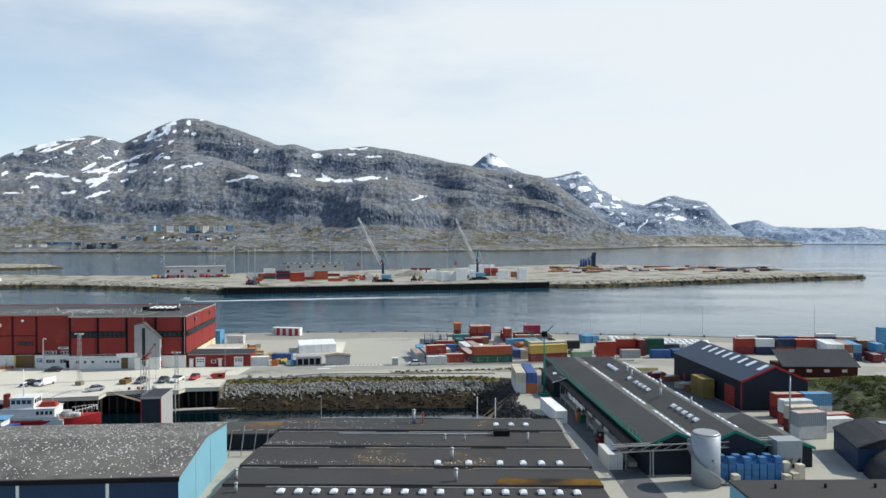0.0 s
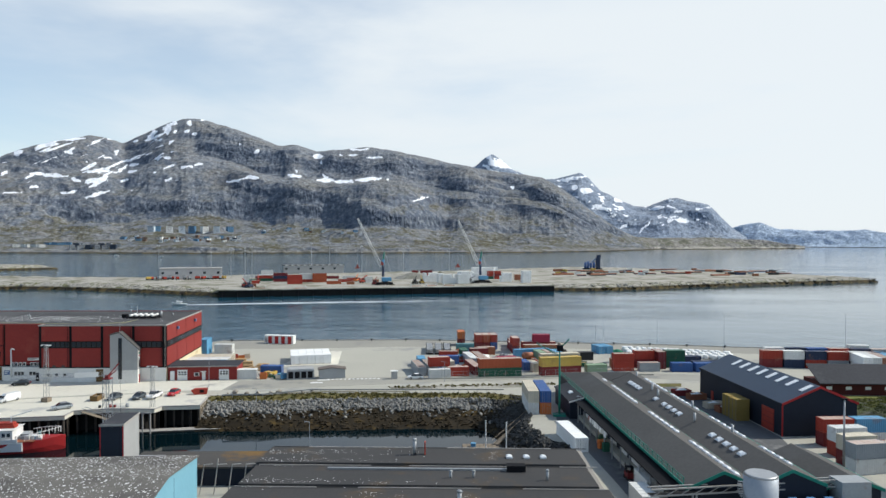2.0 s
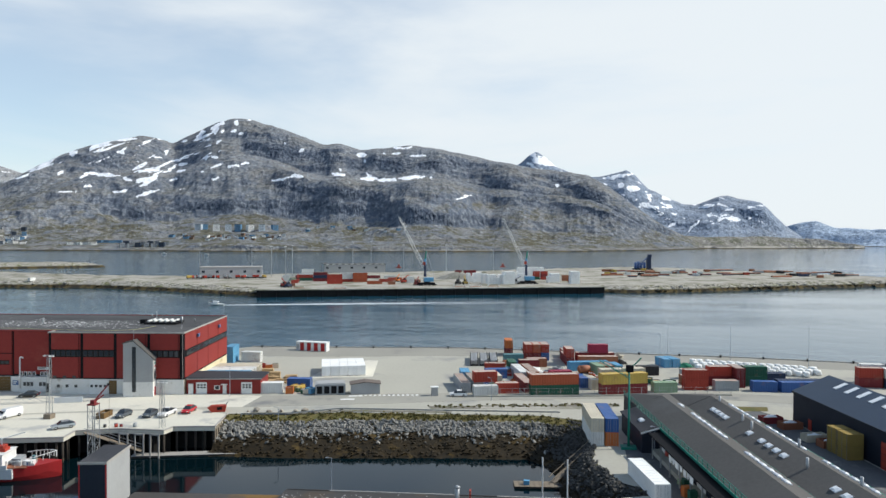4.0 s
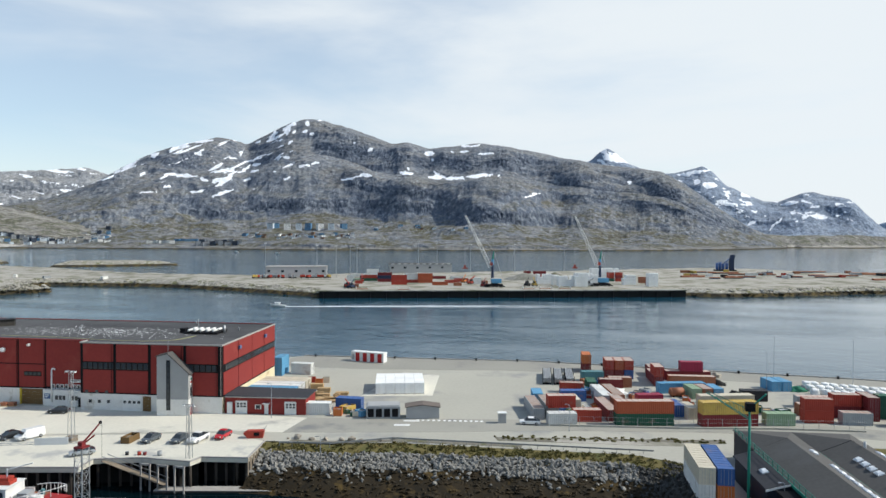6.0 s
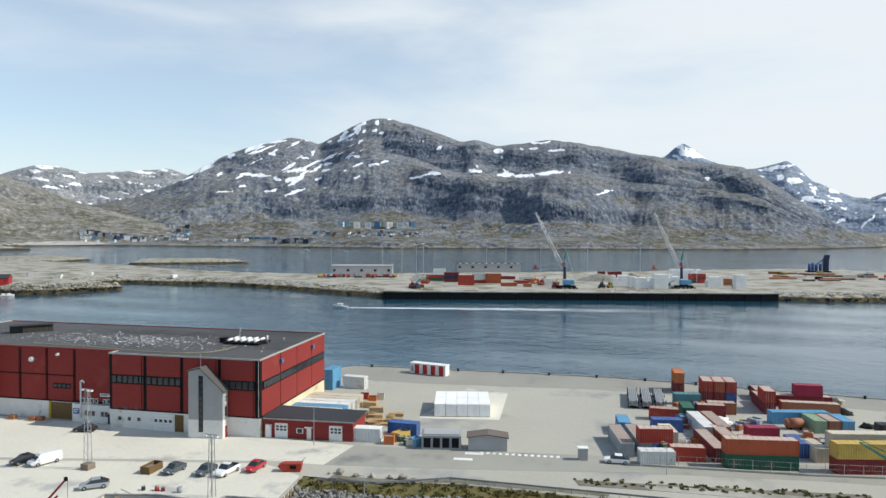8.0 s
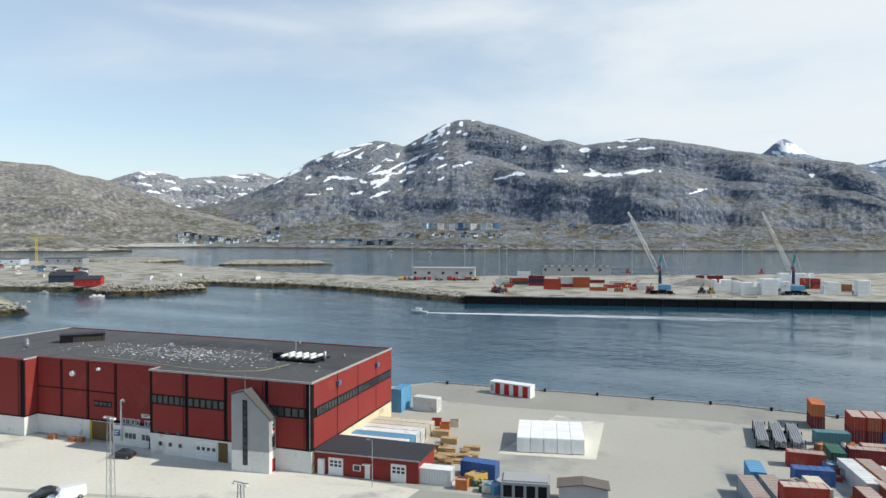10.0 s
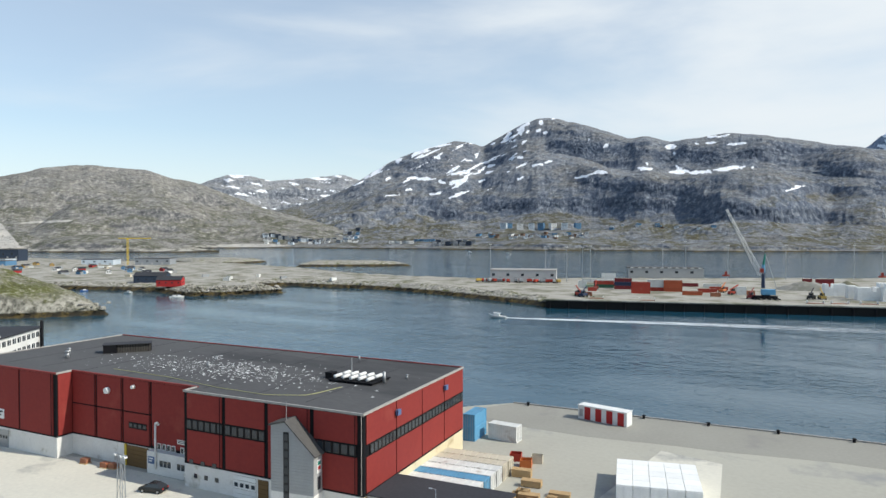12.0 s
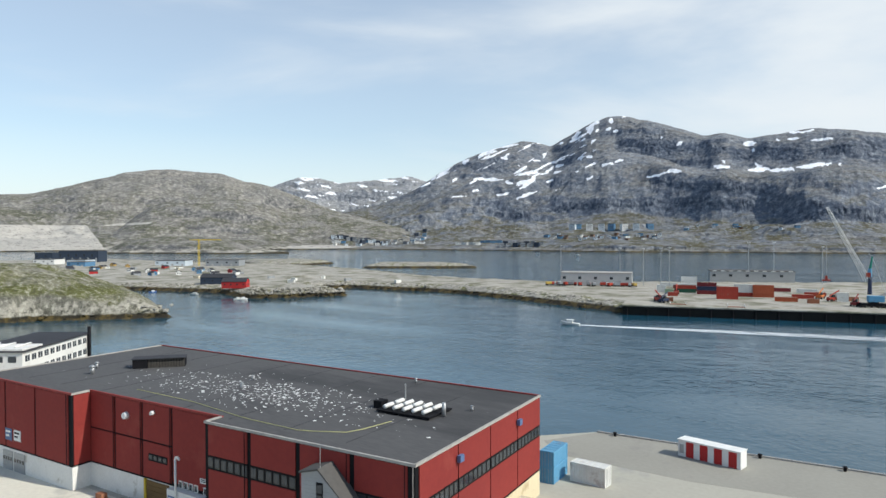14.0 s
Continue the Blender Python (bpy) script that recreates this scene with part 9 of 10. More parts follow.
for x in (30.0, 34.8, 39.6, 43.2, 46.0, 48.8):
    dome_light(nf, x, 22.6, 3.85, 1.0, 1.3)
for x in (40.4, 43.2, 45.9):
    dome_light(nf, x, 44.6, 3.75, 1.0, 1.2)
for x, y, h in ((32.2, 24.4, 1.9), (32.8, 15.0, 1.8), (31.0, 35.0, .9), (34.4, 35.2, .9), (45.2, 34.2, 1.4), (1.0, 15.5, 1.3), (2.4, 11, 1.0), (25, 46.0, 2.4)):
    bm = bmesh.new()
    rod(bm, (x, y, 3.3), (x, y, 3.6 + h), .3 if h > 1.5 else .2, 9)
    rod(bm, (x, y, 3.6 + h), (x, y, 3.85 + h), .45 if h > 1.5 else .3, 9, .2)
    part("vent_pipe", bm, M["steel"], nf)
part("flag_board", boxes((26.6, 26.8, 45.8, 46.6, 3.4, 5.6)), CM["red"], nf, "red upright board")
part("duct", boxes((12.0, 40, 38.6, 39.0, 3.45, 3.75)), M["steel"], nf)
part("plant_box", boxes((39.6, 42.4, 38.0, 39.6, 3.4, 4.4)), M["black_strip"], nf)


# ---- boats ----
def hull(bm, L, Wd, z0, z1, sheer=0.6, mi=0):
    """A boat hull lofted along x, bow at +x."""
    rings = []
    for t in np.linspace(0, 1, 15):
        x = -L / 2 + L * t
        w = Wd / 2 * (0.86 + 0.14 * min(1, t * 4)) * (1 - max(0, (t - .55) / .45) ** 2.1 * 0.985)
        zt = z1 + sheer * max(0, (t - .45) / .55) ** 1.8
        zb = z0 + (0.4 * (z1 - z0) * max(0, (t - .85) / .15))
        rings.append([bm.verts.new(p) for p in ((x, 0, zb), (x, w * .72, zb + .12 * (z1 - z0)), (x, w * .95, zb + .55 * (zt - zb)), (x, w, zt), (x, -w, zt), (x, -w * .95, zb + .55 * (zt - zb)), (x, -w * .72, zb + .12 * (z1 - z0)))])
    for a, b in zip(rings, rings[1:]):
        for i in range(7):
            bm.faces.new((a[i], a[(i + 1) % 7], b[(i + 1) % 7], b[i])).material_index = mi
    bm.faces.new(rings[0])
    bm.faces.new(rings[-1][::-1])
    bmesh.ops.recalc_face_normals(bm, faces=bm.faces)


tr = thing("trawler", "bright red fishing trawler with white wheelhouse and mast", "trawler", pose(-101.3, 150.4, SEA, 0, 0, 13))
bm = bmesh.new()
hull(bm, 25, 6.6, -1.2, 2.1, 0.9)
part("hull", bm, M["red_paint"], tr, "bright red painted hull")
bm = boxes((-11.9, 7.5, -2.8, 2.8, 2.42, 2.5))
part("deck", bm, CM["rust"], tr)
part("deckhouse", boxes((-8.0, 3.3, -2.4, 2.4, 2.5, 4.7), (-8.2, 3.5, -2.55, 2.55, 4.7, 4.8)), M["white_paint"], tr, "white deckhouse")
for i in range(4):
    part("window", boxes((-0.6 + i * .95, 0.0 + i * .95, -2.45, -2.4, 3.4, 4.2)), M["glass"], tr)
wheel = part("wheelhouse", boxes((-6.2, -1.2, -2.1, 2.1, 4.8, 7.2), (-6.4, -1.0, -2.3, 2.3, 7.2, 7.35)), M["white_paint"], tr, "white wheelhouse")
for i in range(4):
    part("window", boxes((-5.9 + i * 1.1, -5.1 + i * 1.1, -2.15, -2.1, 5.9, 6.8)), M["glass"], wheel)
for i in range(3):
    part("window", boxes((-1.2, -1.14, -1.6 + i * 1.2, -0.8 + i * 1.2, 5.9, 6.8)), M["glass"], wheel)
for i in range(3):
    part("porthole", boxes((2.2 + i * .8, 2.7 + i * .8, -3.1, -2.75, 1.2, 2.0)), M["glass"], tr)
part("side_patch", boxes((1.2, 5.4, -3.22, -2.6, 0.6, 2.35)), M["white_paint"], tr, "white hull patch")
bm = bmesh.new()
rod(bm, (-4.2, 0, 7.3), (-4.2, 0, 13.6), .16, 7, .07)
part("mast", bm, M["white_paint"], tr)
for z, w in ((9.6, 1.3), (11.2, .9)):
    bm = bmesh.new()
    rod(bm, (-4.2, -w, z), (-4.2, w, z), .06, 5)
    part("crosstree", bm, M["white_paint"], tr)
part("radar", boxes((-4.6, -3.8, -1.0, 1.0, 10.2, 10.4)), M["white_paint"], tr)
bm = bmesh.new()
rod(bm, (-3.6, 0, 7.3), (-0.4, 0, 5.0), .1, 5)
part("stay", bm, M["white_paint"], tr)
part("lifeboat", boxes((-.6, 3.0, -.9, .9, 4.85, 5.4), (-.3, 2.7, -.75, .75, 5.4, 5.9)), CM["red"], tr, "red rescue boat on the deckhouse")
r = random.Random(9)
for i in range(11):
    c = r.choice(["orange", "green", "white", "sky", "white", "teal"])
    a, b, h = 3.7 + .42 * i, r.uniform(-1.9, 1.6), r.uniform(.4, 1.0)
    part("deck_gear", boxes((a, a + r.uniform(.4, .9), b, b + r.uniform(.4, .9), 2.5, 2.5 + h)), CM[c], tr)
for s in (-1, 1):
    bm = bmesh.new()
    prev = None
    for k in range(9):
        t = k / 8
        p = (5.0 + 6.6 * t, s * (2.9 * (1 - t ** 2.2) + .1), 3.6 + 1.1 * t)
        if prev:
            rod(bm, prev, p, .07, 5)
            rod(bm, p, (p[0], p[1], p[2] - 1.1), .05, 4)
        prev = p
    part("bow_rail", bm, M["white_paint"], tr, "white bow rail")
part("winch", boxes((4.2, 5.8, -1.0, 1.0, 2.5, 3.6)), CM["grey"], tr)
part("bulwark", boxes((-12.2, 4.5, -3.25, -3.12, 2.4, 3.1)), M["white_paint"], tr, "white bulwark")
part("bulwark", boxes((-12.2, 4.5, 3.12, 3.25, 2.4, 3.1)), M["white_paint"], tr, "white bulwark")
part("gantry", boxes((-11.2, -10.8, -2.6, -2.2, 2.5, 7.6), (-11.2, -10.8, 2.2, 2.6, 2.5, 7.6), (-11.2, -10.8, -2.6, 2.6, 7.6, 8.0)), M["white_paint"], tr, "white stern gantry")
part("funnel", boxes((-8.2, -7.3, -.7, .7, 4.9, 7.9)), CM["red"], tr)
part("hatch", boxes((1.6, 3.6, -1.4, 1.4, 2.5, 3.3)), M["white_paint"], tr)
bm = bmesh.new()
rod(bm, (2.0, 0, 3.3), (2.0, 0, 7.2), .14, 6)
rod(bm, (2.0, 0, 7.0), (6.2, 0, 8.2), .1, 6)
part("derrick", bm, M["white_paint"], tr, "white cargo derrick")
for x in (6.4, 7.4):
    part("tub", boxes((x, x + .8, -1.4, -.4, 2.5, 3.3)), M["white_paint"], tr)
bb = thing("work_boat", "blue and white work boat moored at the quay", "boat", pose(-108.5, 139.5, SEA, 0, 0, 12))
bm = bmesh.new()
hull(bm, 17, 5.0, -.9, 2.6, .8)
part("hull", bm, CM["blue"], bb)
part("cabin", boxes((-5, 5.5, -1.9, 1.9, 2.6, 4.6)), M["white_paint"], bb)
part("canopy", boxes((-6, 6.2, -2.1, 2.1, 4.6, 4.8)), CM["sky"], bb)
yb = thing("dinghy", "yellow and navy covered dinghy beside the hoist tower", "dinghy", pose(-73.0, 140.0, SEA, 0, 0, 8))
bm = bmesh.new()
hull(bm, 9, 2.8, -.4, 1.2, .3)
part("hull", bm, CM["yellow"], yb)
part("cover", boxes((-4.0, 2.6, -1.2, 1.2, 1.2, 1.7)), CM["navy"], yb)


def motorboat(m, L, lab, paint="white"):
    ob = thing("motorboat", lab, "motorboat", m, "small boats")
    bm = bmesh.new()
    hull(bm, L, L * .32, -.25, L * .11, L * .05)
    part("hull", bm, CM[paint], ob)
    part("cabin", boxes((-L * .12, L * .2, -L * .11, L * .11, L * .11, L * .24)), M["white_paint"], ob)
    part("window", boxes((L * .2, L * .21, -L * .1, L * .1, L * .17, L * .23)), M["glass"], ob)
    part("canopy", boxes((-L * .18, L * .22, -L * .12, L * .12, L * .24, L * .26)), M["white_paint"], ob)
    return ob


HEAD = math.degrees(math.atan2(-17, -52))
motorboat(pose(-208.0, 447.4, SEA + .15, 0, -4, HEAD), 9.5, "white motorboat running fast with a long wake")
for x, y, rz, l, c in ((-516, 425, 20, 7, "white"), (-562, 416, 80, 6, "blue"), (-635, 430, 10, 7, "white"), (-655, 425, 60, 6, "white"), (-452.6, 424, 60, 7, "white"), (-457, 423, 70, 6, "white"), (-600, 420, 40, 5, "navy"), (-690, 410, 0, 6, "white")):
    motorboat(pose(x, y, SEA + .1, 0, 0, rz), l, f"small {c} boat moored in the cove", c)
for x, y, rz in ((-905, 1560, 190), (-760, 1490, 185)):
    motorboat(pose(x, y, SEA + .2, 0, 0, rz), 11, "distant white motorboat out on the fjord")


def wake_material():
    m = bpy.data.materials.new("wake_foam")
    nt, bs = nodes_of(m)
    geo = nt.nodes.new("ShaderNodeNewGeometry")
    mp = nt.nodes.new("ShaderNodeMapping")
    mp.inputs["Rotation"].default_value = (0, 0, radians(-18))
    mp.inputs["Scale"].default_value = (.06, .7, 1)
    n = nt.nodes.new("ShaderNodeTexNoise")
    n.inputs["Scale"].default_value, n.inputs["Detail"].default_value = 1.0, 6
    nt.links.new(geo.outputs["Position"], mp.inputs["Vector"])
    nt.links.new(mp.outputs[0], n.inputs["Vector"])
    at = nt.nodes.new("ShaderNodeAttribute")
    at.attribute_name = "snow"
    ad = nt.nodes.new("ShaderNodeMath")
    ad.operation = "ADD"
    nt.links.new(n.outputs["Fac"], ad.inputs[0])
    nt.links.new(at.outputs["Fac"], ad.inputs[1])
    r = nt.nodes.new("ShaderNodeMapRange")
    r.inputs["From Min"].default_value, r.inputs["From Max"].default_value = .62, 1.1
    r.inputs["To Max"].default_value = .9
    nt.links.new(ad.outputs[0], r.inputs["Value"])
    nt.links.new(r.outputs[0], bs.inputs["Alpha"])
    bs.inputs["Base Color"].default_value = (.8, .84, .87, 1)
    bs.inputs["Roughness"].default_value = .9
    return m


M["wake"] = wake_material()
wu, wv = np.meshgrid(np.linspace(0, 1, 90), np.linspace(-1, 1, 13))
cx, cy = -206.5 + 205 * wu, 448 + 17 * wu * 4.05 * (1 - .12 * wu)
wd = 1.5 + 7.5 * wu ** .8
me = grid_mesh("wake", cx - wd * wv * .31, cy + wd * wv * .95, np.full_like(cx, SEA + .06), M["wake"], {"snow": (1 - wu) ** .55 * .62 - .32 * np.abs(wv) + .22 * (np.abs(np.abs(wv) - .75) < .2) * (wu > .08)})
tagged(new("wake", me), "long white foaming wake behind the motorboat", "wake", kind="stuff")

# ---- island terminal ----
PM = Matrix(((jd.x, -jd.y, 0, J0.x), (jd.y, jd.x, 0, J0.y), (0, 0, 1, 0.5), (0, 0, 0, 1)))
PR = math.degrees(math.atan2(jd.y, jd.x))


def on_pier(x, y):
    v = PM @ Vector((x, y, 0))
    return v.x, v.y


def pier_cont(c, l, x, y, z=0, rz=0.0, group=G3):
    wx, wy = on_pier(x, y)
    return container(c, l, wx, wy, 0.5 + z * 2.59, PR + rz, True, group)


for x, y, col in ((58, 57, ("red", "red", "red")), (69, 80, ("red", "white", "white")), (80, 78, ("brick", "brick", "brick")), (96, 129, ("maroon",)), (90, 52.5, ("brick",)), (102, 75.5, ("red",)), (47, 90, ("maroon", "navy")),
                  (47, 93, ("maroon", "maroon", "maroon")), (34.5, 100, ("green", "red")), (35, 116, ("maroon", "white")), (31, 140, ("maroon",)), (36, 200, ("white", "white")), (21, 160, ("white",)), (58, 60, ("red", "maroon")),
                  (69, 83, ("red", "white")), (80, 81, ("brick", "brick")), (111, 122, ("white",)), (112, 96, ("red",)), (58, 108, ("rust",)), (82, 132, ("black",))):
    for k, c in enumerate(col):
        pier_cont(c, 12.19, x, y, k)
for x, y, col in ((103, 44.5, ("rust",)), (19, 33, ("navy",)), (24, 30, ("rust",)), (18, 97, ("white", "white")), (23.5, 92, ("pale_green",)), (26, 70, ("red",)), (174, 118, ("green", "maroon", "maroon")), (182, 116, ("rust", "maroon", "maroon")), (188, 118, ("maroon", "red", "maroon")),
                  (242, 93, ("green", "red", "red")), (249, 92, ("red", "maroon", "red")), (262, 72, ("rust", "rust")), (258, 46, ("maroon",)), (121, 62, ("white", "white")), (127, 66, ("rust",))):
    for k, c in enumerate(col):
        pier_cont(c, 6.06, x, y, k)
for x, y, w, h in ((177.5, 68, 13, 7.8), (183, 54, 5.2, 7.8), (188, 41, 13, 7.8), (199, 36.5, 11, 10.4), (243, 112, 26, 10.4), (214.5, 54, 8, 7.8), (244, 53.5, 11, 7.8), (256, 35.5, 8, 10.4), (214, 84, 18, 7.8)):
    wx, wy = on_pier(x, y)
    stack = thing("container_stack", "block of stacked white reefer containers on the pier", "container stack", pose(wx, wy, 0.5, 0, 0, PR), "white reefer stacks")
    for i in range(int(w / 2.5)):
        for k in range(max(2, round(h / 2.6)) - (i * 7 + int(x)) % 5 // 4):
            a = -w / 2 + i * 2.52
            part("container", boxes((a, a + 2.42, -3, 3, k * 2.6, k * 2.6 + 2.52), (a + .08, a + 2.34, -3.06, -3, k * 2.6 + .1, k * 2.6 + 2.4)), CM["reefer"], stack)


def harbour_crane(x, y, m_label):
    wx, wy = on_pier(x, y)
    ob = thing("harbour_crane", m_label, "harbour crane", pose(wx, wy, 0.5, 0, 0, PR))
    part("undercarriage", boxes((-6, 6, -3.2, 3.2, 1.0, 2.2)), M["black_strip"], ob)
    for sx in (-4.5, -1.5, 1.5, 4.5):
        for sy in (-3.4, 3.4):
            bm = bmesh.new()
            rod(bm, (sx, sy - .4, .8), (sx, sy + .4, .8), .8, 10)
            part("wheel", bm, M["tyre"], ob)
    for sx in (-6.5, 6.5):
        part("outrigger", boxes((sx - .5, sx + .5, -6, 6, .4, 1.0)), M["black_strip"], ob)
    part("machine_house", boxes((-2.6, 5.0, -2.2, 2.2, 3.0, 6.2), (-2.0, 4.2, -2.3, -2.2, 3.6, 5.6)), CM["sky"], ob, "bright blue machine house")
    part("turntable", boxes((-2.2, 2.2, -2.2, 2.2, 2.2, 3.0)), M["black_strip"], ob)
    bm = bmesh.new()
    rod(bm, (-1.6, 0, 7), (-1.6, 0, 16.5), 1.15, 6, .9)
    part("tower", bm, CM["navy"], ob)
    bm = bmesh.new()
    rod(bm, (-1.6, 0, 16.5), (-1.6, 0, 21), .95, 6, .9)
    part("tower", bm, CM["sky"], ob)
    part("cab", boxes((-3.6, -1.6, -1.8, -.4, 16.5, 18.8)), CM["red"], ob)
    bm = bmesh.new()
    rod(bm, (-1.6, 0, 21), (-.6, 0, 27.5), .7, 6, .35)
    part("tower_head", bm, M["green_trim"], ob)
    foot, tip = Vector((-3.0, 0, 15.0)), Vector((-23.5, -5.5, 54.5))
    d = (tip - foot).normalized()
    side = Vector((d.y, -d.x, 0)).normalized()
    upv = d.cross(side)
    bm = bmesh.new()
    n = 16
    for s1, s2 in ((-1, -1), (1, -1), (1, 1), (-1, 1)):
        k0, k1 = 1.2, .45
        rod(bm, foot + side * s1 * k0 + upv * s2 * k0, tip + side * s1 * k1 + upv * s2 * k1, .11, 4)
    for i in range(n):
        a, b = i / n, (i + 1) / n
        ka, kb = 1.2 - .75 * a, 1.2 - .75 * b
        pa, pb = foot + (tip - foot) * a, foot + (tip - foot) * b
        for s1, s2, t1, t2 in ((-1, -1, 1, -1), (1, -1, 1, 1), (1, 1, -1, 1), (-1, 1, -1, -1)):
            rod(bm, pa + side * s1 * ka + upv * s2 * ka, pb + side * t1 * kb + upv * t2 * kb, .045, 3)
    part("boom", bm, M["white_paint"], ob, "white lattice boom")
    bm = bmesh.new()
    rod(bm, (-.6, 0, 27.4), tip, .06, 4)
    rod(bm, (6.0, 0, 7), (-.6, 0, 27.4), .12, 4)
    rod(bm, tip, (tip.x, tip.y, 16.2), .05, 4)
    part("rope", bm, M["steel"], ob)
    part("spreader", boxes((tip.x - 2.0, tip.x + 2.0, tip.y - .8, tip.y + .8, 14.2, 15.0), (tip.x - .6, tip.x + .6, tip.y - .5, tip.y + .5, 15.0, 17.0)), CM["red"], ob, "red lifting spreader")
    return ob


harbour_crane(129.8, 31.0, "blue mobile harbour crane with raised lattice boom")
harbour_crane(216.3, 38.5, "blue mobile harbour crane with raised lattice boom")


def yard_truck(x, y, c, lab, rz=0):
    wx, wy = on_pier(x, y)
    ob = thing("reach_stacker", lab, "yard vehicle", pose(wx, wy, 0.5, 0, 0, PR + rz), "yard vehicles")
    part("body", boxes((-3, 3, -1.5, 1.5, .8, 2.4)), CM[c], ob)
    part("cab", boxes((-.8, .8, -1.2, 1.2, 2.4, 4.0)), M["glass"], ob)
    bm = bmesh.new()
    rod(bm, (-2.4, 0, 3.0), (4.2, 0, 6.4), .4, 6)
    part("arm", bm, CM[c], ob)
    for sx in (-2, 2):
        for sy in (-1.5, 1.5):
            bm = bmesh.new()
            rod(bm, (sx, sy - .3, .8), (sx, sy + .3, .8), .8, 9)
            part("wheel", bm, M["tyre"], ob)


for x, y, c in ((19, 27, "red"), (22, 22, "navy"), (122, 34, "maroon"), (157, 40, "black"), (163, 40, "yellow"), (116, 62, "red"), (112, 78, "orange"), (28, 84, "red"), (205, 36, "grey"), (262, 46, "rust")):
    yard_truck(x, y, c, f"{WORD.get(c, c)} yard vehicle on the pier", 30 * (int(x) % 5))
for x, y in ((152, 12), (165, 13), (180, 14), (60, 8), (30, 14)):
    wx, wy = on_pier(x, y)
    ob = thing("flat_rack", "low flat loading rack near the pier edge", "flat rack", pose(wx, wy, 0.2, 0, 0, PR), "flat racks")
    part("platform", boxes((-4.5, 4.5, -1.2, 1.2, .3, .6)), CM["rust"], ob)
    for s in (-4.4, 4.1):
        part("end_frame", boxes((s, s + .3, -1.2, 1.2, .6, 2.0)), M["white_paint"], ob)


M["pale_clad"] = surface("pale_grey_steel_cladding", (0.50, 0.50, 0.49), (0.42, 0.42, 0.415), 0.6, scale=0.3, fine=2)


def long_hall(name, lab, x0, y0, x1, y1, depth, h, mat, roofm, stripe=False, z=0.0):
    p, q = Vector((x0, y0)), Vector((x1, y1))
    ob = thing(name, lab, "hall", wall_pose(p, q) @ pose(0, 0, z))
    ln = (q - p).length
    part("wall", boxes((0, ln, 0, depth, -2, h)), mat, ob)
    part("roof", boxes((-.3, ln + .3, -.3, depth + .3, h, h + .5)), roofm, ob)
    n = max(2, int(ln / 6))
    for i in range(n):
        a = ln * (i + .25) / n
        if stripe:
            part("rooflight", boxes((a, a + ln / n * .5, -.36, -.3, h - .1, h + .55)), M["white_paint"], ob)
        part("door" if i % 2 else "window", boxes((a, a + ln / n * .4, -.08, 0, 0 if i % 2 else h * .5, h * (.4 if i % 2 else .72))), M["grey_clad"] if i % 2 else M["glass"], ob)
    return ob


long_hall("storage_hall", "long pale grey steel hall on the island", -313, 624, -262.5, 645, 22, 9.6, M["pale_clad"], M["roof_trim"], z=0.3)
long_hall("storage_hall", "long grey hall with a striped roof edge", -232, 735, -172, 760, 24, 9.0, M["grey_clad"], M["shed_roof"], True, z=0.3)
for x, y, h in ((-322, 640, 31), (-283, 668, 29), (-258, 656, 29), (-244, 656, 29), (-238, 658, 30), (-206, 752, 33), (-189, 764, 33), (-152, 760, 30), (-110, 790, 30), (-60, 820, 30)):
    ob = thing("flood_mast", "tall thin floodlight mast on the island", "flood mast", pose(x, y, 0.0), "floodlight masts")
    bm = bmesh.new()
    rod(bm, (0, 0, -1), (0, 0, h), .3, 6, .18)
    part("pole", bm, M["steel"], ob)
    part("lamp_ring", boxes((-1.2, 1.2, -.3, .3, h, h + .5)), M["white_paint"], ob)
rng = random.Random(21)
for i in range(16):
    x, y = -318 + i * 5.4 + rng.random() * 2, 612 + i * 2.2 + rng.random() * 4
    c = rng.choice(["red", "red", "rust", "grey", "white", "yellow"])
    if i < 12:
        ob = thing("parked_truck", f"{WORD.get(c, c)} parked truck on the gravel", "truck", pose(x, y, 0.3, 0, 0, rng.random() * 180), "parked trucks")
        part("chassis", boxes((-3.2, 3.2, -1.1, 1.1, .5, 1.2)), M["black_strip"], ob)
        part("box", boxes((-3.2, 1.2, -1.2, 1.2, 1.2, 3.0)), CM[c], ob)
        part("cab", boxes((1.5, 3.3, -1.1, 1.1, 1.2, 2.9)), CM["red" if c != "red" else "white"], ob)
        for sx in (-2.2, 2.2):
            for sy in (-1, 1):
                bm = bmesh.new()
                rod(bm, (sx, sy * .9, .5), (sx, sy * 1.15, .5), .5, 8)
                part("wheel", bm, M["tyre"], ob)


def heap(x, y, rx, ry, h, mat, lab, seed, cat="gravel heap", z=0.0):
    gx, gy = np.meshgrid(np.linspace(-1.3, 1.3, 40), np.linspace(-1.3, 1.3, 30))
    d = np.hypot(gx, gy)
    gz = h * np.clip(1 - d, 0, 1) ** .8 * (.7 + .6 * fbm(gx * 3 + seed, gy * 3, 4, seed=seed)) - .3
    tagged(new("heap", grid_mesh("heap", x + gx * rx, y + gy * ry, z + gz, mat)), lab, cat, kind="stuff")


heap(-82, 668, 22, 8, 8, M["gravel"], "sandy gravel heap behind the pier", 3)
heap(-58, 676, 18, 7, 7, M["gravel"], "sandy gravel heap behind the pier", 4)
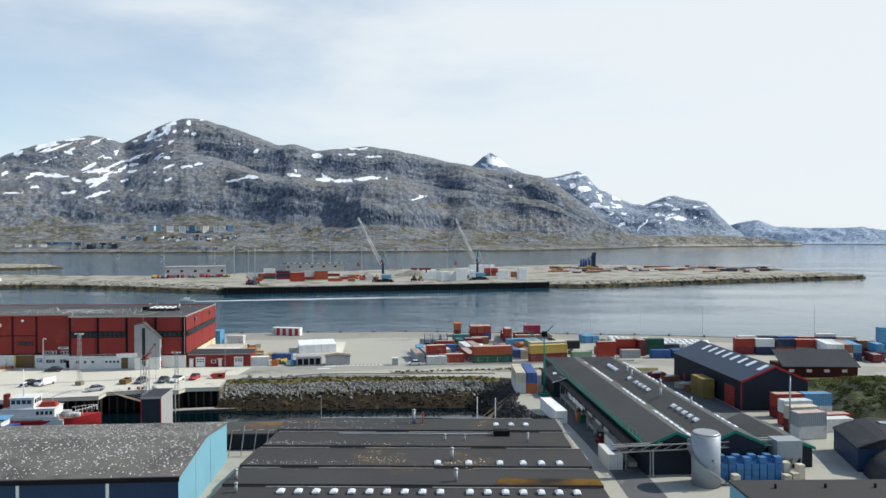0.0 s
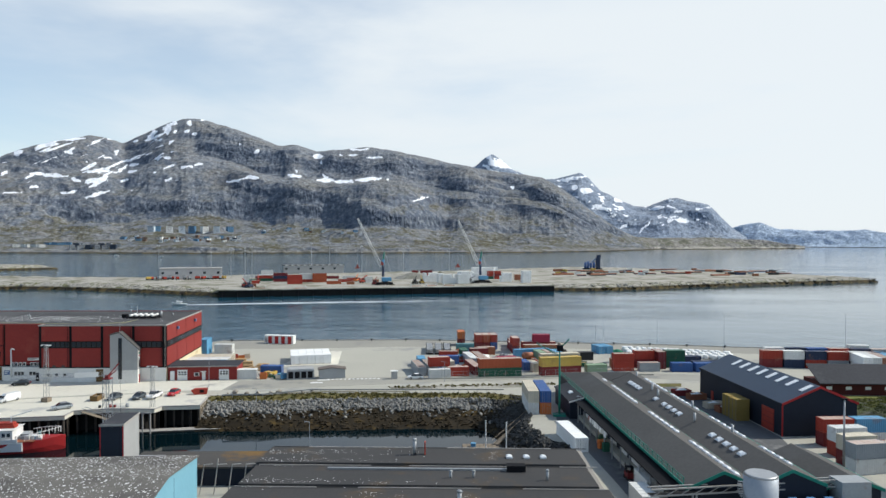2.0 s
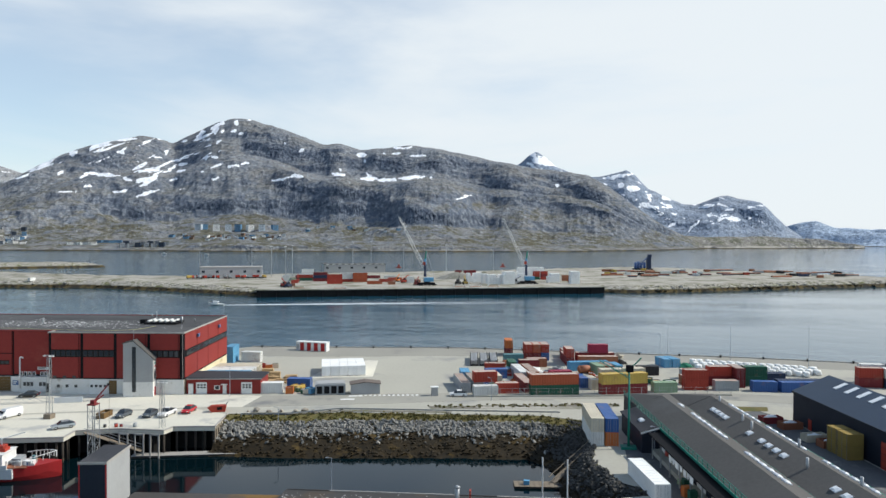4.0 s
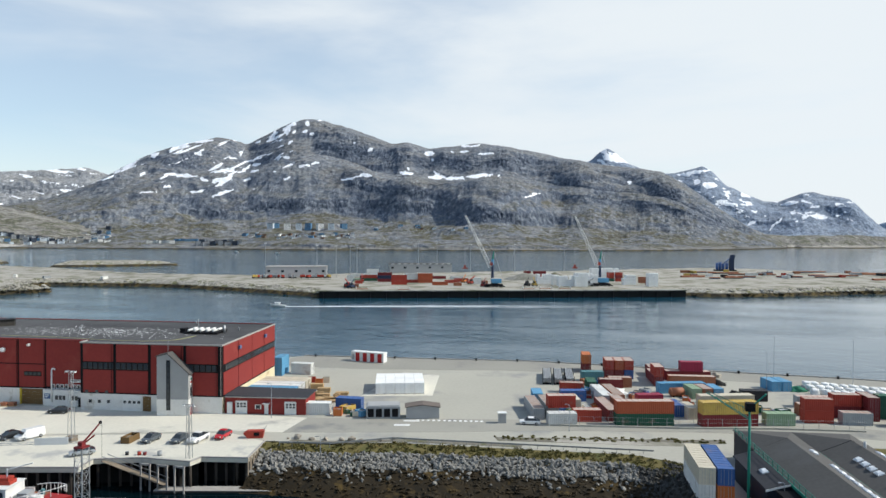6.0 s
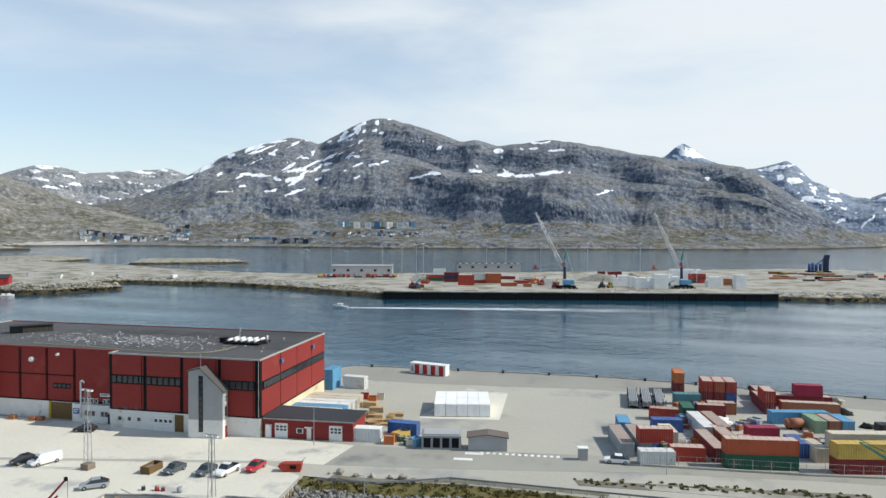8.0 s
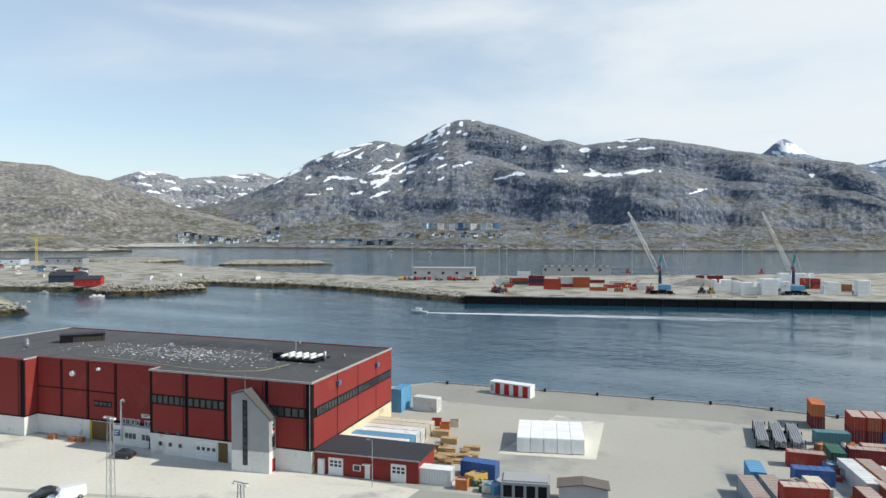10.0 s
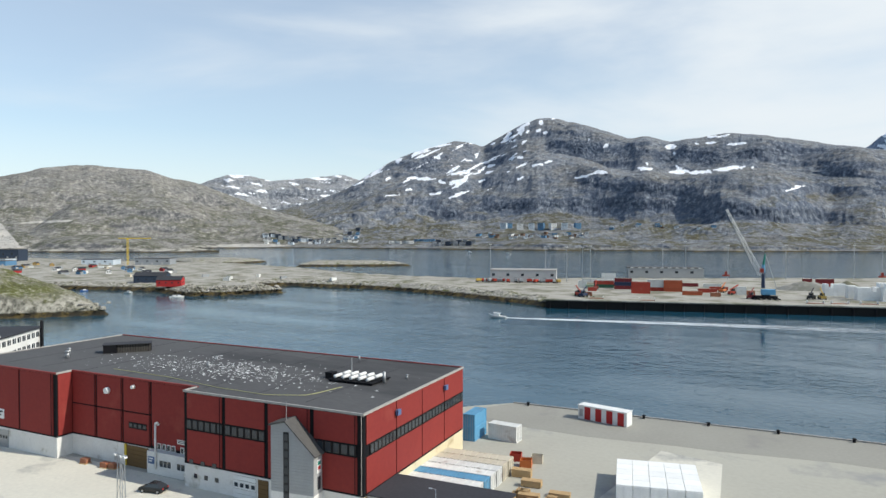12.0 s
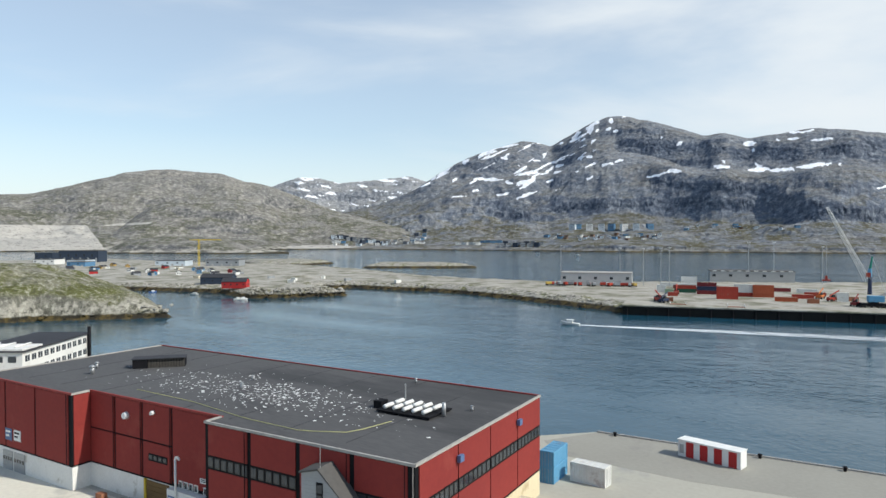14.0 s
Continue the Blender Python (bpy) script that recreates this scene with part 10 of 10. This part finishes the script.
# blue mixing plant
pl = thing("mixing_plant", "dark blue asphalt mixing plant with silos", "plant", pose(117, 905, 0.3, 0, 0, 10))
for x, h in ((-9, 9), (-5.5, 10), (-2, 8.5), (2, 9)):
    bm = bmesh.new()
    rod(bm, (x, 0, 0), (x, 0, h), 1.6, 10)
    part("silo", bm, CM["blue"], pl)
part("tower", boxes((5, 9.5, -2.5, 2.5, 0, 15)), CM["navy"], pl)
part("head", boxes((6, 10.5, -2, 2, 15, 18.5)), CM["navy"], pl)
bm = bmesh.new()
rod(bm, (-1, 0, 9), (5, 0, 14), .6, 6)
part("elevator", bm, CM["blue"], pl)
part("base", boxes((-12, 12, -3.5, 3.5, 0, 1.5)), CM["black"], pl)
for i in range(62):
    t = rng.random()
    x = 60 + 265 * t
    y = 775 + 60 * t + rng.uniform(-40, 95) - 55 * max(0, t - .55)
    c = rng.choice(["rust", "red", "black", "navy", "grey", "rust", "maroon", "white", "yellow"])
    if rng.random() < .45:
        container(c, 6.06 if rng.random() < .5 else 12.19, x, y, 0.25, rng.choice([15, 18, 20, 105]), True, "containers on the island gravel")
    else:
        ln = rng.uniform(8, 26)
        ob = thing("pipe_stack", "long stack of dark pipes on the gravel", "pipe stack", pose(x, y, .2, 0, 0, rng.choice([14, 18, 22])), "pipe stacks")
        for k in range(4):
            bm = bmesh.new()
            rod(bm, (-ln / 2, (k - 1.5) * .9, .45), (ln / 2, (k - 1.5) * .9, .45), .45, 6)
            part("pipe", bm, CM[rng.choice(["black", "rust", "navy"])], ob)
        for k in range(3):
            bm = bmesh.new()
            rod(bm, (-ln / 2, (k - 1) * .9, 1.25), (ln / 2, (k - 1) * .9, 1.25), .45, 6)
            part("pipe", bm, CM["rust"], ob)

# ---- buildings on the west side of the island ----
def house(name, lab, x, y, rz, w, l, h, rise, wall, roof, z=0.2, group="", windows=0):
    ob = gable_shed(name, lab, pose(x, y, z, 0, 0, rz), w, l, h, rise, wall, roof, None, "house" if windows else "building")
    for i in range(windows):
        yy = l * (i + .35) / windows
        for xx in (-.06, w):
            wd = part("window", boxes((xx, xx + .06, yy, yy + 1.1, h * .45, h * .45 + 1.2)), M["glass"], ob)
    for i in range(2):
        part("window", boxes((w * (.22 + .4 * i), w * (.22 + .4 * i) + 1.1, -.06, 0, h * .45, h * .45 + 1.2)), M["glass"], ob)
    if group:
        ob["group"] = group
    return ob


PAINTED = {k: surface("painted_wood_" + k, v, tuple(c * .85 for c in v), .75, scale=.5, fine=3) for k, v in {"red": (.42, .035, .035), "dark": (.035, .05, .078), "blue": (.10, .22, .36), "white": (.72, .72, .70), "ochre": (.42, .28, .10), "grey": (.28, .30, .32), "brown": (.20, .12, .08), "pale": (.55, .62, .68)}.items()}
house("boat_store", "black timber boat store on the rocky spit", -529, 466, 128, 12, 26, 6.0, 2.8, PAINTED["dark"], M["roof_felt"], -.3, windows=4)
house("boat_store", "bright red timber house on the rocky spit", -489, 452, 128, 9, 19, 5.0, 2.6, PAINTED["red"], M["roof_felt"], -.3, windows=4)
for x, y, ln, h, c in ((-1158, 580, 62, 17, "dark"), (-1195, 560, 28, 14, "dark"), (-905, 600, 40, 7, "pale"), (-850, 640, 44, 8, "grey"), (-1090, 520, 30, 7, "white"), (-1030, 540, 26, 7, "pale"), (-980, 520, 24, 6, "blue")):
    long_hall("industrial_hall", f"large {c} industrial hall on the far shore", x, y, x + ln * .8, y + ln * .6, 25, h, PAINTED[c], M["shed_roof"])
rng = random.Random(31)
for i in range(26):
    x, y = -960 + rng.random() * 330, 455 + rng.random() * 110
    c = rng.choice(["red", "blue", "white", "pale", "ochre", "grey", "white"])
    house("harbour_hut", f"small {c} timber hut on the gravel shore", x, y, rng.random() * 180, 5, 8, 2.8, 1.6, PAINTED[c], M["roof_felt"], .1, "harbour huts")
for i in range(20):
    x, y = -900 + rng.random() * 480, 470 + rng.random() * 120
    c = rng.choice(["red", "white", "white", "grey", "grey", "cream"])
    if -545 < x < -470 and y < 490:
        continue
    container(c, 6.06, x, y, .1, rng.random() * 180, True, "containers on the west shore")
tc = thing("tower_crane", "yellow construction tower crane", "tower crane", pose(-866, 640, 0, 0, 0, 35))
bm = bmesh.new()
for s1, s2 in ((-1, -1), (1, -1), (1, 1), (-1, 1)):
    rod(bm, (s1 * .9, s2 * .9, 0), (s1 * .9, s2 * .9, 34), .22, 4)
part("mast", bm, M["yellow"], tc)
part("jib", boxes((-12, 30, -.5, .5, 34, 35)), M["yellow"], tc)
part("cab", boxes((-.9, .9, -1.6, 0, 32.5, 34)), M["yellow"], tc)

# white waterside building beside the warehouse
wb0, wb1 = Vector((-228, 206.8)), Vector((-249.5, 232))
wbt = thing("office_building", "white three-storey building with window rows and dark roof", "building", wall_pose(wb0, wb1))
ln = (wb1 - wb0).length
part("wall", boxes((0, ln, 0, 15, -.5, 11.2)), M["white_wall"], wbt)
part("roof", boxes((-.5, ln + .5, -.5, 15.5, 11.2, 11.6)), M["roof_felt"], wbt)
part("wall", boxes((-.02, 9, -.0, 14.98, 11.6, 12.0)), M["white_wall"], wbt)
for i in range(11):
    for z in (2.2, 5.5, 8.7):
        wd = part("window", boxes((1.2 + i * 2.85, 3.0 + i * 2.85, -.08, 0, z, z + 1.5)), M["glass"], wbt)
        part("frame", boxes((2.05 + i * 2.85, 2.15 + i * 2.85, -.11, -.08, z, z + 1.5)), M["white_paint"], wd)
for i in range(4):
    part("window", boxes((-.08, 0, 1.5 + i * 3.3, 3.5 + i * 3.3, 8.7, 10.2)), M["glass"], wbt)
bm = bmesh.new()
rod(bm, (ln - 1.0, -.6, 0), (ln - 1.0, -.6, 13.4), .5, 8)
part("chimney", bm, M["black_strip"], wbt)
for y in (3, 7, 11):
    bm = bmesh.new()
    rod(bm, (2, y, 12.25), (9, y, 12.25), .25, 8)
    part("duct", bm, M["white_paint"], wbt)

# ---- town across the fjord ----
def slope_at(name, a, e, low=0.0, high=0.45):
    A, E, S, X, Y, Z = FIELD[name]
    d = ((A - a) * 17) ** 2 + ((E - e) * 1000) ** 2 + np.where((S < low) | (S > high), 1e6, 0)
    i = np.unravel_index(np.argmin(d), d.shape)
    return float(X[i]), float(Y[i]), float(Z[i])


def block(w, d, h, wall, label, group):
    ob = thing("apartment_block", label, "apartment block", None, group)
    part("wall", boxes((-w / 2, w / 2, -d / 2, d / 2, -6, h)), wall, ob)
    part("roof", boxes((-w / 2 - .3, w / 2 + .3, -d / 2 - .3, d / 2 + .3, h, h + .8)), M["shed_roof"], ob)
    for r in range(max(1, int(h / 4))):
        part("window", boxes((-w * .38, w * .38, -d / 2 - .12, -d / 2, 1.8 + r * 4, 2.8 + r * 4)), M["glass"], ob)
        if h > 15:
            part("window", boxes((w / 2, w / 2 + .12, -d * .3, d * .3, 1.8 + r * 4, 2.6 + r * 4)), M["glass"], ob)
    return ob


towers = [block(21, 20, 20, PAINTED[c], f"{c} apartment tower on the hillside", "apartment towers") for c in ("pale", "white", "blue")]
lows = [block(w, 12, h, PAINTED[c], f"{c} housing block above the fjord", "housing blocks") for c, w, h in (("white", 15, 8), ("pale", 18, 9), ("white", 11, 6), ("grey", 13, 11), ("dark", 15, 11), ("grey", 16, 9), ("brown", 11, 5.5), ("blue", 14, 6.5), ("pale", 10, 5))]
spots = []
for i, a in enumerate((-28.2, -27.8, -26.9, -26.0, -25.2, -24.3, -23.4, -22.4)):
    spots.append((towers[(i * 2) % 3], "mountain_main", a, .0075))
rng = random.Random(6)
for i in range(9):
    spots.append((lows[0], "mountain_main", -37.2 + i * .2, -.013))
for i in range(6):
    spots.append((lows[7], "mountain_main", -35.3 + i * .28, -.010))
for i in range(12):
    spots.append((lows[3 + i % 3], "mountain_main", -33.7 + i * .28, -.0155 + .002 * (i % 2)))
for i in range(52):
    spots.append((rng.choice(lows[6:] + lows[2:3]), "mountain_main", rng.uniform(-30.4, -21.5), rng.triangular(-.008, .001, -.003)))
for i in range(14):
    spots.append((rng.choice(lows[6:]), "mountain_main", rng.uniform(-20, -12), rng.uniform(.006, .012)))
for i in range(230):
    spots.append((lows[(0, 1, 2, 5, 8, 3, 7, 0, 4, 1)[i % 10]], "mountain_shoulder" if i % 3 == 0 else "mountain_main", rng.uniform(-48.5, -40.0), rng.triangular(-.016, .008, -.006)))
used = set()
for ob, field, a, e in spots:
    x, y, z = slope_at(field, a, e)
    m = pose(x, y, z, 0, 0, -a + rng.uniform(-25, 25))
    if ob.name in used:
        copy_thing(ob, m)
    else:
        ob.matrix_world = m
        used.add(ob.name)
for ob in towers + lows:
    if ob.name not in used:
        x, y, z = slope_at("mountain_main", -33, -.008)
        ob.matrix_world = pose(x, y, z)


# broken rock strewn along the shores of the island and the headland
def shore_rubble(name, label, poly, count, lo, hi, z_lo, z_hi, seed, xmin=-900):
    r = random.Random(seed)
    P_ = [Vector(p) for p in poly]
    runs = [(a, b) for a, b in zip(P_, P_[1:]) if min(a.x, b.x) > xmin]
    total = sum((b - a).length for a, b in runs)
    base = [stone_mesh(name, seed + k, M["rock_shore"], 0.7) for k in range(5)]
    shapes = [(np.array([v.co[:] for v in me.vertices]), [tuple(f.vertices) for f in me.polygons]) for me in base]
    for me in base:
        bpy.data.meshes.remove(me)
    verts, faces = [], []
    for a, b in runs:
        d = (b - a)
        n = Vector((-d.y, d.x)).normalized()
        for k in range(int(count * d.length / total)):
            t = r.random()
            inn = r.random() ** 1.4
            p = a + d * t + n * (1.0 + 13 * inn + r.uniform(-2, 2))
            s = lo + (hi - lo) * r.random() ** 2.2
            co, fs = shapes[r.randrange(5)]
            an = r.random() * 6.28
            ca, sa = math.cos(an), math.sin(an)
            k0 = len(verts)
            z = z_lo + (z_hi - z_lo) * inn ** 0.5
            verts += [(p.x + s * (x * ca - y * sa), p.y + s * (x * sa + y * ca), z + s * q) for x, y, q in co]
            faces += [tuple(i + k0 for i in f) for f in fs]
    me = bpy.data.meshes.new(name)
    me.from_pydata(verts, [], faces)
    me.materials.append(M["rock_shore"])
    return tagged(new(name, me), label, "rocks", kind="stuff")


shore_rubble("shore_rocks", "broken grey rocks strewn along the island shore", PORT[2:28], 2600, 0.9, 4.2, SEA + .6, -0.4, 70)
shore_rubble("shore_rocks", "pale rubble heaped on the spit by the boat stores", [(-486, 441), (-459, 433), (-440, 452), (-424, 482)], 420, 0.8, 2.8, SEA + 1.6, 1.2, 75)
shore_rubble("shore_rocks", "broken pale rocks along the headland shore", [(-560, 150), (-470, 215), (-442, 270), (-425, 300), (-408, 318), (-394, 338), (-430, 352), (-480, 362)], 420, 0.8, 3.6, SEA + .6, 1.5, 80)
